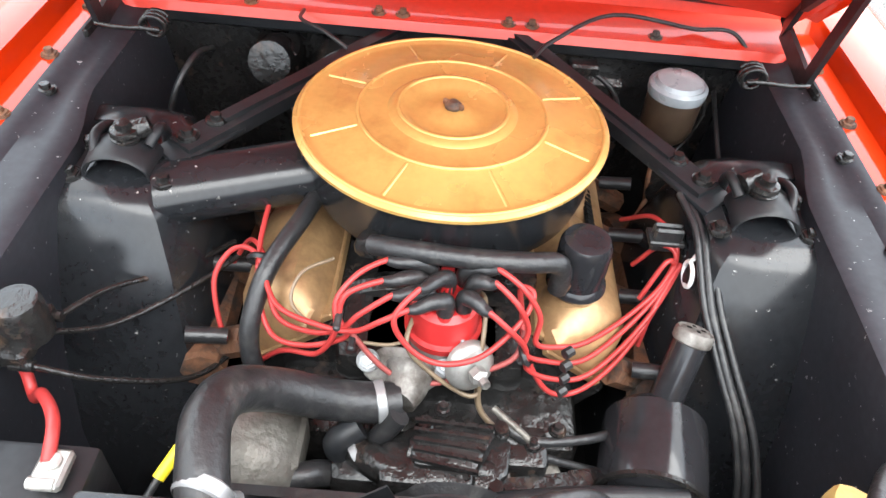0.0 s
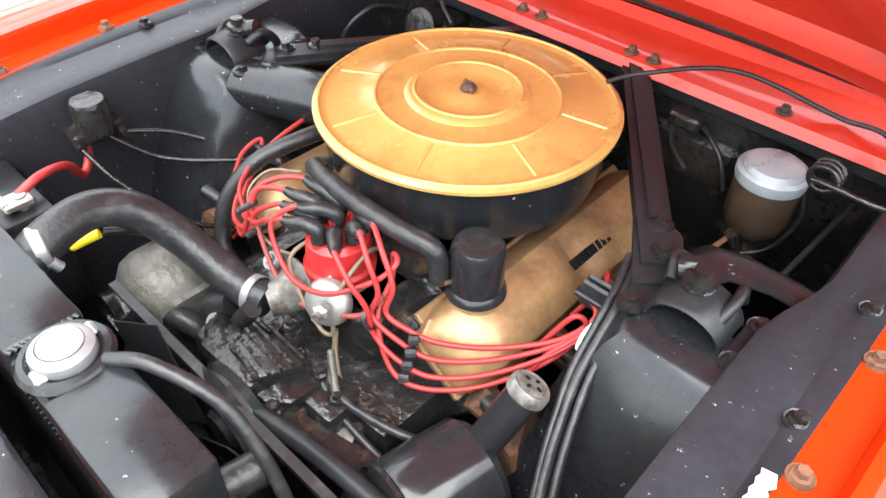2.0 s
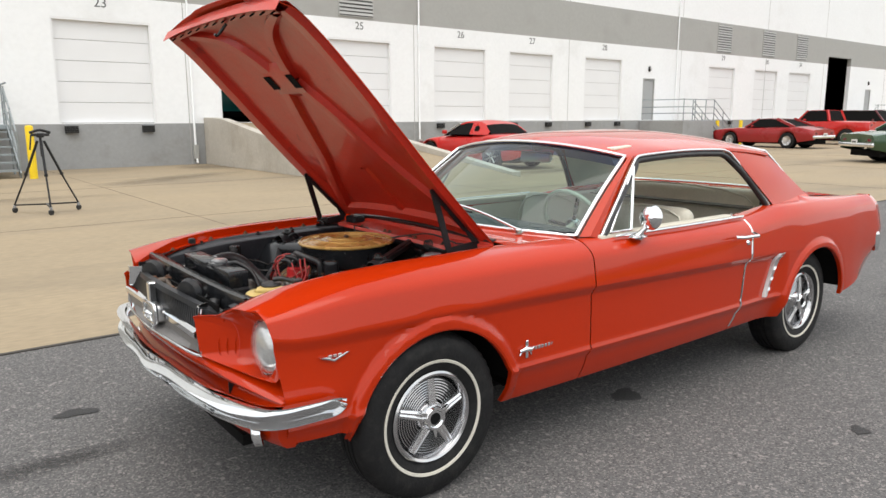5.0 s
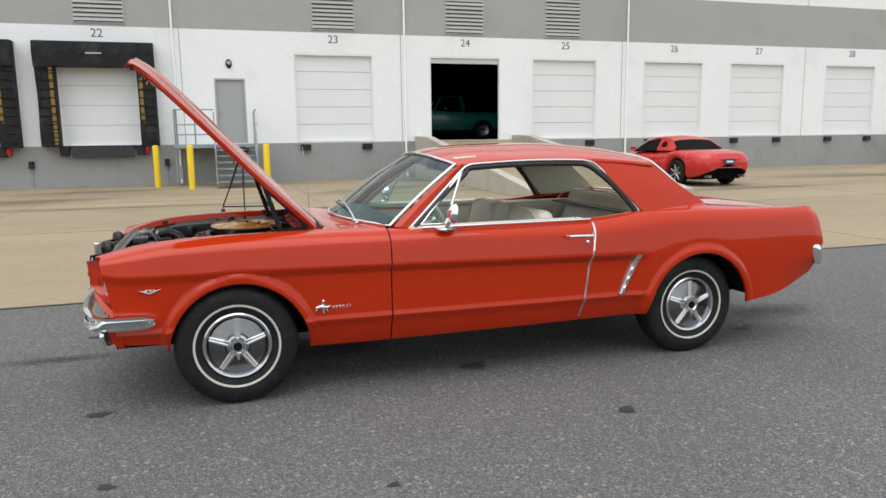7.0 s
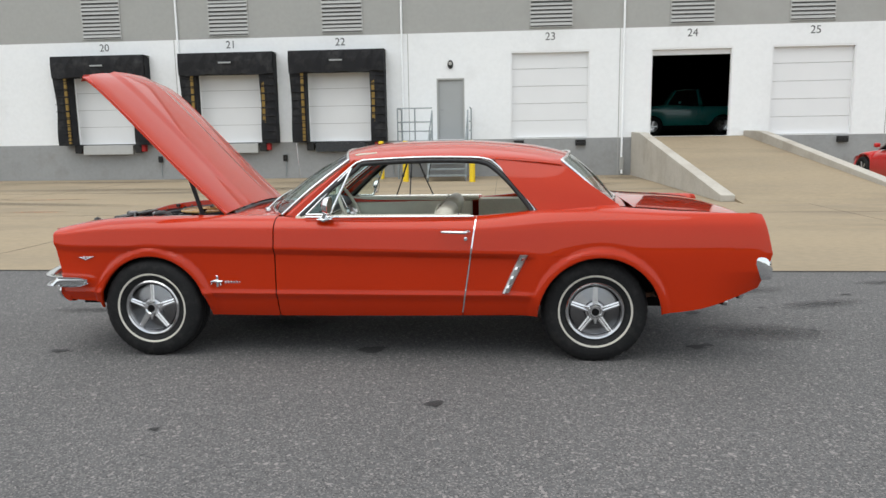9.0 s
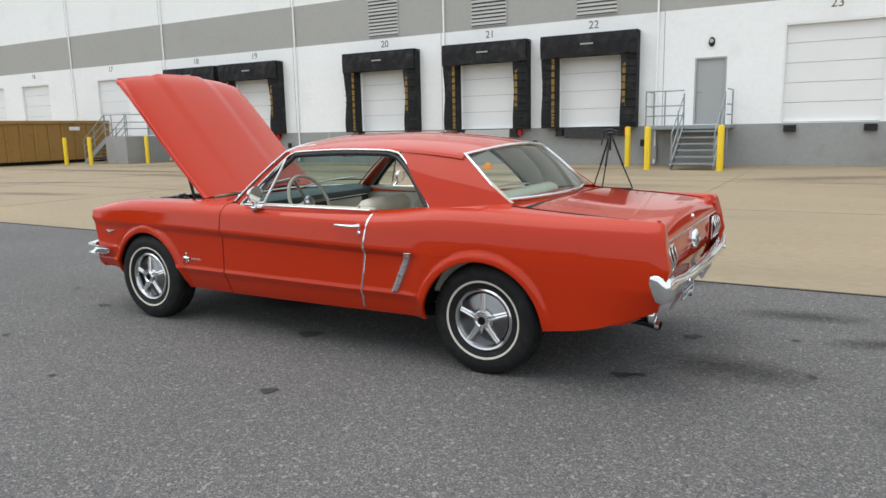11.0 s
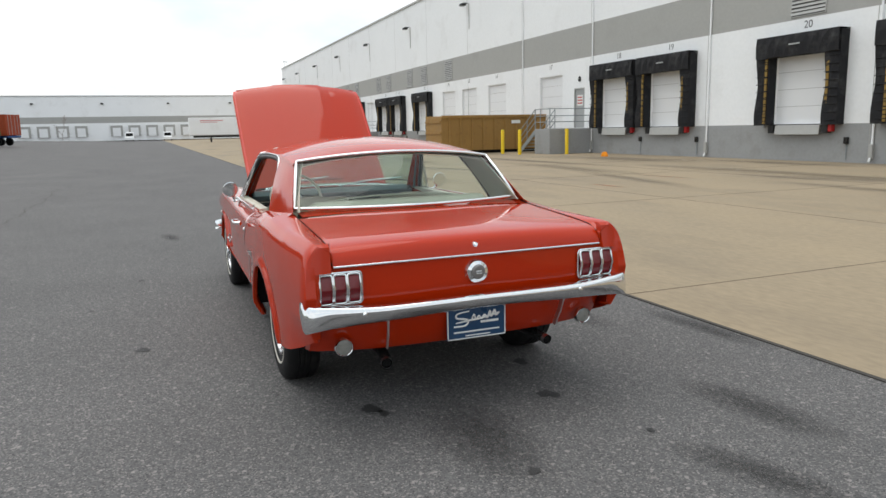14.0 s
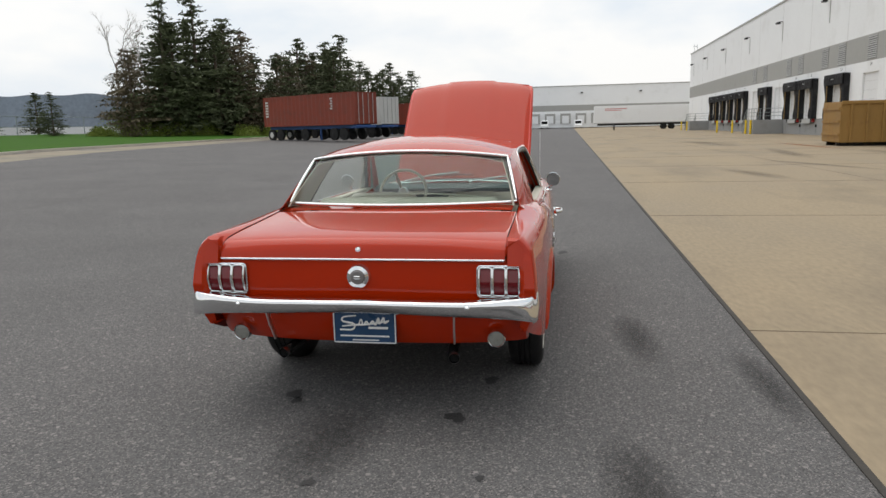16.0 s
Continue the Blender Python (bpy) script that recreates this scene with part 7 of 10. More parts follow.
for sd in (-1, 1):
    part("end_bezel", sheet([[(-0.757 + 0.012 * (z - 0.61) / 0.15, sd * 0.440, z), (-0.744, sd * 0.425, z), (-0.722, sd * 0.402, z), (-0.70, sd * 0.396, z)] for z in (0.612, 0.65, 0.70, 0.75, 0.768)], thick=0.002), M_CHROME, gr, "wide bright end moulding of the grille")
part("upright_bar", box(-0.785, -0.76, -0.012, 0.012, 0.595, 0.635, 0.004), M_CHROME, gr)
part("latch_striker", box(-0.788, -0.76, -0.018, 0.018, 0.70, 0.78, 0.004), M_CHROME, gr)
for ob in (gr, *gr.children_recursive):
    ob.data.transform(Matrix.Translation((0.026, 0, 0.010)) @ Matrix.Diagonal((1, 0.985, 1, 1)))


# red apron between grille and bumper, and the valance under it
def plan(y, front, back, p=3.0):
    return front + (back - front) * (abs(y) / 0.84) ** p


ys = np.linspace(-0.80, 0.80, 31)
part("stone_deflector", sheet([[(plan(y, x0, x1), y * 0.955, z - 0.088 * (max(0, abs(y) - 0.42) / 0.37) ** 1.25 * dz) for y in ys] for x0, x1, z, dz in ((-0.58, -0.48, 0.63, 0.75), (-0.66, -0.50, 0.622, 0.9), (-0.722, -0.545, 0.607, 0.95), (-0.742, -0.560, 0.597, 0.9), (-0.746, -0.566, 0.585, 0.8), (-0.738, -0.562, 0.566, 0.6), (-0.72, -0.553, 0.550, 0.45), (-0.69, -0.54, 0.52, 0.2), (-0.66, -0.52, 0.51, 0))], thick=-0.002), M_RED, car, "red stone deflector under the grille")
part("front_valance", sheet([[(-0.545, -0.768 * w / 0.977, z)] + [(plan(y, x0, x1, 4), y * w * 0.975, z) for y in ys] + [(-0.545, 0.768 * w / 0.977, z)] for x0, x1, z, w in ((-0.64, -0.565, 0.53, 0.977), (-0.66, -0.578, 0.50, 0.977), (-0.685, -0.588, 0.45, 0.975), (-0.685, -0.588, 0.40, 0.972), (-0.672, -0.575, 0.372, 0.966), (-0.65, -0.555, 0.350, 0.955), (-0.60, -0.51, 0.348, 0.94))], thick=-0.002), M_RED, car)
for s in (-1, 1):
    pl = part("parking_lamp", lathe([(0, 0.012), (0.022, 0.011), (0.034, 0.005), (0.039, -0.004)], 20, pose(plan(0.70, -0.685, -0.588, 4) - 0.004, 0.660 * s, 0.392, 0, -98, 24 * s)), M_LENS, car, "round clear parking lamp")
    part("lamp_bezel", lathe([(0.039, 0.0), (0.043, 0.006), (0.046, 0.0), (0.046, -0.02)], 20, pose(plan(0.70, -0.685, -0.588, 4) - 0.004, 0.660 * s, 0.392, 0, -98, 24 * s)), M_CHROME, pl)


def bumper(name, pts, hs, zoff, face, label):
    """A pressed bumper blade: pts its plan line, hs its half heights, face the way it bulges along x."""
    line = spline([(x, y, z) for x, y, z in pts], 12)
    hh = [h for h in hs]
    rows = []
    m = len(line) - 1
    for k, c in enumerate(line):
        d = line[min(k + 1, m)] - line[max(k - 1, 0)]
        n = Vector((d.y, -d.x, 0)).normalized() * face
        u = k / m * (len(hh) - 1)
        i = min(int(u), len(hh) - 2)
        h = hh[i] + (hh[i + 1] - hh[i]) * (u - i)
        d0 = min((c - line[0]).length, (c - line[-1]).length)
        q = math.sqrt(max(0.02, 1 - (1 - min(1, d0 / (0.045 if face * c.x < 0 else 0.008))) ** 2))
        h *= q
        slant = 0.0
        sec = ((-0.035, 1.0), (-0.016, 1.03), (-0.004, 0.98), (0.006, 0.82), (0.013, 0.52), (0.017, 0.2), (0.015, -0.05), (0.007, -0.4), (-0.006, -0.72), (-0.02, -0.93), (-0.036, -1.0))
        if face * c.x > 0:
            e = max(0, min(1, (abs(c.y) - 0.60) / 0.2))
            flat = ((-0.02, 1.0), (-0.006, 1.0), (0.002, 0.97), (0.007, 0.86), (0.010, 0.62), (0.012, 0.3), (0.011, -0.05), (0.009, -0.45), (0.006, -0.8), (0.0, -0.97), (-0.016, -1.0))
            mid = ((-0.035, 1.0), (-0.016, 1.03), (-0.004, 1.0), (0.007, 0.9), (0.014, 0.72), (0.017, 0.5), (0.015, 0.2), (0.009, -0.25), (-0.003, -0.65), (-0.018, -0.92), (-0.036, -1.0))
            sec = [(p[0] + (f[0] - p[0]) * e, p[1] + (f[1] - p[1]) * e) for p, f in zip(mid, flat)]
            slant = 0.028 * max(0, 1 - d0 / 0.16)
        sec = [((o + 0.03) * (0.6 + 0.4 * q) - 0.03, v) for o, v in sec]
        rows.append([c + n * o + Vector((slant * (0.8 - v) * 0.9, 0, h * v)) for o, v in sec])
    ob = part(name, sheet(rows, thick=-0.003), M_CHROME, car, label)
    return ob


fbp = [(-0.408, -0.792, 0.487), (-0.42, -0.799, 0.4873), (-0.45, -0.804, 0.488), (-0.52, -0.804, 0.489), (-0.60, -0.796, 0.490), (-0.648, -0.768, 0.492), (-0.680, -0.70, 0.494), (-0.712, -0.58, 0.497), (-0.734, -0.40, 0.500), (-0.748, -0.2, 0.502), (-0.762, 0, 0.503)]
fbp += [(x, -y, z) for x, y, z in fbp[-2::-1]]
fb_ob = bumper("front_bumper", fbp, [0.029, 0.029, 0.030, 0.031, 0.032, 0.034, 0.037, 0.040, 0.042, 0.043, 0.043, 0.043, 0.043, 0.041, 0.038, 0.035, 0.033, 0.032, 0.031, 0.030, 0.029], 0, 1, "chrome front bumper with wrapped ends")
for y in (-0.42, 0.42, -0.02):
    part("bumper_bolt", lathe([(0, 0.008), (0.008, 0.007), (0.012, 0.002), (0.012, 0)], 12, pose((-0.777 if abs(y) < 0.1 else -0.748), y, 0.524, 0, -80)), M_CHROME, fb_ob)
rbp = [(3.622, -0.814, 0.578), (3.665, -0.823, 0.577), (3.704, -0.814, 0.574), (3.734, -0.752, 0.572), (3.757, -0.5, 0.567), (3.767, -0.2, 0.573), (3.770, 0, 0.576)]
rbp += [(x, -y, z) for x, y, z in rbp[-2::-1]]
rb_ob = bumper("rear_bumper", rbp, [0.069, 0.069, 0.064, 0.052, 0.040, 0.035, 0.034, 0.035, 0.040, 0.052, 0.064, 0.069, 0.069], 0, 1, "chrome rear bumper with wrapped ends")
for y in (-0.57, 0.52):
    part("bumper_bolt", lathe([(0, 0.008), (0.008, 0.007), (0.012, 0.002), (0.012, 0)], 12, pose(3.772, y, 0.580, 0, 85)), M_CHROME, rb_ob)
for s in (-1, 1):
    part("bumper_guard", merged(bar((3.722, 0.452 * s, 0.545), (3.692, 0.446 * s, 0.455), 0.008, 0.022), bar((3.692, 0.446 * s, 0.46), (3.655, 0.442 * s, 0.385), 0.008, 0.02)), M_CHROME_DULL, rb_ob)
    ex = part("exhaust_tip", tube([(3.25, 0.40 * s, 0.30), (3.48, 0.41 * s, 0.305), (3.605, 0.43 * s, 0.292)], 0.025, 12, 4, caps=False), M_BLACK_DIRTY, car, "dark steel exhaust tailpipe")
    part("pipe_bore", tube([(3.5, 0.413 * s, 0.303), (3.602, 0.4295 * s, 0.2923)], 0.021, 12, 0), M_DARK, ex)
    part("tip_rim", tube([(3.585, 0.427 * s, 0.294), (3.609, 0.4305 * s, 0.2915)], 0.0262, 14, 0, caps=False), M_CHROME_DULL, ex, "polished end of the tailpipe")
    rl = part("reversing_lamp", lathe([(0, 0.006), (0.02, 0.005), (0.03, 0.003), (0.036, 0)], 20, pose(3.624, 0.634 * s, 0.40, 0, 96)), M_LENS_PALE, car, "round clear reversing lamp")
    part("lamp_bezel", lathe([(0.036, -0.015), (0.037, 0.002), (0.040, 0.005), (0.043, 0.0), (0.043, -0.02)], 20, pose(3.624, 0.634 * s, 0.40, 0, 96)), M_CHROME, rl)
    # three-section tail lamp
    yc = 0.657 * s
    tl = part("tail_lamp", box(3.662, 3.686, yc - 0.095, yc + 0.095, 0.621, 0.753, 0.012, 2), M_LENS_RED, car, "red tail lamp split in three by chrome bezels")
    for j in (-1, 0, 1):
        c = yc + j * 0.062
        rim = loop_rr(c, 0.687, 0.0285, 0.065, 0.012, 2)
        bez = tube([(3.690 + 0.020 * (1 - abs(z - 0.687) / 0.065), y, z) for y, z in rim[:6] + [(c - 0.0285, 0.687)] + rim[6:] + [(c + 0.0285, 0.687), rim[0]]], 0.0055, 6, 0, caps=False)
        part("lamp_bezel", bez, M_CHROME, tl)
        part("lens_rib", prism([(3.684, 0.630), (3.692, 0.632), (3.705, 0.687), (3.692, 0.742), (3.684, 0.744)], "y", c - 0.024, c + 0.024, 0.003), M_LENS_RED, tl)
    part("lamp_frame", tube([(3.687, y, z) for y, z in loop_rr(yc, 0.687, 0.0985, 0.071, 0.016, 3)] + [(3.687, yc + 0.0985, 0.687 + 0.055)], 0.0062, 8, 0, caps=False), M_CHROME, tl)

# fuel cap emblem and boot lock
fc = part("fuel_cap", lathe([(0, 0.03), (0.022, 0.029), (0.03, 0.024), (0.036, 0.026), (0.052, 0.02), (0.06, 0.004), (0.06, -0.01)], 30, pose(3.68, 0, 0.703, 0, 90)), M_CHROME, car, "round chrome fuel cap with a dark badge centre")
part("cap_disc", lathe([(0, 0.033), (0.028, 0.032), (0.034, 0.027)], 24, pose(3.68, 0, 0.703, 0, 90)), M_LOWER, fc)
part("cap_figure", box(3.7125, 3.716, -0.016, 0.016, 0.696, 0.712, 0.003), M_CHROME, fc)
part("boot_lock", lathe([(0, 0.010), (0.006, 0.010), (0.009, 0.007), (0.012, 0.008), (0.015, 0.0)], 18, pose(3.671, 0, 0.829, 0, 75)), M_CHROME, car, "round boot lock")

# show plate: navy panel with pale shapes for its unreadable mark
pl = part("show_plate", box(3.655, 3.66, -0.145, 0.165, 0.372, 0.527, 0.002), M_PLATE_BLUE, car, "navy blue show plate with white script marks")
part("plate_border", merged(*[box(3.66, 3.6625, *b) for b in ((-0.143, 0.163, 0.374, 0.379), (-0.143, 0.163, 0.520, 0.525), (-0.143, -0.138, 0.374, 0.525), (0.158, 0.163, 0.374, 0.525))]), M_PLASTIC_W, pl)
marks = [tube([(3.663, y, z) for y, z in pts], [0.003, 0.005, 0.004], 6, 5) for pts in (((-0.03, 0.508), (-0.09, 0.50), (-0.095, 0.48), (-0.04, 0.466), (-0.05, 0.44), (-0.11, 0.438)), ((-0.10, 0.455), (-0.04, 0.462), (0.03, 0.467), (0.13, 0.485)), ((-0.02, 0.46), (-0.005, 0.49), (0.005, 0.462), (0.02, 0.48), (0.035, 0.465), (0.05, 0.482), (0.065, 0.466), (0.08, 0.497), (0.085, 0.47), (0.105, 0.5), (0.11, 0.474), (0.13, 0.487)))]
part("script_mark", merged(*marks), M_PLASTIC_W, pl)
part("small_mark", merged(box(3.66, 3.6628, 0.03, 0.125, 0.444, 0.455), box(3.66, 3.6628, -0.11, 0.13, 0.405, 0.412), box(3.66, 3.6628, -0.05, 0.08, 0.386, 0.391)), M_PLASTIC_W, pl)


# fender badges
def side_badge(side):
    f = (lambda b: b) if side < 0 else flipped
    y = -side_half(-0.405, 0.632)
    v = part("engine_badge", f(merged(prism([(-0.462, 0.638), (-0.410, 0.618), (-0.350, 0.642), (-0.366, 0.642), (-0.410, 0.6255), (-0.440, 0.6385)], "y", y - 0.008, y + 0.002, 0.0015))), M_CHROME, car, "chrome V badge on the fender")
    for x in (-0.424, -0.406, -0.388):
        part("badge_bar", f(box(x - 0.0065, x + 0.0065, y - 0.006, y + 0.001, 0.6315, 0.641, 0.0015)), M_CHROME_DULL, v)
    y = -side_half(0.44, 0.49)
    h = part("horse_badge", f(merged(tube([(0.40, y - 0.006, 0.487), (0.43, y - 0.009, 0.492), (0.455, y - 0.009, 0.488), (0.475, y - 0.006, 0.494)], [0.006, 0.012, 0.011, 0.004], 8), box(0.432, 0.447, y - 0.008, y, 0.452, 0.526, 0.003), tube([(0.41, y - 0.005, 0.487), (0.40, y - 0.005, 0.47)], 0.004, 6, 0), tube([(0.455, y - 0.005, 0.484), (0.462, y - 0.005, 0.465)], 0.004, 6, 0))), M_CHROME, car, "chrome running figure badge on an upright bar")
    part("badge_strip", f(merged(*[box(0.485 + k * 0.0185, 0.498 + k * 0.0185, y - 0.004, y + 0.001, 0.478, 0.492, 0.001) for k in range(7)])), M_CHROME_DULL, h)


side_badge(-1), side_badge(1)


# door mirror, wipers
def mirror(side):
    f = (lambda b: moved(b, pose(-0.065, 0, -0.008))) if side < 0 else (lambda b: flipped(moved(b, pose(-0.065, 0, -0.008))))
    st = part("door_mirror", f(merged(tube([(1.185, -0.80, 0.876), (1.195, -0.815, 0.90), (1.215, -0.835, 0.935), (1.222, -0.838, 0.96)], [0.022, 0.012, 0.010, 0.012], 8), lathe([(0.03, 0), (0.034, 0.006), (0.026, 0.012), (0.012, 0.016)], 16, pose(1.19, -0.80, 0.872, 0, 0, 0) @ Matrix.Diagonal((1.6, 0.9, 1, 1))))), M_CHROME, car, "round chrome door mirror")
    part("mirror_shell", f(lathe([(0.0, -0.04), (0.025, -0.037), (0.046, -0.022), (0.054, 0.0), (0.056, 0.008), (0.052, 0.01)], 24, pose(1.225, -0.838, 0.964, 0, 97, -4))), M_CHROME, st)
    part("mirror_glass", f(lathe([(0.0, 0.008), (0.052, 0.0085)], 24, pose(1.225, -0.838, 0.964, 0, 97, -4))), M_MIRROR, st)


mirror(-1), mirror(1)
for y0, y1 in ((-0.50, 0.02), (0.12, 0.60)):
    a, b = Vector((0.68, y0, 0.907)), screen(y1 / 0.66, 0.16) + Vector((-0.012, 0, 0.018))
    w = part("wiper", tube([a, a.lerp(b, 0.5) + Vector((0, 0, 0.012)), b], 0.006, 6), M_CHROME, car, "bright windscreen wiper")
    part("wiper_hub", lathe([(0.018, 0), (0.017, 0.014), (0.009, 0.02), (0, 0.021)], 12, pose(a.x, a.y, a.z - 0.012)), M_CHROME, w)
    c0, c1 = screen((y1 - 0.2) / 0.66, 0.1), screen((y1 + 0.12) / 0.66, 0.12)
    part("wiper_blade", tube([c0 + Vector((-0.012, 0, 0.012)), c0.lerp(c1, 0.5) + Vector((-0.016, 0, 0.016)), c1 + Vector((-0.012, 0, 0.012))], 0.005, 6), M_RUBBER, w)
part("aerial", merged(tube([(0.56, 0.71, 0.875), (0.56, 0.712, 0.95)], 0.006, 6, 0), tube([(0.56, 0.712, 0.95), (0.53, 0.714, 1.32)], 0.0016, 5, 0)), M_CHROME, car, "thin radio aerial")


# wheels
M_COVER = material("ribbed_cover_metal", (0.56, 0.56, 0.57), 0.16, 1.0, vary=0.1)
M_DISH = material("dark_cover_recess", (0.05, 0.05, 0.052), 0.4, 0.6, vary=0.2)
M_SPOKE = material("satin_bright_spoke", (0.80, 0.80, 0.81), 0.2, 0.95, vary=0.06)


def wheel(x, side):
    rear = x > 1
    m = pose(x, (-0.702 if rear else -0.690) if side < 0 else 0.726, 0.309 if rear else 0.312, 90 if side < 0 else -90)
    face = m @ Matrix.Diagonal((0.94, 0.94, 1, 1))
    w = part("wheel", lathe([(0.05, -0.05), (0.17, -0.06), (0.185, -0.08), (0.19, -0.07), (0.178, -0.03), (0.178, 0.05), (0.19, 0.07)], 40, m), M_BLACK_DIRTY, car, "wheel with a thin white-band tyre and spoked cover")
    rows, n = [], 96
    prof = [(0.18, -0.07), (0.20, -0.082), (0.235, -0.093), (0.268, -0.095), (0.292, -0.088), (0.306, -0.076), (0.312, -0.066), (0.315, -0.05), (0.315, -0.034), (0.308, -0.032), (0.308, -0.024), (0.316, -0.022), (0.316, -0.006), (0.309, -0.004), (0.309, 0.004), (0.316, 0.006), (0.316, 0.022), (0.308, 0.024), (0.308, 0.032), (0.315, 0.034), (0.315, 0.05), (0.312, 0.066), (0.306, 0.076), (0.292, 0.088), (0.268, 0.095), (0.262, 0.0965), (0.244, 0.0945), (0.235, 0.093), (0.20, 0.086), (0.185, 0.074)]
    for r, h in prof:
        r *= 0.94 if r < 0.25 else 0.985 if r < 0.28 else 1
        rows.append([((r - (0.004 if k % 2 and 0.30 < r < 0.3155 and abs(h) > 0.045 else 0)) * math.cos(2 * math.pi * k / n), (r - (0.004 if k % 2 and 0.30 < r < 0.3155 and abs(h) > 0.045 else 0)) * math.sin(2 * math.pi * k / n), h) for k in range(n)])
    part("tyre", moved(sheet(rows, closed=True), m), M_TYRE, w)
    part("white_band", lathe([(0.222, 0.0905), (0.2235, 0.0937), (0.2335, 0.0957), (0.235, 0.0932)], 64, face), M_WHITEWALL, w, "thin white sidewall band")
    ridges = [(0.188, 0.068), (0.186, 0.082), (0.178, 0.088), (0.168, 0.084), (0.160, 0.070), (0.158, 0.062)]
    r = 0.152
    while r > 0.075:
        ridges += [(r, 0.050), (r - 0.002, 0.0665), (r - 0.0052, 0.068), (r - 0.0068, 0.050)]
        r -= 0.0105
    ridges += [(0.066, 0.064), (0.060, 0.074), (0.05, 0.078), (0.0, 0.078)]
    cv = part("wheel_cover", lathe(ridges, 64, face), M_COVER, w, "ribbed bright wheel cover")
    part("cover_dish", lathe([(0.158, 0.0525), (0.07, 0.0525)], 48, face), M_DISH, w, "dark recess between the cover's rings")
    for k in range(5):
        a = 2 * math.pi * k / 5 + 0.31
        rows = []
        for u in np.linspace(0.045, 0.157, 6):
            wd = 0.0185 - 0.03 * (u - 0.045)
            rows.append([(u, v * wd, hh - 0.10 * (u - 0.045)) for v, hh in ((-1.1, 0.070), (-1.0, 0.083), (-0.45, 0.087), (0, 0.084), (0.45, 0.087), (1.0, 0.083), (1.1, 0.070))])
        part("spoke", moved(sheet(rows, thick=-0.002), face @ pose(0, 0, 0, 0, 0, math.degrees(a))), M_SPOKE, w)
    hub = lathe([(0.046, 0.072), (0.050, 0.094), (0.045, 0.103), (0.036, 0.104), (0.031, 0.098), (0.0, 0.098)], 24)
    ears = [moved(prism([(0.04, -0.010), (0.075, -0.006), (0.08, 0.0), (0.075, 0.006), (0.04, 0.010)], "z", 0.088, 0.100, 0.002), pose(0, 0, 0, 0, 0, 30 + 120 * k)) for k in range(3)]
    part("spinner", moved(merged(hub, *ears), face), M_CHROME, w)
    part("hub_disc", lathe([(0.0, 0.1), (0.024, 0.099)], 20, face), M_DARK, w)
    # wheel housing, its inner shade painted as near-black
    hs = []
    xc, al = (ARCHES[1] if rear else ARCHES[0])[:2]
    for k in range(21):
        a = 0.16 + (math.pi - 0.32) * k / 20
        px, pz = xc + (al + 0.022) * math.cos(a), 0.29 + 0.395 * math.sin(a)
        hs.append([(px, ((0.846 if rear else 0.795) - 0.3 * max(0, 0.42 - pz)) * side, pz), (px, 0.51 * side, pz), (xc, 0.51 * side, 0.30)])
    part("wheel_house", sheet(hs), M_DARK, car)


for x in (-0.006, 2.739):
    for s in (-1, 1):
        wheel(x, s)
# underbody, near-black so that its shade is in the colour
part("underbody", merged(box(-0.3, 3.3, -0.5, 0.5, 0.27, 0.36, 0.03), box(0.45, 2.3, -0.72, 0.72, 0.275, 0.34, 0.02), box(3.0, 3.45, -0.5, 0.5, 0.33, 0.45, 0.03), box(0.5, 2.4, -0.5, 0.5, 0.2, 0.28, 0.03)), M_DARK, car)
for s in (-1, 1):
    part("rear_axle_spring", merged(bar((2.2, 0.5 * s, 0.32), (3.2, 0.5 * s, 0.36), 0.06, 0.03)), M_RUST, car)
part("rear_axle", tube([(2.743, -0.6, 0.31), (2.743, 0.6, 0.31)], 0.045, 10, 0), M_BLACK_DIRTY, car)

# ---- bonnet underside: pressed frame, hinges ----
def hood_at(u, y, off):
    """A place under the raised bonnet: u from hinge to lip, off metres below its skin."""
    k = u * (len(line) - 1)
    i = min(int(k), len(line) - 2)
    c = line[i].lerp(line[i + 1], k - i)
    d = (line[min(i + 2, len(line) - 1)] - line[max(i - 1, 0)]).normalized()
    n = Vector((d.z, 0, -d.x))
    n = n if n.x > 0 else -n
    a = abs(y) / 0.606
    return Vector((0, y, 0)) + Vector((c.x, 0, c.z)) + n * (0.040 * (1 - a ** 2.4) - off)


def rib(path, w, h):
    """A pressed rib along (u, y) points on the bonnet's inside."""
    pts = [Vector((u, y, 0)) for u, y in path]
    ln = spline([tuple(p) for p in pts], 6) if len(pts) > 2 else [pts[0].lerp(pts[1], t) for t in np.linspace(0, 1, 8)]
    rows = []
    for k, p in enumerate(ln):
        d = ln[min(k + 1, len(ln) - 1)] - ln[max(k - 1, 0)]
        d = Vector((d.x * 1.2, d.y, 0)).normalized()
        s = Vector((-d.y / 1.2, d.x, 0))
        rows.append([hood_at(min(1, max(0, p.x + s.x * w * v)), p.y + s.y * w * v, o) for v, o in ((-1, 0.004), (-0.85, h * 0.5), (-0.6, h), (0, h * 1.05), (0.6, h), (0.85, h * 0.5), (1, 0.004))])
    return sheet(rows)


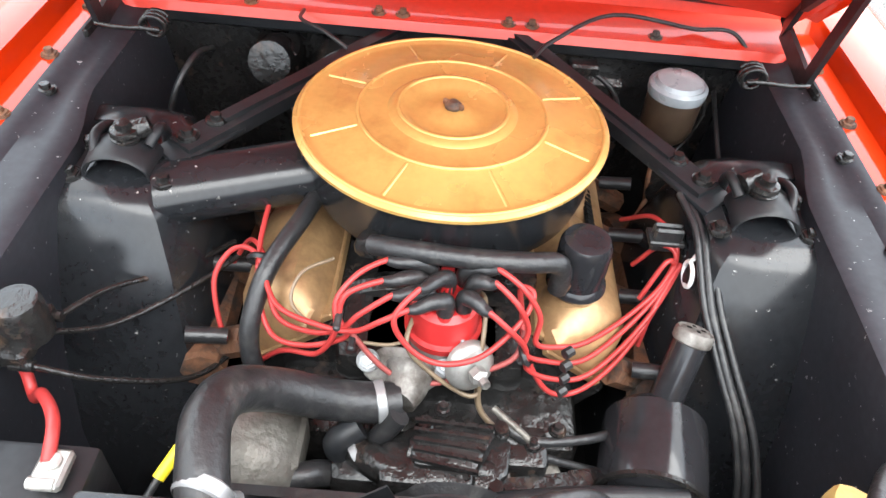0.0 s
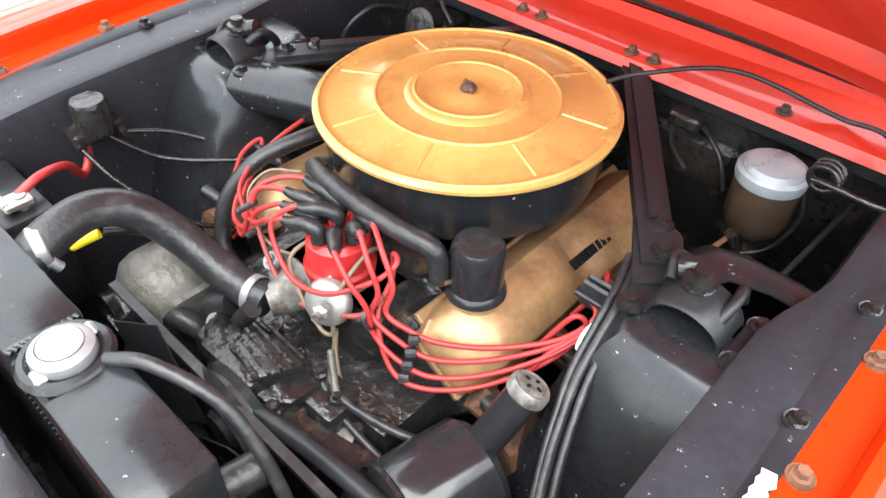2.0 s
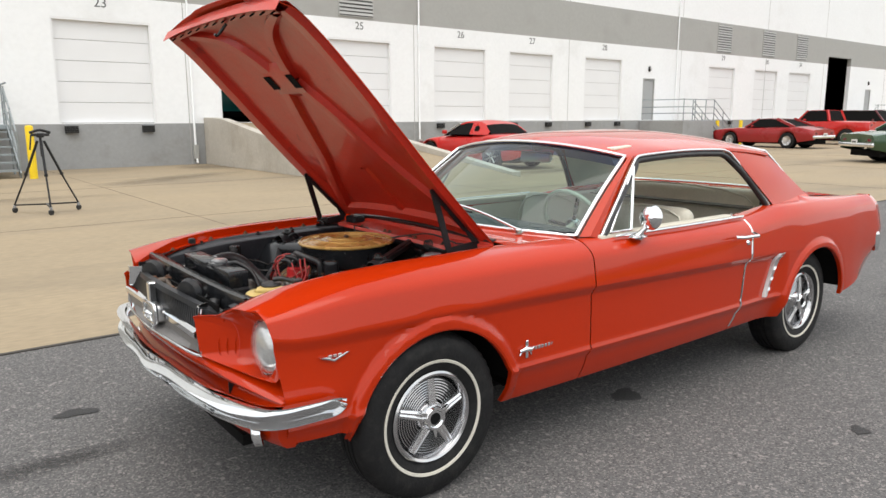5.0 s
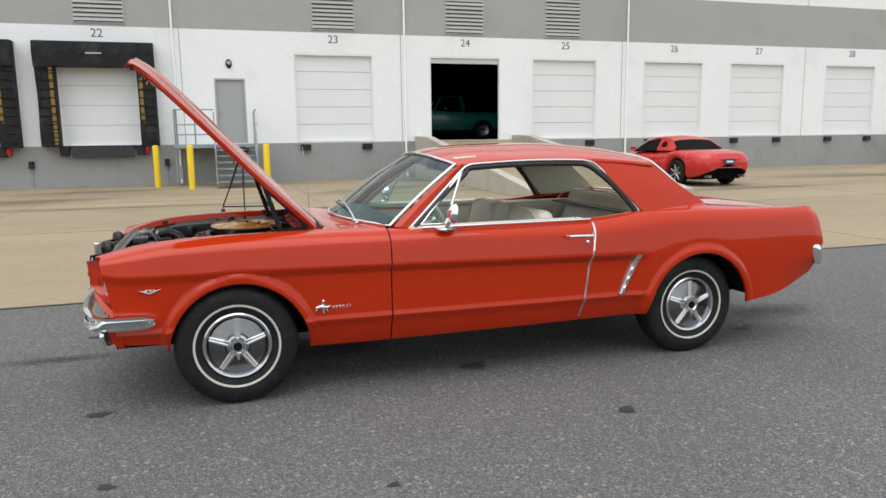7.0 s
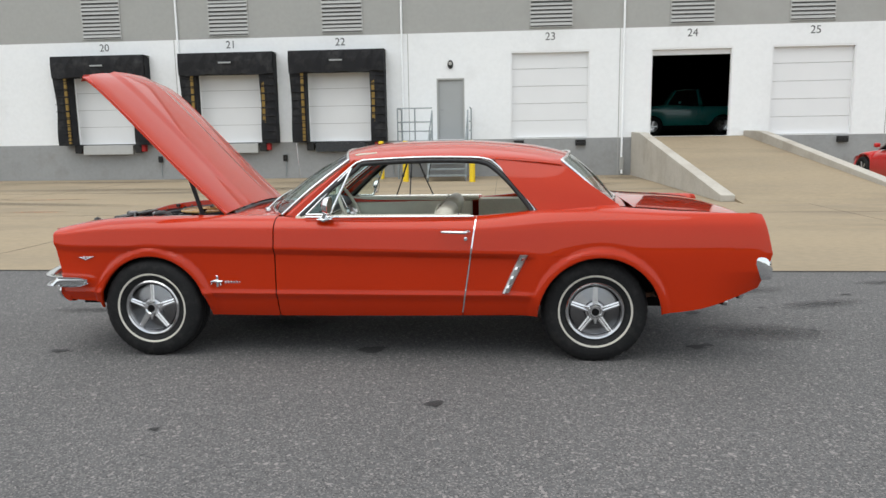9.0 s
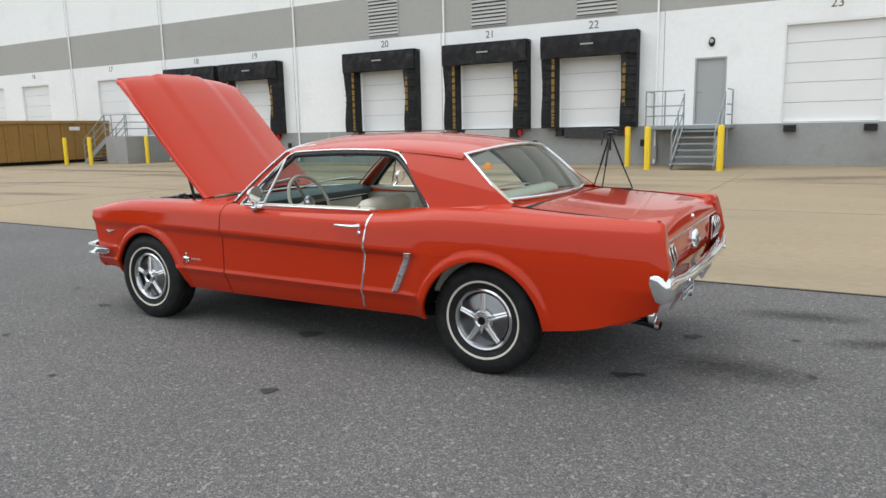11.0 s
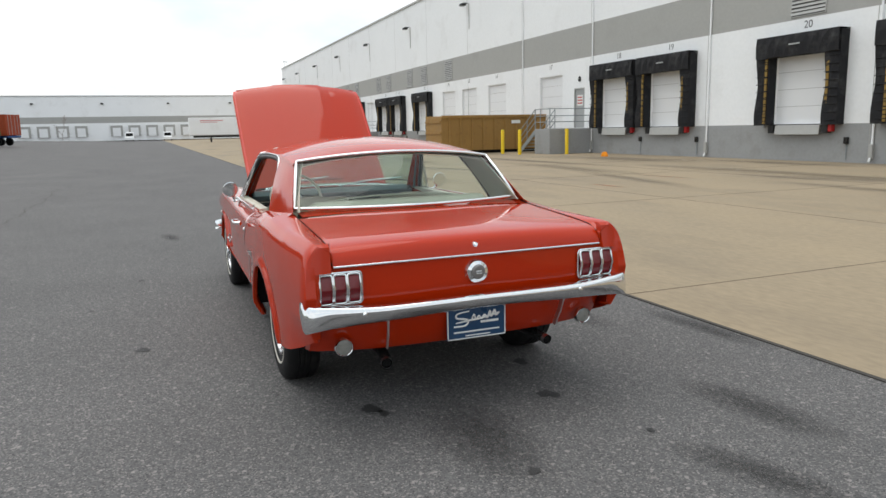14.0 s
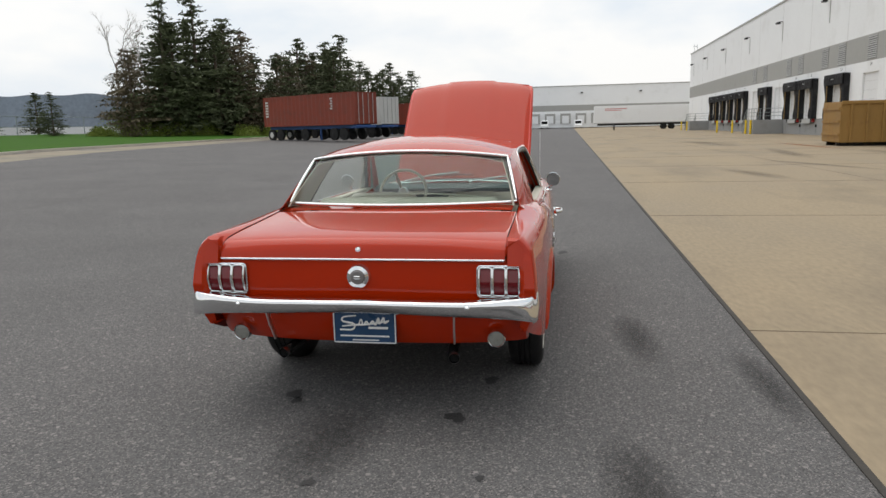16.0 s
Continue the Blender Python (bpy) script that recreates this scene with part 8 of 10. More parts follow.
ribs = [rib([(0.03, -0.53), (0.5, -0.55), (0.93, -0.53)], 0.055, 0.03), rib([(0.03, 0.53), (0.5, 0.55), (0.93, 0.53)], 0.055, 0.03), rib([(0.055, -0.56), (0.055, 0), (0.055, 0.56)], 0.05, 0.03), rib([(0.94, -0.52), (0.95, 0), (0.94, 0.52)], 0.06, 0.035)]
ribs += [rib([(0.08, -0.50), (0.25, -0.36), (0.42, -0.2), (0.56, -0.07)], 0.042, 0.028), rib([(0.08, 0.50), (0.25, 0.36), (0.42, 0.2), (0.56, 0.07)], 0.042, 0.028), rib([(0.60, -0.07), (0.75, -0.2), (0.88, -0.42)], 0.042, 0.028), rib([(0.60, 0.07), (0.75, 0.2), (0.88, 0.42)], 0.042, 0.028), rib([(0.07, 0.0), (0.3, 0.0)], 0.03, 0.018), rib([(0.58, -0.12), (0.58, 0.12)], 0.07, 0.03)]
part("inner_frame", merged(*ribs), M_RED_IN, hood, "pressed red inner frame of the bonnet")
part("inner_skin", sheet([[hood_at(u, y, 0.006) for y in np.linspace(-0.60, 0.60, 17)] for u in np.linspace(0.005, 0.985, 22)]), M_RED_IN, hood)
part("lip_flange", sheet([[hood_at(1.0, y, o) + Vector((-0.004, 0, 0)) for o in (0.0, 0.02, 0.045)] for y in np.linspace(-0.57, 0.57, 13)] , thick=0.002), M_RED_IN, hood)
for k in range(12):
    y = -0.5 + k * 0.091
    # hole shown by a black disc, its shade in the colour
    part("flange_hole", lathe([(0.0, 0.003), (0.012, 0.003), (0.012, 0.0)], 10, Matrix.Translation(hood_at(0.955, y, 0.043)) @ pose(0, 0, 0, 0, -40)), M_DARK, hood)
for y in (-0.1, 0.1):
    # slot shown by a black patch on the frame, for its shade
    part("frame_slot", sheet([[hood_at(0.585 + a, y + b, 0.034) for b in (-0.03, 0.03)] for a in (-0.022, 0.022)], thick=0.001), M_DARK, hood)
part("bonnet_hook", tube([hood_at(0.9, 0.0, 0.03), hood_at(0.9, 0.02, 0.08), hood_at(0.93, 0.02, 0.085)], 0.006, 6), M_BLACK_DIRTY, hood)


def hinge(side):
    s = side
    a = hood_at(0.28, 0.53 * s, 0.03)
    b = hood_at(0.10, 0.53 * s, 0.03)
    p, q = Vector((0.26, 0.535 * s, 0.865)), Vector((0.40, 0.54 * s, 0.88))
    h = part("bonnet_hinge", bar(a, b, 0.012, 0.035), M_BLACK, hood, "black bonnet hinge with coil spring")
    h.parent = car
    part("hinge_arm", bar(a, p, 0.008, 0.026), M_BLACK, h)
    part("hinge_arm", bar(b, q, 0.008, 0.026), M_BLACK, h)
    part("hinge_link", bar(p, q, 0.008, 0.03), M_BLACK, h)
    part("hinge_plate", box(0.24, 0.43, 0.555 * s - 0.004, 0.555 * s + 0.004, 0.76, 0.858, 0.004), M_BLACK_DIRTY, h)
    coil = [(0.215 + 0.0016 * t, (0.438 + 0.017 * math.cos(t)) * s, 0.884 + 0.017 * math.sin(t)) for t in np.arange(0, 6.28 * 2.5, 0.45)]
    part("hinge_spring", tube(coil, 0.0032, 6, 0), M_BLACK_DIRTY, h)
    part("spring_hook", merged(tube([(0.214, 0.469 * s, 0.882), (0.212, 0.448 * s, 0.884), (0.214, 0.427 * s, 0.882)], 0.004, 6), tube([(0.213, 0.448 * s, 0.884), (0.216, 0.49 * s, 0.880), (0.235, 0.53 * s, 0.872)], 0.0035, 6)), M_BLACK_DIRTY, h)


hinge(-1), hinge(1)

# ---- cabin ----
part("cabin_floor", box(0.55, 2.75, -0.66, 0.66, 0.34, 0.38), M_CARPET, car)
dash = part("dashboard", sheet([[(0.66 + 0.16 * (y / 0.66) ** 2, y, 0.895), (0.80, y, 0.905), (0.93, y, 0.90), (0.985, y, 0.875), (0.99, y, 0.845), (0.955, y, 0.82), (0.95, y, 0.70), (0.90, y, 0.66)] for y in np.linspace(-0.66, 0.66, 15)], thick=-0.004), M_DASH, car, "padded dark green dashboard")
part("gauge_panel", box(0.958, 0.972, -0.60, -0.12, 0.72, 0.81, 0.01, 2), M_BLACK, dash)
for y in (-0.52, -0.36, -0.2):
    part("gauge", lathe([(0, 0.01), (0.032, 0.01), (0.036, 0.016), (0.04, 0.0)], 18, pose(0.972, y, 0.765, 0, 90)), M_CHROME_DULL, dash)
part("glove_door", box(0.955, 0.968, 0.14, 0.56, 0.72, 0.81, 0.01, 2), M_CREAM, dash)
part("dash_rail", tube([(0.975, -0.62, 0.828), (0.98, 0, 0.828), (0.975, 0.62, 0.828)], 0.006, 6), M_CHROME, dash)
sw = part("steering_wheel", moved(merged(sheet([[((0.19 + 0.0115 * math.cos(b)) * math.cos(a), (0.19 + 0.0115 * math.cos(b)) * math.sin(a), 0.0115 * math.sin(b)) for b in np.linspace(0, 2 * math.pi, 9)[:-1]] for a in np.linspace(0, 2 * math.pi, 49)], closed=True)), pose(1.20, -0.36, 0.865, 0, 66)), M_IVORY, car, "ivory steering wheel with three bright spokes")
part("column", tube([(1.185, -0.36, 0.855), (0.93, -0.36, 0.75)], 0.024, 10, 0), M_CREAM, sw)
for a in (90, 205, -25):
    part("wheel_spoke", moved(bar((0.02, 0, -0.015), (0.185, 0, 0.0), 0.022, 0.005), pose(1.20, -0.36, 0.865, 0, 66) @ pose(0, 0, 0, 0, 0, a)), M_CHROME, sw)
part("horn_pad", lathe([(0.0, 0.02), (0.03, 0.018), (0.045, 0.0), (0.04, -0.02)], 20, pose(1.20, -0.36, 0.865, 0, 66)), M_CHROME_DULL, sw)
rv = part("interior_mirror", moved(box(-0.012, 0.012, -0.11, 0.11, -0.028, 0.028, 0.01, 2), pose(1.30, 0.02, 1.185, 0, 10)), M_CHROME_DULL, car, "interior mirror")
part("mirror_stem", tube([(1.30, 0.02, 1.20), (1.24, 0.02, 1.27)], 0.006, 6, 0), M_CHROME, rv)
for s in (-1, 1):
    part("sun_visor", moved(box(-0.07, 0.07, -0.2, 0.2, -0.009, 0.009, 0.008, 2), pose(1.34, 0.33 * s, 1.246, 0, -4)), M_CREAM, car)


def seat(name, x, y, w, h, depth, tilt):
    cush = part(name, moved(box(-depth / 2, depth / 2, -w / 2, w / 2, -0.07, 0.07, 0.05, 3), pose(x, y, 0.50, 0, -6)), M_CREAM, car, "parchment vinyl seat")
    back = part("seat_back", moved(box(-0.06, 0.06, -w / 2 + 0.01, w / 2 - 0.01, 0, h, 0.055, 4), pose(x + depth / 2 - 0.03, y, 0.50, 0, tilt)), M_CREAM, cush)
    part("seat_piping", tube([(x + depth / 2 - 0.09, y - w / 2 + 0.05, 0.56), (x + depth / 2 + 0.0, y - w / 2 + 0.05, 0.50 + h * 0.88), (x + depth / 2 + 0.0, y + w / 2 - 0.05, 0.50 + h * 0.88), (x + depth / 2 - 0.09, y + w / 2 - 0.05, 0.56)], 0.005, 6, 5), M_IVORY, cush)


seat("driver_seat", 1.52, -0.36, 0.52, 0.43, 0.5, 14)
seat("passenger_seat", 1.52, 0.36, 0.52, 0.43, 0.5, 14)
seat("rear_seat", 2.27, 0.0, 1.15, 0.49, 0.46, 20)
part("parcel_shelf", sheet([[(x, y, 0.872 + 0.02 * (x - 2.55)) for y in np.linspace(-0.62, 0.62, 5)] for x in (2.46, 2.6, 2.86)], thick=-0.01), M_SHELF, car, "grey vinyl parcel shelf")
for y in (-0.31, 0.31):
    part("speaker_strip", box(2.56, 2.60, y - 0.19, y + 0.19, 0.885, 0.894, 0.003), M_RUBBER, car)
for s in (-1, 1):
    part("rear_side_trim", box(2.0, 2.64, 0.69 * s - 0.02, 0.69 * s + 0.02, 0.42, 0.875, 0.015), M_CREAM, car)
    part("front_kick_panel", box(0.5, 0.83, 0.70 * s - 0.01, 0.70 * s + 0.01, 0.36, 0.86), M_DASH, car)
    part("door_lock_button", tube([(1.93, 0.775 * s, 0.875), (1.93, 0.775 * s, 0.905)], 0.005, 6, 0), M_CHROME, car)
part("boot_wall", box(2.6, 2.62, -0.62, 0.62, 0.36, 0.9), M_CARPET, car)
part("tunnel", box(0.7, 2.2, -0.11, 0.11, 0.36, 0.48, 0.04, 2), M_CARPET, car)

# ---- engine bay ----
M_GLOSS = material("fresh_gloss_black", (0.016, 0.016, 0.018), 0.16, vary=0.25, scale=12, bump=0.04, bump_scale=30, spec=0.5)
def bolt(x, y, z, r=0.011, parent=None, mat=None, m=None):
    head = merged(lathe([(0, 0.011), (r * 0.75, 0.0105), (r * 0.8, 0.009), (r * 0.8, 0.004), (r * 1.25, 0.003), (r * 1.35, 0.0)], 6), lathe([(r * 1.2, 0.0), (r * 1.55, 0.0015), (r * 1.6, -0.002)], 14))
    return part("bolt", moved(head, m or pose(x, y, z)), mat or M_RUST, parent or car)


def apron():
    """Inner fender wall with a top ledge; left hand."""
    rows = []
    for x in np.linspace(-0.63, 0.41, 27):
        zt = z_top(x) - 0.026
        g = max(0, min(1, (x - 0.0) / 0.14))
        g = -0.028 * g * g * (3 - 2 * g)
        f = 0.02 * max(0, min(1, (-0.42 - x) / 0.15))
        rows.append([(x, -fender_inner(x) + 0.045, zt + 0.003), (x, -0.548, zt - 0.001), (x, -0.542, zt - 0.006), (x, -0.51 + 0.5 * g, zt - 0.009), (x, -0.484 + g - f, zt - 0.011), (x, -0.476 + g - f, zt - 0.015), (x, -0.473 + g - f, zt - 0.03), (x, -0.477 + 0.5 * g, 0.74), (x, -0.478, 0.62), (x, -0.47, 0.5), (x, -0.44, 0.36)])
    return sheet(rows, thick=0.003)


M_LEDGE = material("dusty_gloss_black_ledge", (0.021, 0.022, 0.0265), 0.36, vary=0.3, scale=9, bump=0.07, bump_scale=18, spec=0.3, second=(0.30, 0.30, 0.30), second_scale=95, lo=0.665, hi=0.70)
both(apron, "inner_apron", M_LEDGE, None, "black painted inner fender apron")


def tower():
    """Shock tower, left hand: a tapering pressed box against the apron."""
    rows = []
    for z, x0, x1, yi, yo in ((0.34, -0.26, 0.24, 0.27, 0.53), (0.5, -0.21, 0.22, 0.285, 0.53), (0.62, -0.165, 0.20, 0.305, 0.53), (0.72, -0.115, 0.17, 0.325, 0.53), (0.775, -0.085, 0.15, 0.34, 0.53), (0.795, -0.07, 0.14, 0.352, 0.53), (0.803, -0.05, 0.125, 0.368, 0.53), (0.804, 0.0, 0.09, 0.40, 0.52)):
        rows.append([(x0, -yo, z), (x0, -(yi + 0.06), z), (x0 + 0.012, -(yi + 0.018), z), (x0 + 0.05, -yi, z), (x1 - 0.05, -yi, z), (x1 - 0.012, -(yi + 0.018), z), (x1, -(yi + 0.06), z), (x1, -yo, z)])
    return sheet(rows, thick=0.003)


both(tower, "shock_tower", M_CHIPPED, None, "black pressed-steel shock tower")


def shock_cap():
    """The arched bracket and stud over the damper."""
    rows = []
    for a in np.linspace(0, math.pi, 13):
        y, z = -0.415 - 0.05 * math.cos(a), 0.806 + 0.038 * math.sin(a)
        rows.append([(-0.04, y, z), (-0.036, y, z + 0.004), (0.0, y, z + 0.010), (0.025, y, z + 0.006), (0.035, y, z - 0.006)])
    b = sheet(rows, thick=0.005)
    feet = [box(-0.05, 0.05, -0.415 + d - 0.018, -0.415 + d + 0.018, 0.803, 0.81, 0.002) for d in (-0.075, 0.075)]
    ear = [tube([(0.0, -0.37, 0.845), (0.03, -0.36, 0.86), (0.06, -0.365, 0.835), (0.07, -0.37, 0.806)], 0.009, 8), tube([(-0.02, -0.45, 0.835), (0.01, -0.455, 0.855), (0.05, -0.45, 0.845), (0.07, -0.45, 0.81)], 0.008, 8)]
    b = merged(b, *feet, *ear)
    for v in b.verts:
        v.co = Vector((v.co.x * 0.8, -0.415 + (v.co.y + 0.415) * 0.8, 0.804 + (v.co.z - 0.804) * 0.8))
    return b


caps = both(shock_cap, "shock_mount", M_BLACK, None, "arched black damper mount bolted on the tower")
for ob, s in zip(caps, (-1, 1)):
    part("bushing", lathe([(0, 0.03), (0.012, 0.028), (0.013, 0.018), (0.021, 0.016), (0.023, 0.008), (0.018, 0.005), (0.023, 0.002), (0.022, -0.01)], 16, pose(0.004, 0.407 * s, 0.846) @ Matrix.Scale(0.8, 4)), M_BLACK_DIRTY, ob)
    part("bushing", lathe([(0, 0.018), (0.016, 0.016), (0.018, -0.016), (0, -0.018)], 14, pose(0.016, 0.391 * s, 0.852, 75, 0, 25) @ Matrix.Scale(0.8, 4)), M_BLACK_DIRTY, ob)
    for dx, dy in ((-0.032, -0.06), (-0.032, 0.06), (0.032, 0.06)):
        bolt(dx, (0.415 + dy) * s, 0.808, 0.010, ob, M_BLACK_DIRTY)

# firewall, cowl brace
part("firewall", sheet([[(0.40 + 0.015 * math.sin(y * 9), y, z) for y in np.linspace(-0.57, 0.57, 24)] for z in np.linspace(0.30, 0.85, 8)], thick=0.004), M_BLACK_DIRTY, car, "black dusty firewall")
part("firewall_rib", sheet([[(0.398, y, 0.80), (0.375, y, 0.815), (0.368, y, 0.842), (0.37, y, 0.849)] for y in np.linspace(-0.55, 0.55, 12)], thick=0.003), M_BLACK, car)
# added black sheet for the deep shade at the bottom of the bay
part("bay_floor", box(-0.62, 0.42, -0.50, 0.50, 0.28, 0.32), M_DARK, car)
for s in (-1, 1):
    br = part("brace_strut", merged(bar((0.03, 0.352 * s, 0.812), (0.40, 0.085 * s, 0.832 - 0.012 * (s > 0)), 0.041, 0.020), bar((0.09, 0.312 * s, 0.824), (0.39, 0.09 * s, 0.842 - 0.012 * (s > 0)), 0.019, 0.012)), M_BLACK, car, "black strut from cowl to shock tower")
    part("strut_foot", prism([(-0.01, 0.342 * s), (0.03, 0.385 * s), (0.10, 0.345 * s), (0.13, 0.275 * s), (0.09, 0.282 * s)], "z", 0.806, 0.815, 0.003), M_BLACK, br)
    for x, y in ((0.048, 0.346), (0.088, 0.319)):
        bolt(x, y * s, 0.824, 0.010, br, M_BLACK_DIRTY)
for y in (-0.33, -0.124, -0.085, 0.09, 0.13, 0.34):
    bolt(0.388, y, 0.853, 0.008)
for s in (-1, 1):
    for x in (-0.50, -0.31, -0.135, 0.03, 0.18, 0.33):
        zt = z_top(x) - 0.022
        bolt(x, (fender_inner(x) - 0.034) * s, zt, 0.008)
    for x in (-0.36, -0.08, 0.10):
        bolt(x, 0.552 * s, z_top(x) - 0.028, 0.009, None, M_BLACK_DIRTY)
    part("bonnet_stop", merged(box(-0.425, -0.395, 0.538 * s - 0.012, 0.538 * s + 0.012, 0.825, 0.85, 0.004)), M_RUBBER, car)

# radiator support, radiator, battery
def sup_x(y):
    return 0.012 * max(0, (abs(y) - 0.2) / 0.33) ** 2


sup = part("radiator_support", sheet([[(-0.634 + sup_x(y), y, 0.70), (-0.636 + sup_x(y), y, 0.79), (-0.634 + sup_x(y), y, 0.804), (-0.627 + sup_x(y), y, 0.806), (-0.622 + sup_x(y), y, 0.80), (-0.594 + sup_x(y), y, 0.799), (-0.588 + sup_x(y), y, 0.795), (-0.587 + sup_x(y), y, 0.765)] for y in np.linspace(-0.53, 0.53, 31)], thick=0.003), M_CHIPPED, car, "black radiator support bar with worn paint")
for s in (-1, 1):
    part("support_side", box(-0.63, -0.55, 0.40 * s - 0.11, 0.40 * s + 0.11, 0.36, 0.765, 0.01), M_BLACK_DIRTY, sup)
    part("support_gusset", prism([(0.42 * s, 0.80), (0.55 * s, 0.80), (0.56 * s, 0.66), (0.47 * s, 0.66)], "x", -0.60, -0.59, 0.002), M_BLACK, sup)
part("support_panel", box(-0.60, -0.57, -0.52, 0.52, 0.34, 0.42, 0.005), M_BLACK_DIRTY, sup)
for ob in (sup, *sup.children_recursive):
    ob.data.transform(Matrix.Translation((0.021, 0, 0)))
rad = part("radiator", merged(box(-0.53, -0.452, 0.025, 0.285, 0.765, 0.832, 0.006, 2), box(-0.53, -0.452, -0.215, -0.055, 0.765, 0.832, 0.006, 2), box(-0.528, -0.454, -0.06, 0.03, 0.758, 0.822, 0.006)), M_CHIPPED, car, "black radiator with a welded top tank and chipped edges")
part("radiator_core", box(-0.525, -0.47, -0.20, 0.28, 0.36, 0.765), M_BLACK_DIRTY, rad)
tagged(part("fin_core", merged(*[box(-0.53, -0.526, -0.195 + k * 0.0085, -0.193 + k * 0.0085, 0.37, 0.76) for k in range(56)]), M_BLACK, rad, smooth=False), kind="stuff")
part("side_tank", box(-0.53, -0.452, -0.225, -0.195, 0.36, 0.768, 0.006), M_BLACK, rad)
part("weld_bead", merged(*[tube([(-0.452 + 0.001, y + 0.0, 0.80 + 0.0), (-0.448, y + 0.004, 0.803)], 0.003, 5, 0) for y in np.arange(-0.05, 0.03, 0.006)], *[tube([(x, 0.026, 0.83), (x + 0.003, 0.021, 0.829)], 0.003, 5, 0) for x in np.arange(-0.526, -0.455, 0.006)]), M_CHIPPED, rad)
cap = part("radiator_cap", lathe([(0, 0.012), (0.017, 0.0125), (0.0185, 0.0105), (0.021, 0.0105), (0.0225, 0.0125), (0.026, 0.011), (0.03, 0.008), (0.031, -0.002), (0.028, -0.008)], 36, pose(-0.489, -0.018, 0.836)), M_STEEL, rad, "bright steel radiator cap")
part("cap_label", lathe([(0, 0.0134), (0.0205, 0.0132), (0.0208, 0.0125)], 30, pose(-0.489, -0.018, 0.836)), M_CAP_LABEL, cap, "pale cap top with faded red print")
part("label_print", merged(*[moved(box(-0.010 + 0.004 * k, -0.0075 + 0.004 * k, -0.015, 0.015 - 0.004 * (k % 3), 0.0139, 0.0142), pose(-0.489, -0.018, 0.836, 0, 0, 24)) for k in range(6)]), M_RUST_PRINT, cap)
for a in (-1, 1):
    part("cap_ear", box(-0.489 + 0.029 * a - 0.007, -0.489 + 0.029 * a + 0.007, -0.018 + 0.011 * a - 0.01, -0.018 + 0.011 * a + 0.01, 0.833, 0.838, 0.003), M_STEEL, rad)
part("filler_neck", lathe([(0.046, -0.005), (0.042, 0.001), (0.036, 0.002), (0.03, -0.002)], 24, pose(-0.489, -0.018, 0.834)), M_CHIPPED, rad)
part("overflow_hose", tube([(-0.465, -0.05, 0.832), (-0.44, -0.09, 0.836), (-0.41, -0.16, 0.80), (-0.405, -0.22, 0.70), (-0.42, -0.25, 0.60), (-0.43, -0.25, 0.45)], 0.0075, 8, 6), M_RUBBER, rad)
part("lower_outlet", tube([(-0.455, -0.17, 0.72), (-0.40, -0.18, 0.72)], 0.02, 12, 0), M_RUBBER, rad)
part("fan_shroud_edge", box(-0.452, -0.445, -0.2, 0.27, 0.40, 0.74), M_BLACK_DIRTY, rad)
bat = part("battery", box(-0.53, -0.37, 0.315, 0.475, 0.58, 0.752, 0.006, 2), M_BLACK, car, "black battery with a white label")
part("battery_label", box(-0.515, -0.44, 0.322, 0.40, 0.7525, 0.7545), M_PLASTIC_W, bat)
part("label_bars", merged(*[box(-0.50, -0.455, 0.332 + k * 0.014, 0.338 + k * 0.014, 0.7546, 0.7556) for k in range(4)]), M_SIGN_BLK, bat)
part("battery_post", merged(lathe([(0.011, 0), (0.009, 0.02), (0, 0.021)], 12, pose(-0.40, 0.345, 0.752)), box(-0.425, -0.385, 0.33, 0.36, 0.758, 0.770, 0.003), tube([(-0.42, 0.335, 0.766), (-0.42, 0.36, 0.766)], 0.006, 6, 0)), M_ALU, bat)
part("battery_lead", tube([(-0.40, 0.35, 0.768), (-0.36, 0.36, 0.776), (-0.315, 0.40, 0.748), (-0.29, 0.435, 0.70), (-0.268, 0.45, 0.715), (-0.262, 0.455, 0.755)], 0.0065, 8), M_WIRE_RED, bat, "red battery lead")
part("yellow_sleeve", tube([(-0.385, 0.262, 0.722), (-0.35, 0.245, 0.735)], 0.0065, 8, 0), M_YELLOW_TAPE, bat)
part("sleeve_lead", tube([(-0.46, 0.31, 0.70), (-0.42, 0.28, 0.705), (-0.385, 0.262, 0.722)], 0.004, 6), M_RUBBER, bat)
part("earth_lead", tube([(-0.345, 0.243, 0.737), (-0.31, 0.235, 0.72), (-0.25, 0.26, 0.64), (-0.22, 0.26, 0.5)], 0.0055, 6), M_RUBBER, bat)
sol = part("starter_solenoid", merged(lathe([(0, 0.03), (0.024, 0.028), (0.027, 0.02), (0.027, -0.025), (0, -0.028)], 18, pose(-0.245, 0.442, 0.782)), box(-0.285, -0.205, 0.43, 0.476, 0.742, 0.765, 0.004), box(-0.262, -0.228, 0.45, 0.476, 0.77, 0.80, 0.003), tube([(-0.28, 0.45, 0.745), (-0.28, 0.425, 0.745)], 0.007, 8, 0), tube([(-0.21, 0.45, 0.745), (-0.21, 0.425, 0.745)], 0.007, 8, 0)), M_BLACK_DIRTY, car, "black starter solenoid on the apron")
for pts in (((-0.21, 0.43, 0.745), (-0.15, 0.40, 0.73), (-0.08, 0.34, 0.70), (0.0, 0.29, 0.68)), ((-0.24, 0.44, 0.75), (-0.18, 0.39, 0.70), (-0.1, 0.32, 0.69), (-0.03, 0.27, 0.69)), ((-0.28, 0.43, 0.745), (-0.26, 0.37, 0.70), (-0.20, 0.30, 0.63), (-0.12, 0.26, 0.60))):
    part("solenoid_lead", tube(pts, 0.004, 6), M_BLACK_DIRTY, sol)

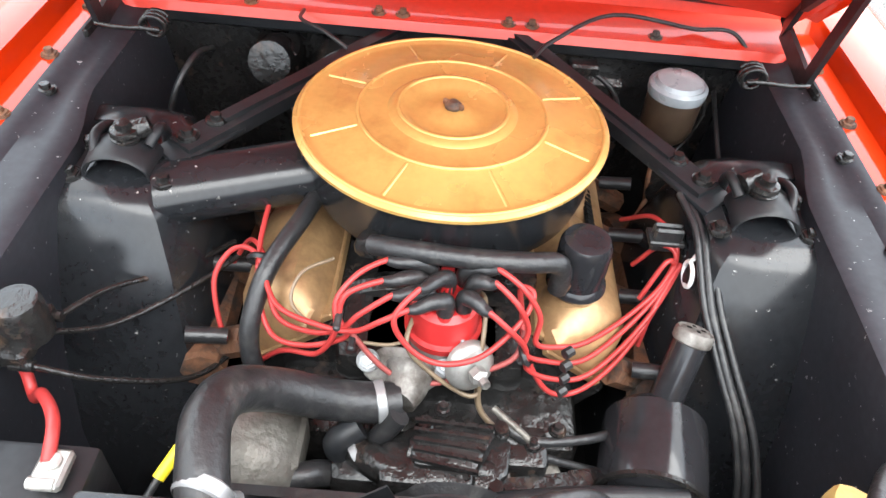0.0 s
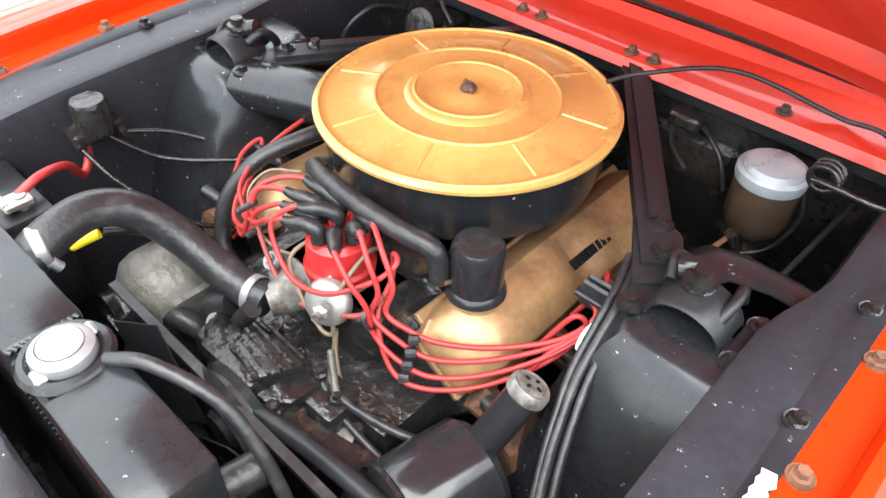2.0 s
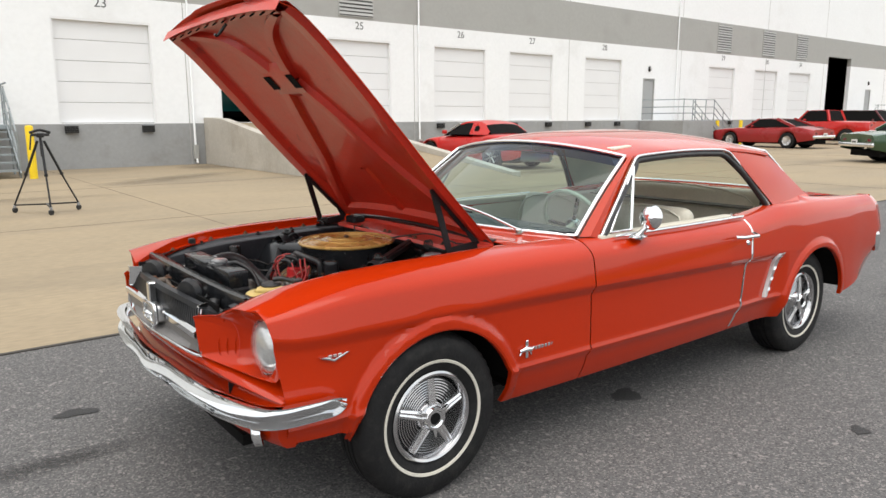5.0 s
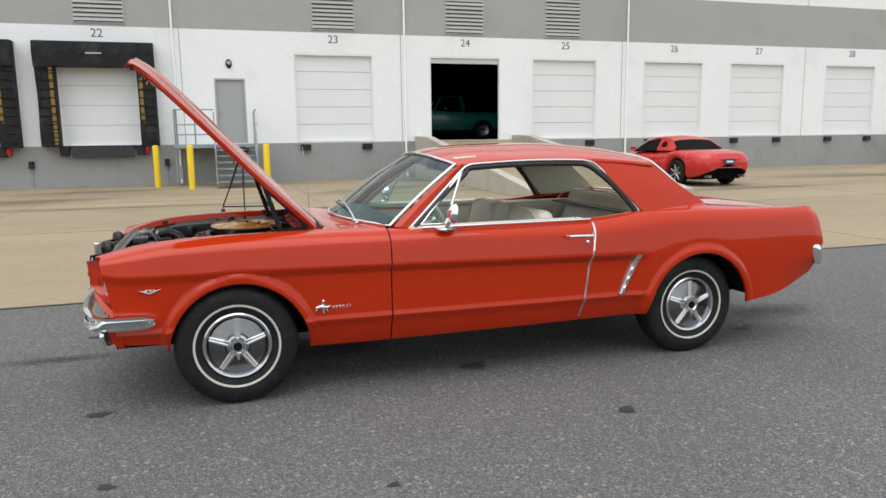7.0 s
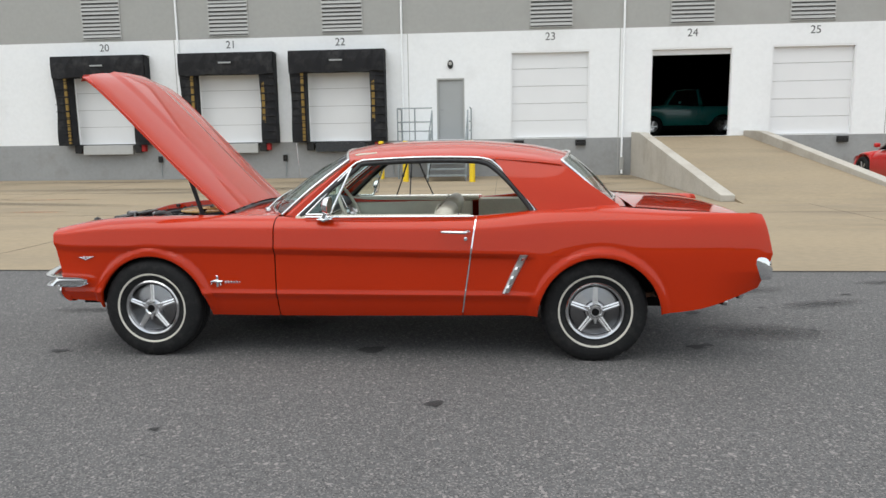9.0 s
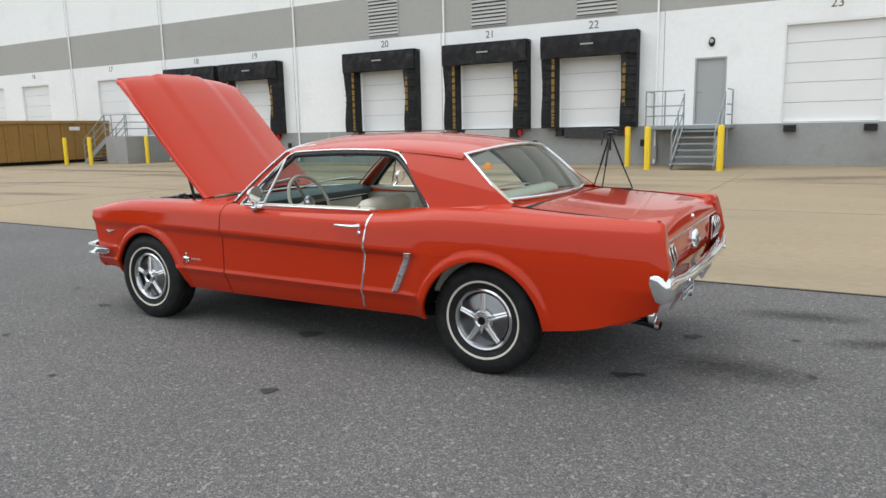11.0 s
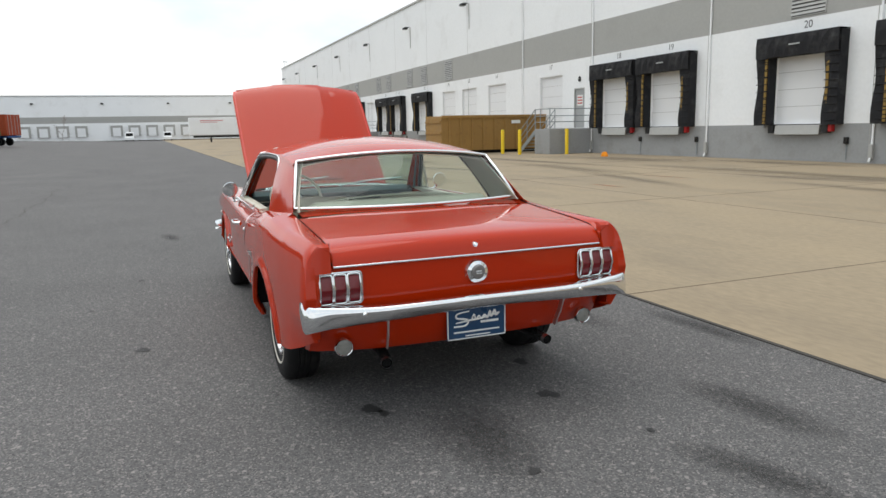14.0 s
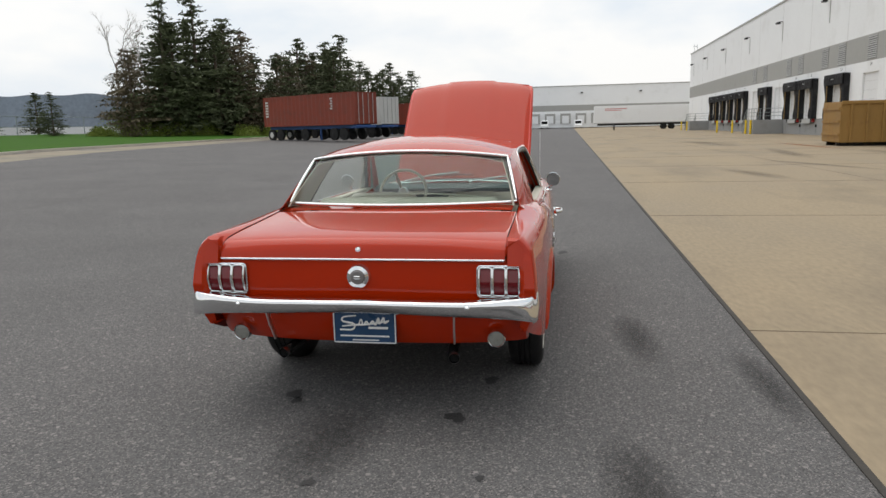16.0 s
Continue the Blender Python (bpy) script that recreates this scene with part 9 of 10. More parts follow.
# engine
eng = part("engine_block", merged(box(-0.26, 0.38, -0.20, 0.20, 0.38, 0.62, 0.03, 2), moved(box(-0.2, 0.36, -0.10, 0.10, 0.56, 0.70, 0.02, 2), pose(0, 0, 0))), M_BLACK_DIRTY, car, "black V-eight engine block, dusty")
part("intake_manifold", box(-0.20, 0.32, -0.12, 0.12, 0.64, 0.70, 0.02, 2), M_BLACK_DIRTY, eng)
for x in (-0.08, 0.05, 0.18, 0.3):
    for s in (-1, 1):
        part("intake_runner", tube([(x, 0, 0.70), (x, 0.08 * s, 0.69), (x, 0.15 * s, 0.65)], 0.024, 8), M_BLACK_DIRTY, eng)
part("carburettor", merged(box(0.02, 0.17, -0.07, 0.07, 0.69, 0.79, 0.015, 2), tube([(0.0, -0.08, 0.73), (0.19, -0.08, 0.73)], 0.012, 8, 0)), M_ALU, eng)
for s in (-1, 1):
    m = pose(0.088, 0.186 * s, 0.658, -36 * s)
    rows = []
    for x in np.linspace(-0.24, 0.24, 25):
        e = math.sin(max(0, min(1, (x + 0.24) / 0.06, (0.24 - x) / 0.05)) * math.pi / 2)
        dip = 0.016 * math.exp(-((x - 0.0) / 0.025) ** 2)
        hh = 0.056 * (0.3 + 0.7 * e) + 0.008 * max(0, min(1, (0.0 - x) / 0.03)) * e
        wy = 0.72 + 0.28 * e
        rows.append([(x, y * wy, z) for y, z in ((-0.062, 0), (-0.060, 0.014), (-0.055, hh * 0.55), (-0.044, hh * 0.86), (-0.024, hh - dip * 0.7), (0, hh * 1.03 - dip), (0.024, hh - dip * 0.7), (0.044, hh * 0.86), (0.055, hh * 0.55), (0.060, 0.014), (0.062, 0))])
    rows = [[(-0.242, y * 0.85, 0) for _, y, _ in rows[0]]] + rows + [[(0.242, y * 0.85, 0) for _, y, _ in rows[-1]]]
    part("valve_cover", moved(sheet(rows, thick=-0.002), m), M_GOLD_OLD, eng, "aged gold valve cover")
    part("cover_flange", moved(merged(box(-0.225, 0.23, -0.069, 0.069, -0.008, 0.003, 0.002), box(-0.247, -0.2249, -0.05, 0.05, -0.008, 0.003, 0.002)), m), M_GOLD_OLD, eng)
    part("cylinder_head", moved(box(-0.24, 0.25, -0.08, 0.08, -0.12, -0.008, 0.01), m), M_BLACK_DIRTY, eng)
    for x in (-0.2, -0.08, 0.05, 0.2):
        bolt(0, 0, 0, 0.007, eng, M_RUST, m @ pose(x, 0.065 * s, 0.004))
    part("exhaust_manifold", merged(tube([(-0.17, 0.30 * s, 0.60), (0.0, 0.315 * s, 0.585), (0.2, 0.32 * s, 0.57), (0.3, 0.30 * s, 0.50)], 0.03, 8), *[tube([(x, 0.24 * s, 0.64), (x + 0.02, 0.31 * s, 0.59)], 0.022, 8, 0) for x in (-0.14, 0.0, 0.13, 0.25)]), M_RUST, eng)
    for k, x in enumerate((-0.15, -0.02, 0.11, 0.24)):
        part("plug_boot", tube([(x, 0.265 * s, 0.655), (x - 0.01, 0.315 * s, 0.665)], 0.011, 8, 0), M_RUBBER, eng)
for k in range(8):
    part("cover_decal", moved(box(0.005 + k * 0.011, 0.013 + k * 0.011, -0.012, 0.002, 0.053, 0.0592), pose(0.07, -0.186, 0.658, 36)), M_DARK, eng, "burnt black mark on the cover")

# air cleaner
ac = part("air_cleaner", lathe([(0.0, 0.752), (0.12, 0.752), (0.178, 0.756), (0.192, 0.766), (0.198, 0.79), (0.2, 0.84), (0.202, 0.848), (0.206, 0.851)], 72, pose(0.096, -0.003, 0)), M_CHIPPED, car, "round black air cleaner with a gold lid and snorkel")
ac.parent = car
prof = [(0.207, 0.849), (0.2125, 0.853), (0.213, 0.858), (0.208, 0.8615), (0.202, 0.8615), (0.198, 0.859), (0.192, 0.8585), (0.131, 0.8655), (0.128, 0.868), (0.124, 0.8675), (0.12, 0.866), (0.088, 0.868), (0.084, 0.8715), (0.078, 0.874), (0.07, 0.8735), (0.06, 0.866), (0.05, 0.863), (0.03, 0.8655), (0.02, 0.8715), (0.012, 0.872), (0.0, 0.871)]
part("air_cleaner_lid", lathe(prof, 96, pose(0.096, -0.003, 0)), M_GOLD, ac, "gold painted pressed steel lid")
for rr, zz in ((0.1275, 0.8675), (0.074, 0.8738), (0.205, 0.8618)):
    part("lid_bead", sheet([[(0.096 + (rr + 0.0028 * math.cos(b)) * math.cos(a), -0.003 + (rr + 0.0028 * math.cos(b)) * math.sin(a), zz + 0.0024 * math.sin(b)) for b in np.linspace(0, 2 * math.pi, 13)[:-1]] for a in np.linspace(0, 2 * math.pi, 97)], closed=True), M_GOLD, ac)
for k in range(8):
    a = radians(22 + 45 * k)
    part("lid_rib", sheet([[(0.096 + r * math.cos(a) - w * math.sin(a), -0.003 + r * math.sin(a) + w * math.cos(a), 0.8587 + (0.131 - r) * -0.0 + (0.192 - r) / 0.061 * 0.0068 + o) for w, o in ((-0.0035, -0.001), (-0.0012, 0.0016), (0.0012, 0.0016), (0.0035, -0.001))] for r in np.linspace(0.133, 0.194, 6)]), M_GOLD, ac)
part("wing_nut", merged(lathe([(0.011, 0), (0.012, 0.006), (0.006, 0.012), (0, 0.012)], 12, pose(0.096, -0.003, 0.870)), moved(box(-0.016, -0.004, -0.003, 0.003, 0.002, 0.011, 0.002), pose(0.096, -0.003, 0.870, 0, 0, 60)), moved(box(0.004, 0.016, -0.003, 0.003, 0.002, 0.011, 0.002), pose(0.096, -0.003, 0.870, 0, 0, 60))), M_RUST, ac, "rusty wing nut")
rows = []
for u in np.linspace(0, 1, 8):
    c = Vector((0.055, 0.15, 0.79)).lerp(Vector((-0.02, 0.375, 0.775)), u)
    d = Vector((-0.31, 0.95, 0)).normalized()
    sd = Vector((0.95, 0.31, 0)).normalized()
    w, h = 0.047, 0.040
    rows.append([c + sd * (w * math.copysign(abs(math.cos(t)) ** 0.95, math.cos(t))) + Vector((0, 0, h * math.copysign(abs(math.sin(t)) ** 0.95, math.sin(t)))) for t in np.linspace(0, 2 * math.pi, 37)[:-1]])
part("snorkel", sheet(rows, closed=True, thick=-0.003), M_CHIPPED, ac, "black intake snorkel")
part("snorkel_mouth", sheet([rows[-2], [Vector((-0.0, 0.33, 0.775))] * 36], closed=True), M_DARK, ac)
part("breather_elbow", tube([(-0.085, 0.085, 0.79), (-0.105, 0.09, 0.795), (-0.114, 0.078, 0.806)], 0.014, 10), M_BLACK_DIRTY, ac)
part("breather_hose", tube([(-0.112, 0.082, 0.806), (-0.126, 0.045, 0.816), (-0.133, -0.03, 0.817), (-0.13, -0.10, 0.815), (-0.12, -0.14, 0.808), (-0.116, -0.15, 0.785), (-0.114, -0.15, 0.758)], 0.013, 10, 6), M_RUBBER, ac, "grey-black breather hose")
for m in (pose(-0.112, 0.07, 0.803, 100, 0, 10), pose(-0.108, -0.152, 0.762)):
    part("hose_clip", lathe([(0.0140, -0.004), (0.0150, 0), (0.0140, 0.004)], 14, m), M_RUST, ac)

# oil filler
part("oil_filler_cap", lathe([(0.037, 0.742), (0.039, 0.746), (0.038, 0.752), (0.0335, 0.757), (0.0335, 0.808), (0.0325, 0.816), (0.029, 0.823), (0.022, 0.826), (0.012, 0.8245), (0, 0.824)], 36, pose(-0.08, -0.180, -0.008)), M_GLOSS, eng, "black oil filler breather cap")
part("filler_tube", lathe([(0.045, 0.70), (0.034, 0.725), (0.028, 0.745), (0.03, 0.75)], 24, pose(-0.08, -0.180, -0.008)), M_GOLD_OLD, eng)
part("cap_nozzle", tube([(-0.10, -0.155, 0.755), (-0.085, -0.17, 0.765)], 0.011, 10, 0), M_BLACK, eng)

M_ALT = material("dull_cast_metal", (0.13, 0.12, 0.105), 0.5, 0.5, vary=0.3, scale=25, bump=0.3, bump_scale=90)
M_RUST_LEAD = material("faded_red_lead", (0.24, 0.05, 0.045), 0.5, vary=0.2, scale=20)
M_BRASS = material("tan_brown_tube", (0.17, 0.125, 0.08), 0.4, vary=0.2, scale=30)
# distributor
DX, DY = -0.155, -0.012
part("distributor", merged(lathe([(0.022, 0.60), (0.024, 0.655), (0.034, 0.668), (0.042, 0.68), (0.044, 0.718), (0.042, 0.722)], 28, pose(DX, DY, 0)), tube([(-0.20, -0.035, 0.70), (DX, DY, 0.70)], 0.012, 8, 0)), M_ALU, eng, "cast distributor with a vacuum canister")
part("vacuum_can", merged(lathe([(0, 0.010), (0.02, 0.009), (0.027, 0.006), (0.031, 0.001), (0.032, -0.004), (0.027, -0.010), (0, -0.012)], 24, pose(-0.208, -0.048, 0.712, 0, -62, 28)), lathe([(0.011, 0.014), (0.011, 0.026), (0.006, 0.03), (0.006, 0.04)], 6, pose(-0.208, -0.048, 0.712, 0, -75, 28))), M_ALU, eng, "grey vacuum canister with a hex nut")
part("distributor_cap", lathe([(0.047, 0.718), (0.048, 0.728), (0.044, 0.733), (0.043, 0.75), (0.041, 0.768), (0.033, 0.775), (0.0, 0.777)], 32, pose(DX, DY, 0)), M_CAP_RED, eng, "red distributor cap")
part("cap_tower", merged(*[lathe([(0.0095, 0), (0.0085, 0.018), (0, 0.018)], 10, pose(DX + 0.03 * math.cos(0.785 * k), DY + 0.03 * math.sin(0.785 * k), 0.770)) for k in range(8)], lathe([(0.011, 0), (0.01, 0.022), (0, 0.022)], 10, pose(DX, DY, 0.775))), M_CAP_RED, eng)
part("cap_clip", merged(tube([(-0.195, -0.038, 0.69), (-0.199, -0.04, 0.722), (-0.19, -0.035, 0.738)], 0.003, 5), tube([(-0.115, 0.018, 0.69), (-0.11, 0.021, 0.722), (-0.12, 0.015, 0.738)], 0.003, 5)), M_STEEL, eng)


def ignition_lead(k, out, *pts):
    """One plug lead: tower k of the cap, an angled boot towards out, then the red lead."""
    a = 0.785 * k
    c = Vector((DX + 0.03 * math.cos(a), DY + 0.03 * math.sin(a), 0.778)) if k < 8 else Vector((DX, DY, 0.785))
    o = Vector(out)
    part("lead_boot", tube([c, c + Vector((0, 0, 0.018)), c.lerp(o, 0.35) + Vector((0, 0, 0.016)), c.lerp(o, 0.75) + Vector((0, 0, 0.004)), o], [0.0105, 0.0105, 0.0095, 0.0075, 0.0052], 9, 5), M_RUBBER, eng)
    part("ignition_lead", tube([tuple(c.lerp(o, 0.8)), out, *pts], 0.0035, 8, 7), M_WIRE_RED, eng)


# leads to the right-hand bank
ignition_lead(3, (-0.19, 0.05, 0.805), (-0.202, 0.085, 0.782), (-0.203, 0.105, 0.757), (-0.195, 0.14, 0.735), (-0.17, 0.185, 0.722), (-0.14, 0.205, 0.735), (-0.09, 0.222, 0.752), (-0.05, 0.25, 0.735), (-0.03, 0.285, 0.67))
ignition_lead(2, (-0.175, 0.062, 0.812), (-0.188, 0.10, 0.80), (-0.20, 0.108, 0.772), (-0.205, 0.10, 0.745), (-0.20, 0.15, 0.715), (-0.18, 0.195, 0.705), (-0.14, 0.218, 0.728), (-0.08, 0.228, 0.756), (0.02, 0.235, 0.765), (0.09, 0.285, 0.68))
ignition_lead(4, (-0.205, 0.03, 0.80), (-0.212, 0.06, 0.785), (-0.21, 0.09, 0.762), (-0.198, 0.13, 0.752), (-0.165, 0.19, 0.745), (-0.10, 0.226, 0.76), (-0.082, 0.262, 0.748), (-0.105, 0.285, 0.715), (-0.138, 0.276, 0.66), (-0.15, 0.262, 0.62))
ignition_lead(1, (-0.145, 0.06, 0.815), (-0.165, 0.09, 0.81), (-0.19, 0.112, 0.79), (-0.206, 0.112, 0.755), (-0.206, 0.135, 0.71), (-0.19, 0.175, 0.69), (-0.175, 0.20, 0.66), (-0.17, 0.235, 0.62))
# leads to the left-hand bank, over the front of the valve cover
ignition_lead(6, (-0.165, -0.068, 0.812), (-0.178, -0.095, 0.792), (-0.18, -0.112, 0.755), (-0.19, -0.11, 0.722), (-0.183, -0.145, 0.70), (-0.168, -0.19, 0.688), (-0.125, -0.24, 0.69), (-0.075, -0.29, 0.712), (-0.04, -0.315, 0.74), (-0.045, -0.30, 0.752), (-0.065, -0.275, 0.70))
ignition_lead(7, (-0.145, -0.07, 0.815), (-0.16, -0.10, 0.802), (-0.168, -0.125, 0.765), (-0.18, -0.125, 0.73), (-0.172, -0.155, 0.716), (-0.155, -0.19, 0.707), (-0.115, -0.24, 0.705), (-0.065, -0.295, 0.722), (-0.028, -0.318, 0.748), (-0.01, -0.30, 0.75), (0.0, -0.275, 0.70))
ignition_lead(5, (-0.20, -0.062, 0.80), (-0.205, -0.09, 0.775), (-0.198, -0.11, 0.74), (-0.196, -0.118, 0.70), (-0.192, -0.15, 0.678), (-0.178, -0.195, 0.668), (-0.135, -0.245, 0.675), (-0.08, -0.295, 0.705), (-0.035, -0.325, 0.742), (-0.085, -0.29, 0.70), (-0.105, -0.28, 0.65))
# two long loops before the cap
ignition_lead(8, (-0.19, 0.02, 0.818), (-0.212, 0.045, 0.79), (-0.222, 0.022, 0.75), (-0.225, -0.015, 0.734), (-0.213, -0.06, 0.74), (-0.178, -0.102, 0.765), (-0.152, -0.115, 0.785), (-0.142, -0.10, 0.785), (-0.15, -0.105, 0.755), (-0.185, -0.115, 0.715), (-0.198, -0.15, 0.66), (-0.185, -0.195, 0.65), (-0.135, -0.25, 0.66), (-0.07, -0.30, 0.70), (-0.02, -0.32, 0.752), (0.03, -0.295, 0.765), (0.09, -0.27, 0.705))
part("coil_lead", tube([(-0.203, 0.10, 0.762), (-0.212, 0.07, 0.72), (-0.218, 0.04, 0.694), (-0.219, -0.005, 0.686), (-0.208, -0.06, 0.70), (-0.196, -0.1, 0.72), (-0.17, -0.11, 0.74)], 0.0035, 8, 7), M_RUST_LEAD, eng, "faded brownish red lead")
part("vacuum_line", merged(tube([(-0.14, 0.012, 0.76), (-0.2, 0.03, 0.738), (-0.216, 0.0, 0.705), (-0.222, -0.045, 0.672), (-0.216, -0.062, 0.672), (-0.21, -0.058, 0.70), (-0.19, -0.06, 0.74), (-0.15, -0.06, 0.765), (-0.12, -0.05, 0.75)], 0.003, 7, 7), tube([(-0.21, -0.06, 0.672), (-0.222, -0.07, 0.635), (-0.25, -0.115, 0.60), (-0.27, -0.12, 0.56)], 0.004, 7, 6), tube([(-0.10, 0.13, 0.765), (-0.13, 0.165, 0.765), (-0.165, 0.17, 0.745), (-0.195, 0.12, 0.735), (-0.205, 0.06, 0.735), (-0.2, 0.03, 0.738)], 0.0022, 6, 6)), M_BRASS, eng, "thin tan vacuum line")
part("cover_comb", merged(*[lathe([(0, -0.008), (0.007, -0.006), (0.007, 0.006), (0, 0.008)], 8, pose(-0.176 - 0.006 * k, -0.168, 0.712 - 0.019 * k, 90, 0, 40)) for k in range(4)]), M_RUBBER, eng, "black plastic lead separator")
part("lead_comb", box(-0.225, -0.185, 0.088, 0.096, 0.742, 0.75, 0.002), M_RUBBER, eng)
part("lead_comb", box(-0.222, -0.19, 0.104, 0.112, 0.772, 0.78, 0.002), M_RUBBER, eng)
part("lead_comb", merged(*[box(-0.015 + 0.012 * k, -0.008 + 0.012 * k, -0.325, -0.285, 0.742, 0.782, 0.003) for k in range(2)], box(-0.02, 0.012, -0.33, -0.28, 0.756, 0.764, 0.002)), M_RUBBER, eng)
part("cable_tie", merged(tube([(-0.058 + 0.017 * math.cos(t), -0.328, 0.748 + 0.017 * math.sin(t)) for t in np.linspace(0, 6.28, 16)], 0.003, 6, 0), tube([(-0.053, -0.328, 0.765), (-0.043, -0.338, 0.775)], 0.003, 6, 0)), M_PLASTIC_W, eng, "white cable tie")
part("loom_ring", lathe([(0.013, -0.004), (0.016, 0), (0.013, 0.004)], 12, pose(-0.192, -0.113, 0.722, 60)), M_RUBBER, eng)
part("loom_ring", lathe([(0.014, -0.004), (0.017, 0), (0.014, 0.004)], 12, pose(-0.1, 0.224, 0.752, 0, 70)), M_RUBBER, eng)

# cooling hoses, thermostat
uh = part("radiator_hose", tube([(-0.455, 0.185, 0.79), (-0.41, 0.197, 0.803), (-0.36, 0.206, 0.803), (-0.315, 0.197, 0.782), (-0.283, 0.165, 0.742), (-0.263, 0.11, 0.702), (-0.252, 0.065, 0.685), (-0.243, 0.035, 0.68)], 0.0245, 16, 7), M_RUBBER, eng, "thick black radiator hose")
part("hose_clamp", lathe([(0.0255, -0.008), (0.0275, -0.006), (0.0275, 0.006), (0.0255, 0.008)], 24, pose(-0.432, 0.191, 0.796, 90, 16, 78)), M_STEEL, uh)
part("clamp_screw", tube([(-0.432, 0.168, 0.79), (-0.425, 0.165, 0.778)], 0.007, 8, 0), M_STEEL, uh)
part("hose_clamp", lathe([(0.0255, -0.006), (0.0268, -0.005), (0.0268, 0.005), (0.0255, 0.006)], 24, pose(-0.249, 0.055, 0.683, 90, 0, 16)), M_STEEL, uh)
M_ALU_DIRTY = material("oily_cast_aluminium", (0.20, 0.19, 0.175), 0.55, 0.4, vary=0.35, scale=30, bump=0.2, bump_scale=90, second=(0.06, 0.05, 0.042), second_scale=35, lo=0.42, hi=0.66)
th = part("thermostat_housing", merged(moved(prism([(-0.05, -0.010), (-0.03, -0.024), (0.026, -0.027), (0.05, -0.011), (0.05, 0.011), (0.026, 0.027), (-0.03, 0.024), (-0.05, 0.010)], "z", -0.006, 0.008, 0.004), pose(-0.198, 0.03, 0.682, 0, -35) @ pose(0, 0, 0, 0, 0, 90)), tube([(-0.243, 0.035, 0.68), (-0.22, 0.025, 0.683), (-0.20, 0.022, 0.688)], [0.023, 0.027, 0.032], 14, 4)), M_ALU_DIRTY, eng, "cast aluminium thermostat housing")
for y in (0.075, -0.018):
    bolt(0, 0, 0, 0.009, th, M_STEEL, pose(-0.203, y, 0.70, 0, -35))
part("heater_hose", tube([(-0.20, 0.15, 0.60), (-0.205, 0.20, 0.63), (-0.19, 0.222, 0.665), (-0.166, 0.224, 0.712), (-0.114, 0.208, 0.757), (-0.028, 0.175, 0.778), (0.06, 0.17, 0.765), (0.2, 0.22, 0.74), (0.38, 0.27, 0.72)], 0.0125, 10, 7), M_RUBBER, eng, "black heater hose")
part("bypass_hose", tube([(-0.27, 0.03, 0.69), (-0.28, 0.06, 0.64), (-0.27, 0.08, 0.57)], 0.013, 10), M_RUBBER, eng)

# front accessories
part("timing_cover", merged(box(-0.33, -0.25, -0.11, 0.11, 0.42, 0.64, 0.02, 2), box(-0.345, -0.29, -0.06, 0.05, 0.60, 0.675, 0.012, 2), box(-0.30, -0.24, -0.15, -0.06, 0.59, 0.65, 0.012, 2), tube([(-0.31, -0.08, 0.64), (-0.30, 0.02, 0.66)], 0.02, 8, 0)), M_BLACK_DIRTY, eng)
part("pump_housing", merged(lathe([(0.055, 0), (0.06, 0.02), (0.05, 0.05), (0.03, 0.07), (0, 0.07)], 20, pose(-0.31, 0.0, 0.56, 0, -90)), prism([(-0.335, -0.075), (-0.315, -0.10), (-0.27, -0.105), (-0.255, -0.06), (-0.26, 0.015), (-0.285, 0.045), (-0.33, 0.035), (-0.345, -0.01)], "z", 0.625, 0.658, 0.007), prism([(-0.328, -0.06), (-0.275, -0.085), (-0.265, -0.03), (-0.29, 0.02), (-0.325, 0.01)], "z", 0.655, 0.682, 0.008), tube([(-0.325, 0.02, 0.655), (-0.31, 0.055, 0.655), (-0.285, 0.085, 0.635)], [0.022, 0.02, 0.017], 12, 5)), M_BLACK_DIRTY, eng, "oily black water pump casting")
for k in range(5):
    part("casting_rib", bar((-0.330 + 0.014 * k, -0.062 - 0.004 * k, 0.684), (-0.318 + 0.012 * k, 0.012, 0.684), 0.004, 0.006), M_BLACK_DIRTY, eng)
for x, y, z in ((-0.34, -0.02, 0.662), (-0.262, -0.09, 0.662), (-0.262, 0.0, 0.662), (-0.33, -0.085, 0.648)):
    part("casting_boss", lathe([(0.012, -0.02), (0.012, 0.0), (0.009, 0.003), (0.009, 0.009), (0, 0.0095)], 8, pose(x, y, z)), M_BLACK_DIRTY, eng)
part("stained_plate", prism([(-0.355, 0.02), (-0.31, 0.05), (-0.30, 0.005), (-0.34, -0.03)], "z", 0.640, 0.646, 0.002), M_RUST, eng, "rust-stained bracket plate")
part("hose_clip", lathe([(0.017, -0.005), (0.0195, -0.004), (0.0195, 0.004), (0.017, 0.005)], 18, pose(-0.30, 0.072, 0.648, 60, 0, 30)), M_STEEL, eng)
part("rusty_bracket", box(-0.30, -0.26, -0.05, -0.025, 0.652, 0.668, 0.006), M_RUST, eng)
part("bracket_arm", merged(bar((-0.335, -0.06, 0.64), (-0.30, -0.18, 0.615), 0.03, 0.012), bar((-0.30, -0.18, 0.615), (-0.27, -0.30, 0.60), 0.034, 0.012)), M_BLACK_DIRTY, eng, "long black pump bracket")
part("pump_elbow", tube([(-0.26, 0.05, 0.60), (-0.285, 0.085, 0.62), (-0.29, 0.10, 0.655), (-0.275, 0.075, 0.67)], 0.017, 10, 6), M_BLACK, eng)
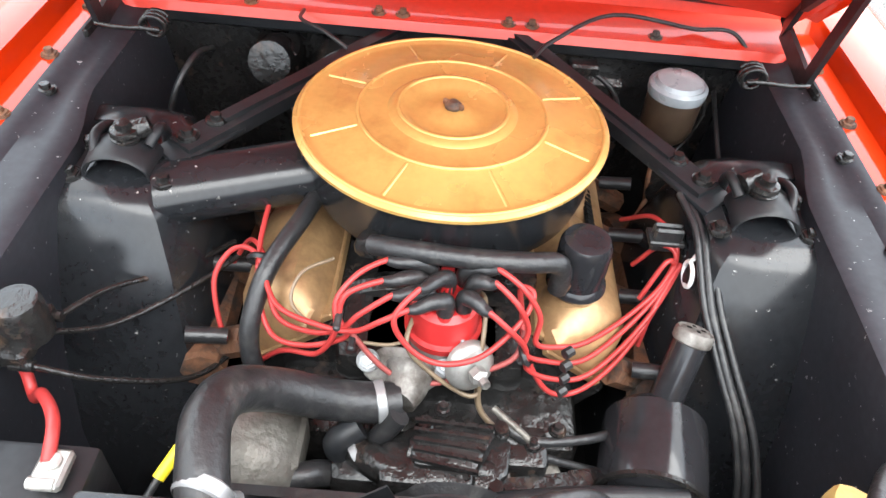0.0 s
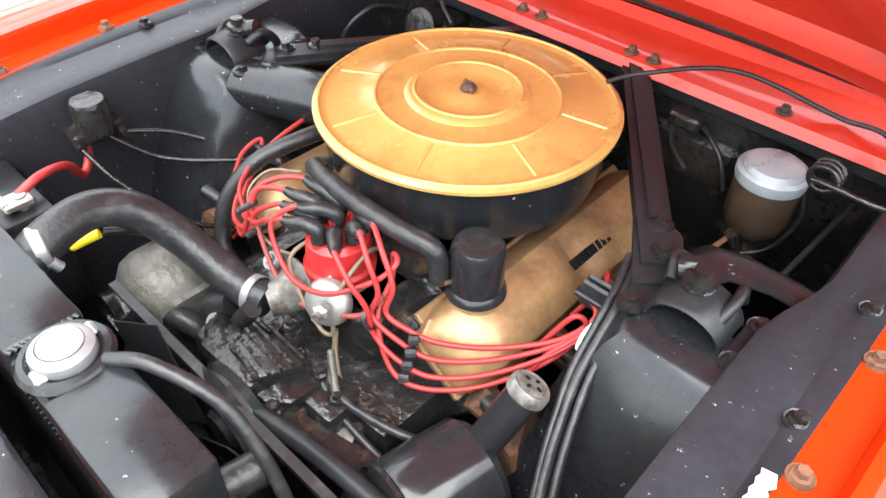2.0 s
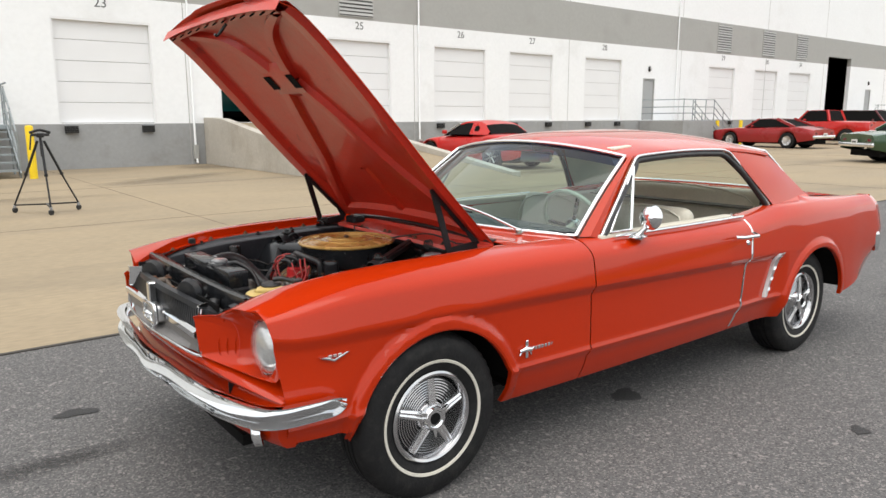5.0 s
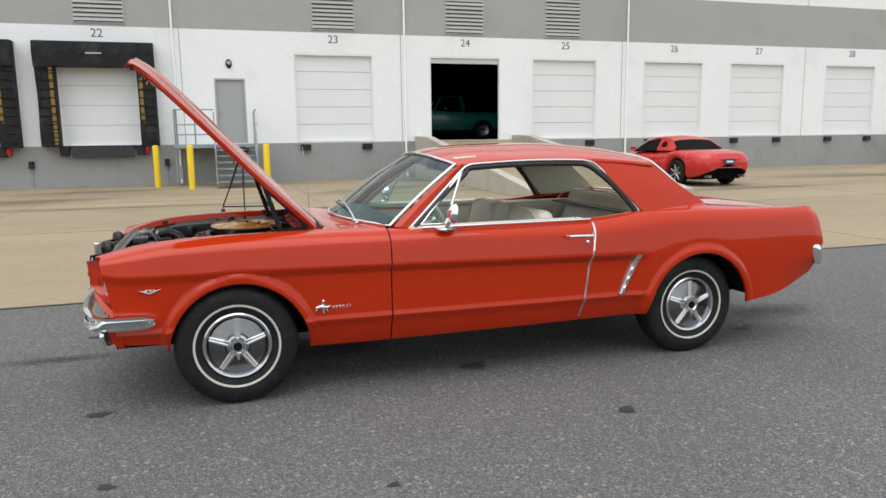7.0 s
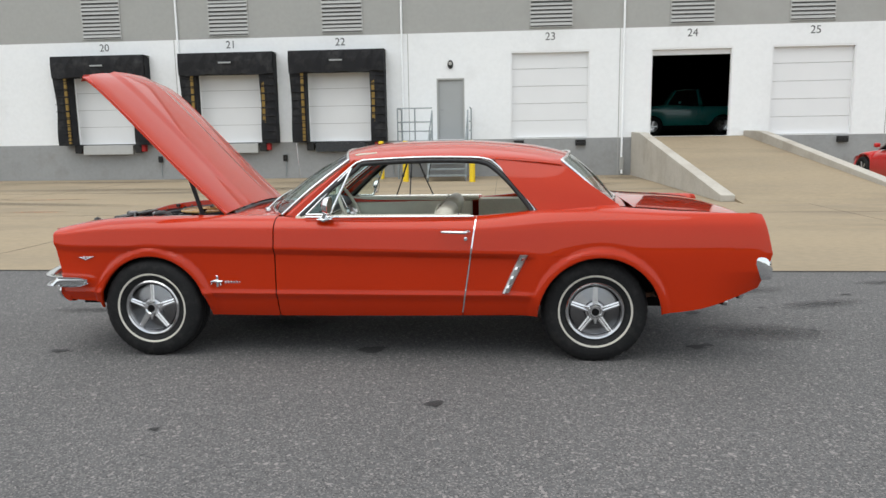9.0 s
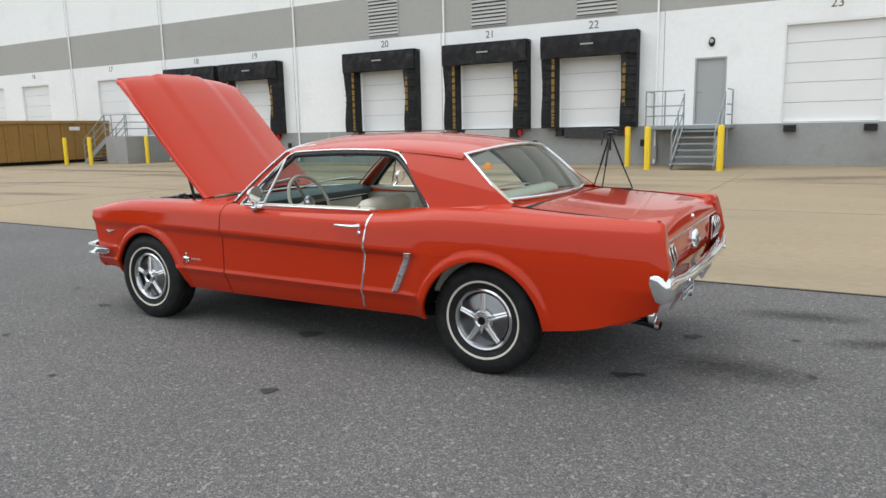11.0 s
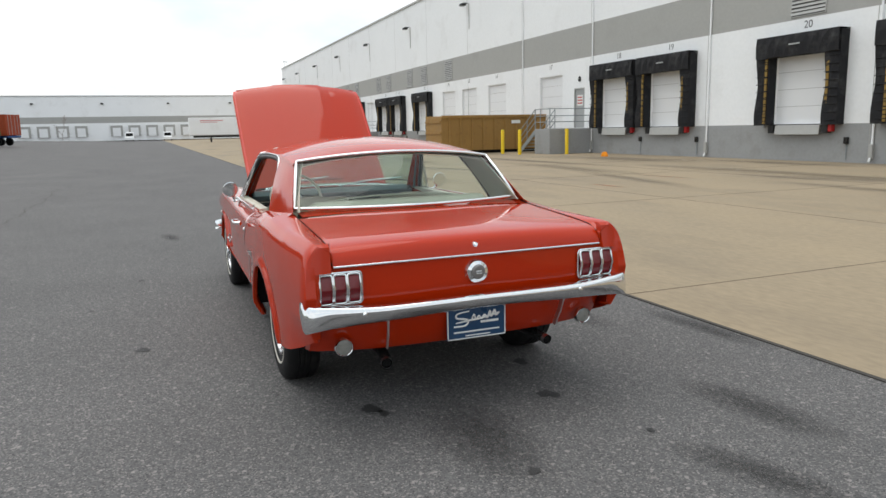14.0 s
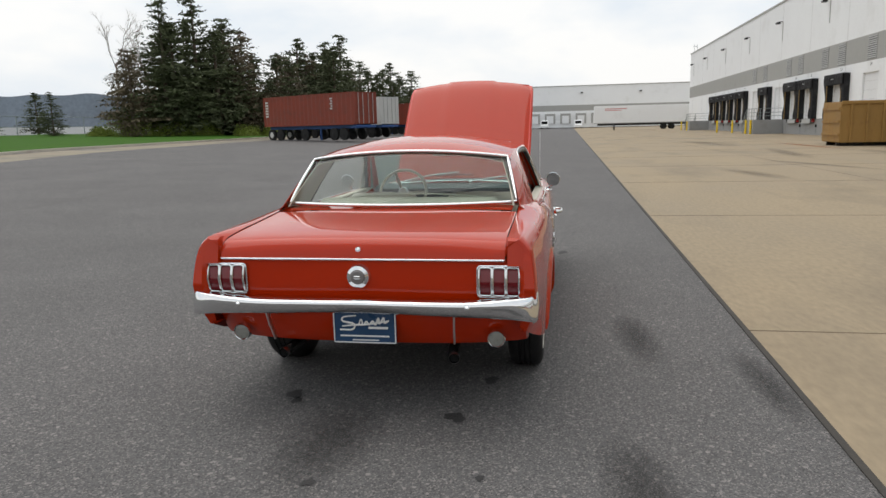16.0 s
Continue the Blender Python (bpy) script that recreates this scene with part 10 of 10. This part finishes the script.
part("fuel_pump", merged(lathe([(0, 0.03), (0.03, 0.028), (0.036, 0.012), (0.036, -0.01), (0.028, -0.03), (0, -0.034)], 20, pose(-0.285, -0.14, 0.585, 90, 0, 20)), tube([(-0.285, -0.15, 0.61), (-0.27, -0.13, 0.65), (-0.235, -0.08, 0.668)], 0.005, 7)), M_ALT, eng, "dull grey fuel pump")
part("lower_hose", tube([(-0.30, 0.10, 0.60), (-0.32, 0.13, 0.63), (-0.335, 0.17, 0.62), (-0.36, 0.20, 0.56)], 0.016, 10), M_RUBBER, eng)
part("loom_run", merged(tube([(-0.25, -0.09, 0.66), (-0.265, -0.13, 0.65), (-0.25, -0.2, 0.64), (-0.22, -0.25, 0.62)], 0.006, 7), tube([(-0.26, -0.08, 0.655), (-0.275, -0.14, 0.635), (-0.27, -0.22, 0.60)], 0.005, 7)), M_RUBBER, eng)
for x, y, z in ((-0.33, -0.05, 0.665), (-0.32, 0.03, 0.66), (-0.27, -0.13, 0.65), (-0.25, -0.16, 0.655), (-0.29, 0.08, 0.64), (-0.25, -0.02, 0.68)):
    bolt(x, y, z, 0.007, eng, M_BLACK_DIRTY)
fan = part("fan", lathe([(0.0, 0.0), (0.03, 0.0), (0.045, 0.02), (0.045, 0.035), (0, 0.035)], 20, pose(-0.39, 0, 0.56, 0, -90)), M_BLACK_DIRTY, eng, "black cooling fan")
for k in range(5):
    part("fan_blade", moved(sheet([[(r, -0.035 + 0.004 * r, -0.012), (r, 0.035, 0.012)] for r in (0.04, 0.12, 0.19)], thick=0.002), pose(-0.40, 0, 0.56, 0, -90) @ pose(0, 0, 0, 0, 0, 72 * k + 20)), M_BLACK, fan)
def pulley(x, y, z, r):
    return lathe([(0, 0.012), (r * 0.3, 0.012), (r * 0.35, 0.004), (r * 0.8, 0.002), (r * 0.86, 0.014), (r, 0.016), (r * 0.9, 0.006), (r * 0.9, 0.0), (r, -0.01), (0, -0.012)], 30, pose(x, y, z, 0, -90))
part("water_pump_pulley", merged(pulley(-0.372, -0.035, 0.60, 0.088), pulley(-0.352, -0.035, 0.60, 0.082)), M_RUBBER, eng, "black grooved fan pulley")
part("crank_pulley", pulley(-0.365, 0.0, 0.42, 0.085), M_BLACK, eng)
alt = part("alternator", merged(lathe([(0, 0.07), (0.04, 0.068), (0.06, 0.05), (0.066, 0.03), (0.066, -0.03), (0.055, -0.06), (0, -0.065)], 24, pose(-0.29, 0.205, 0.63, 0, -90)), box(-0.33, -0.25, 0.14, 0.17, 0.60, 0.66, 0.008)), M_ALT, eng, "dull grey cast alternator")
part("alternator_pulley", pulley(-0.372, 0.205, 0.63, 0.038), M_BLACK_DIRTY, alt)
ps = part("steering_pump", lathe([(0, 0.072), (0.045, 0.071), (0.060, 0.064), (0.066, 0.05), (0.067, 0.0), (0.066, -0.045), (0.058, -0.056), (0, -0.06)], 36, pose(-0.252, -0.287, 0.612, 0, -90, -12)), M_GLOSS, eng, "glossy black power steering pump reservoir")
part("pump_rim", lathe([(0.067, 0.058), (0.071, 0.061), (0.071, 0.066), (0.066, 0.068)], 36, pose(-0.252, -0.287, 0.612, 0, -90, -12)), M_BLACK_DIRTY, ps)
part("filler_spout", tube([(-0.225, -0.288, 0.615), (-0.196, -0.300, 0.662), (-0.156, -0.3185, 0.729)], 0.0215, 18, 4), M_GLOSS, ps)
fcap = part("filler_cap", lathe([(0.0225, -0.008), (0.0245, -0.006), (0.0245, 0.005), (0.022, 0.009), (0.018, 0.0075), (0.015, 0.0095), (0.0, 0.0105)], 28, pose(-0.153, -0.320, 0.735, 0, 30, -25)), M_ALU_DIRTY, ps)
for k in range(4):
    part("cap_mark", moved(box(0.006, 0.012, -0.002, 0.002, 0.0098, 0.0108), pose(-0.153, -0.320, 0.735, 0, 30, -25) @ pose(0, 0, 0, 0, 0, 90 * k + 20)), M_DARK, fcap)
part("steering_pulley", pulley(-0.345, -0.27, 0.60, 0.062), M_BLACK_DIRTY, ps)
part("pump_bracket", tube([(-0.35, -0.05, 0.645), (-0.34, -0.15, 0.66), (-0.335, -0.22, 0.665), (-0.33, -0.30, 0.66)], 0.012, 8), M_BLACK, ps)
part("fan_belt", merged(bar((-0.366, 0.215, 0.672), (-0.366, -0.27, 0.672), 0.012, 0.009), bar((-0.368, 0.17, 0.61), (-0.368, 0.08, 0.40), 0.012, 0.009), bar((-0.368, -0.335, 0.60), (-0.368, -0.08, 0.38), 0.012, 0.009)), M_RUBBER, eng)
part("vacuum_can", lathe([(0, 0.02), (0.025, 0.018), (0.03, 0.008), (0.03, -0.006), (0, -0.01)], 18, pose(-0.10, -0.095, 0.755, 20, 0)), M_BLACK_DIRTY, eng)

# master cylinder
M_BRONZE = material("dark_bronze_casting", (0.04, 0.026, 0.017), 0.35, 0.1, vary=0.3, scale=20, bump=0.1, bump_scale=40)
M_ZINC = material("bright_zinc_plate", (0.25, 0.27, 0.285), 0.3, 0.15, vary=0.15, scale=20)
mc = part("brake_reservoir", lathe([(0.010, 0.672), (0.014, 0.696), (0.024, 0.708), (0.038, 0.724), (0.044, 0.742), (0.045, 0.80), (0.043, 0.806)], 28, pose(0.305, -0.365, 0)), M_BRONZE, car, "dark bronze brake fluid reservoir with a steel cap")
part("reservoir_cap", lathe([(0.046, 0.80), (0.0475, 0.806), (0.0475, 0.816), (0.043, 0.821), (0.04, 0.819), (0.036, 0.826), (0.018, 0.83), (0, 0.8305)], 32, pose(0.305, -0.365, 0)), M_ZINC, mc)
part("bail_wire", tube([(0.305, -0.412, 0.80), (0.302, -0.42, 0.76), (0.30, -0.40, 0.70), (0.28, -0.365, 0.68)], 0.003, 6), M_BLACK_DIRTY, mc)
part("cylinder_body", merged(tube([(0.22, -0.365, 0.66), (0.40, -0.365, 0.66)], 0.026, 12, 0), tube([(0.275, -0.36, 0.70), (0.262, -0.355, 0.725)], 0.009, 8, 0)), M_BLACK_DIRTY, mc)
for pts in (((0.25, -0.36, 0.66), (0.20, -0.33, 0.62), (0.15, -0.28, 0.56)), ((0.27, -0.355, 0.72), (0.23, -0.34, 0.68), (0.22, -0.36, 0.56))):
    part("brake_pipe", tube(pts, 0.004, 6), M_RUST, mc)

# washer bottle
wb = part("washer_bottle", moved(prism([(-0.08, -0.05), (0.085, -0.06), (0.095, 0.04), (-0.06, 0.055), (-0.085, 0.02)], "z", 0.62, 0.805, 0.018), pose(-0.462, -0.40, 0, 0, 0, -25)), M_YELLOW, car, "yellowed plastic washer bottle with black cap")
part("bottle_shoulder", moved(prism([(-0.05, -0.03), (0.05, -0.04), (0.055, 0.025), (-0.04, 0.035)], "z", 0.80, 0.818, 0.012), pose(-0.462, -0.40, 0, 0, 0, -25)), M_YELLOW, wb)
part("bottle_cap", lathe([(0.035, 0.811), (0.036, 0.823), (0.032, 0.829), (0.0, 0.83)], 24, pose(-0.446, -0.385, 0)), M_RUBBER, wb)
part("washer_tube", tube([(-0.44, -0.39, 0.84), (-0.41, -0.405, 0.842), (-0.37, -0.44, 0.826), (-0.355, -0.475, 0.80)], 0.009, 8), M_RUBBER, wb)
for ob in (wb, *wb.children_recursive):
    ob.data.transform(Matrix.Translation((0.006, 0, -0.017)))

# loom over the left tower, stray wires
LOOM = ((0.035, -0.325, 0.806), (-0.02, -0.340, 0.792), (-0.062, -0.345, 0.768), (-0.11, -0.352, 0.735), (-0.17, -0.372, 0.69), (-0.23, -0.398, 0.635), (-0.29, -0.41, 0.56), (-0.33, -0.40, 0.48))
for k, (dy, dz, r) in enumerate(((0, 0, 0.0062), (-0.011, 0.003, 0.0052), (0.010, 0.004, 0.0045))):
    part("wiring_loom", tube([(x + 0.004 * math.sin(9 * x + 2 * k), y + dy * (1 + 1.6 * max(0, -x - 0.12) * (k != 2)), z + dz) for x, y, z in LOOM], r, 8), M_RUBBER, car)
part("paint_chip", sheet([[(-0.185 + 0.006 * k, -0.548 - 0.002 * (k % 2), z_top(-0.16) - 0.0225), (-0.185 + 0.006 * k, -0.560 - 0.005 * math.sin(k * 1.1) ** 2, z_top(-0.16) - 0.0195)] for k in range(7)], thick=0.0015), M_PLASTIC_W, car, "bare white primer where the paint has chipped")
for pts, r in ((((0.37, 0.25, 0.855), (0.30, 0.24, 0.875), (0.26, 0.20, 0.88), (0.24, 0.16, 0.865)), 0.003), (((0.41, -0.40, 0.862), (0.38, -0.25, 0.888), (0.30, -0.15, 0.875), (0.26, -0.12, 0.866)), 0.0035), (((0.41, -0.40, 0.862), (0.40, -0.46, 0.866), (0.36, -0.50, 0.83)), 0.0035), (((0.39, -0.2, 0.80), (0.36, -0.27, 0.77), (0.35, -0.30, 0.72)), 0.004), (((0.39, -0.18, 0.79), (0.35, -0.2, 0.76), (0.33, -0.24, 0.74)), 0.004), (((0.39, -0.46, 0.76), (0.30, -0.45, 0.74), (0.2, -0.44, 0.72)), 0.004), (((0.39, 0.30, 0.78), (0.33, 0.28, 0.75), (0.3, 0.26, 0.70)), 0.006), (((0.39, 0.42, 0.76), (0.31, 0.42, 0.79), (0.26, 0.44, 0.76), (0.24, 0.46, 0.70)), 0.005)):
    part("stray_wire", tube(pts, r, 6), M_RUBBER, car)
part("wiper_motor", merged(lathe([(0, 0.06), (0.035, 0.055), (0.04, 0.0), (0.035, -0.03), (0, -0.03)], 18, pose(0.36, 0.30, 0.77, 0, -70)), box(0.33, 0.40, 0.26, 0.34, 0.72, 0.80, 0.01)), M_BLACK_DIRTY, car)
part("heater_blower", lathe([(0, 0.07), (0.07, 0.065), (0.09, 0.05), (0.095, 0.0)], 24, pose(0.39, 0.16, 0.72, 0, -90)), M_BLACK_DIRTY, car)
part("fuse_box", merged(box(0.33, 0.36, -0.24, -0.19, 0.80, 0.82, 0.004), box(0.36, 0.40, -0.30, -0.14, 0.70, 0.78, 0.01)), M_BLACK_DIRTY, car)
part("wiper_box", box(0.40, 0.47, 0.44, 0.53, 0.85, 0.89, 0.008), M_BLACK, car)

# ahead of the radiator support: latch plate, horns, lamp wiring
lp = part("latch_plate", merged(box(-0.715, -0.64, -0.12, 0.14, 0.752, 0.758, 0.002), box(-0.71, -0.65, 0.08, 0.13, 0.758, 0.775, 0.005), box(-0.70, -0.65, -0.11, -0.06, 0.758, 0.772, 0.005), tube([(-0.68, -0.03, 0.76), (-0.68, 0.03, 0.775), (-0.66, 0.05, 0.76)], 0.007, 6)), M_DUSTY, car, "grimy brown bonnet latch plate")
for x, y in ((-0.655, 0.105), (-0.655, -0.085), (-0.70, 0.12), (-0.70, -0.10)):
    bolt(x, y, 0.774, 0.010, lp, M_RUST)
part("grille_header", sheet([[(-0.737 + 0.33 * y * y, y, 0.770 - 0.19 * y * y), (-0.732 + 0.33 * y * y, y, 0.786 - 0.19 * y * y), (-0.713 + 0.33 * y * y, y, 0.787 - 0.19 * y * y), (-0.711 + 0.33 * y * y, y, 0.75 - 0.19 * y * y)] for y in np.linspace(-0.45, 0.45, 15)], thick=0.002), M_BLACK, car)
for y in (-0.19, 0.25):
    hn = part("horn", lathe([(0, 0.03), (0.025, 0.028), (0.05, 0.02), (0.058, 0.0), (0.05, -0.02), (0, -0.028)], 26, pose(-0.665, y, 0.768, 0, 90, 25)), M_BLACK, car, "round black horn with a bright stud")
    part("horn_stud", lathe([(0.016, 0.028), (0.016, 0.042), (0.01, 0.044), (0.01, 0.055), (0, 0.056)], 16, pose(-0.665, y, 0.768, 0, 90, 25)), M_STEEL, hn)
    part("horn_bracket", bar((-0.62, y - 0.02, 0.75), (-0.60, y - 0.03, 0.785), 0.02, 0.006), M_STEEL, hn)
    part("horn_wire", tube([(-0.64, y - 0.03, 0.74), (-0.63, y - 0.08, 0.70), (-0.62, y - 0.11, 0.66), (-0.63, y - 0.13, 0.58)], 0.004, 6), M_RUBBER, hn)
for s in (-1, 1):
    part("lamp_shell", lathe([(0.09, 0), (0.085, 0.04), (0.06, 0.08), (0.03, 0.1), (0, 0.1)], 20, pose(-0.56, 0.664 * s, 0.665, 0, 90)), M_BLACK_DIRTY, car)
    part("front_inner_panel", sheet([[(x, 0.50 * s, z) for z in (0.40, 0.6, 0.775)] for x in (-0.66, -0.60)], thick=0.003), M_BLACK, car)
    part("lamp_relay", box(-0.66, -0.63, 0.40 * s - 0.03, 0.40 * s + 0.03, 0.70, 0.755, 0.006), M_BLACK_DIRTY, car)
part("front_pan", box(-0.635, -0.58, -0.50, 0.50, 0.50, 0.52, 0.004), M_BLACK_DIRTY, car)
part("condenser_tube", tube([(-0.63, -0.34, 0.77), (-0.65, -0.36, 0.72), (-0.65, -0.36, 0.6)], 0.018, 10), M_RUBBER, car)
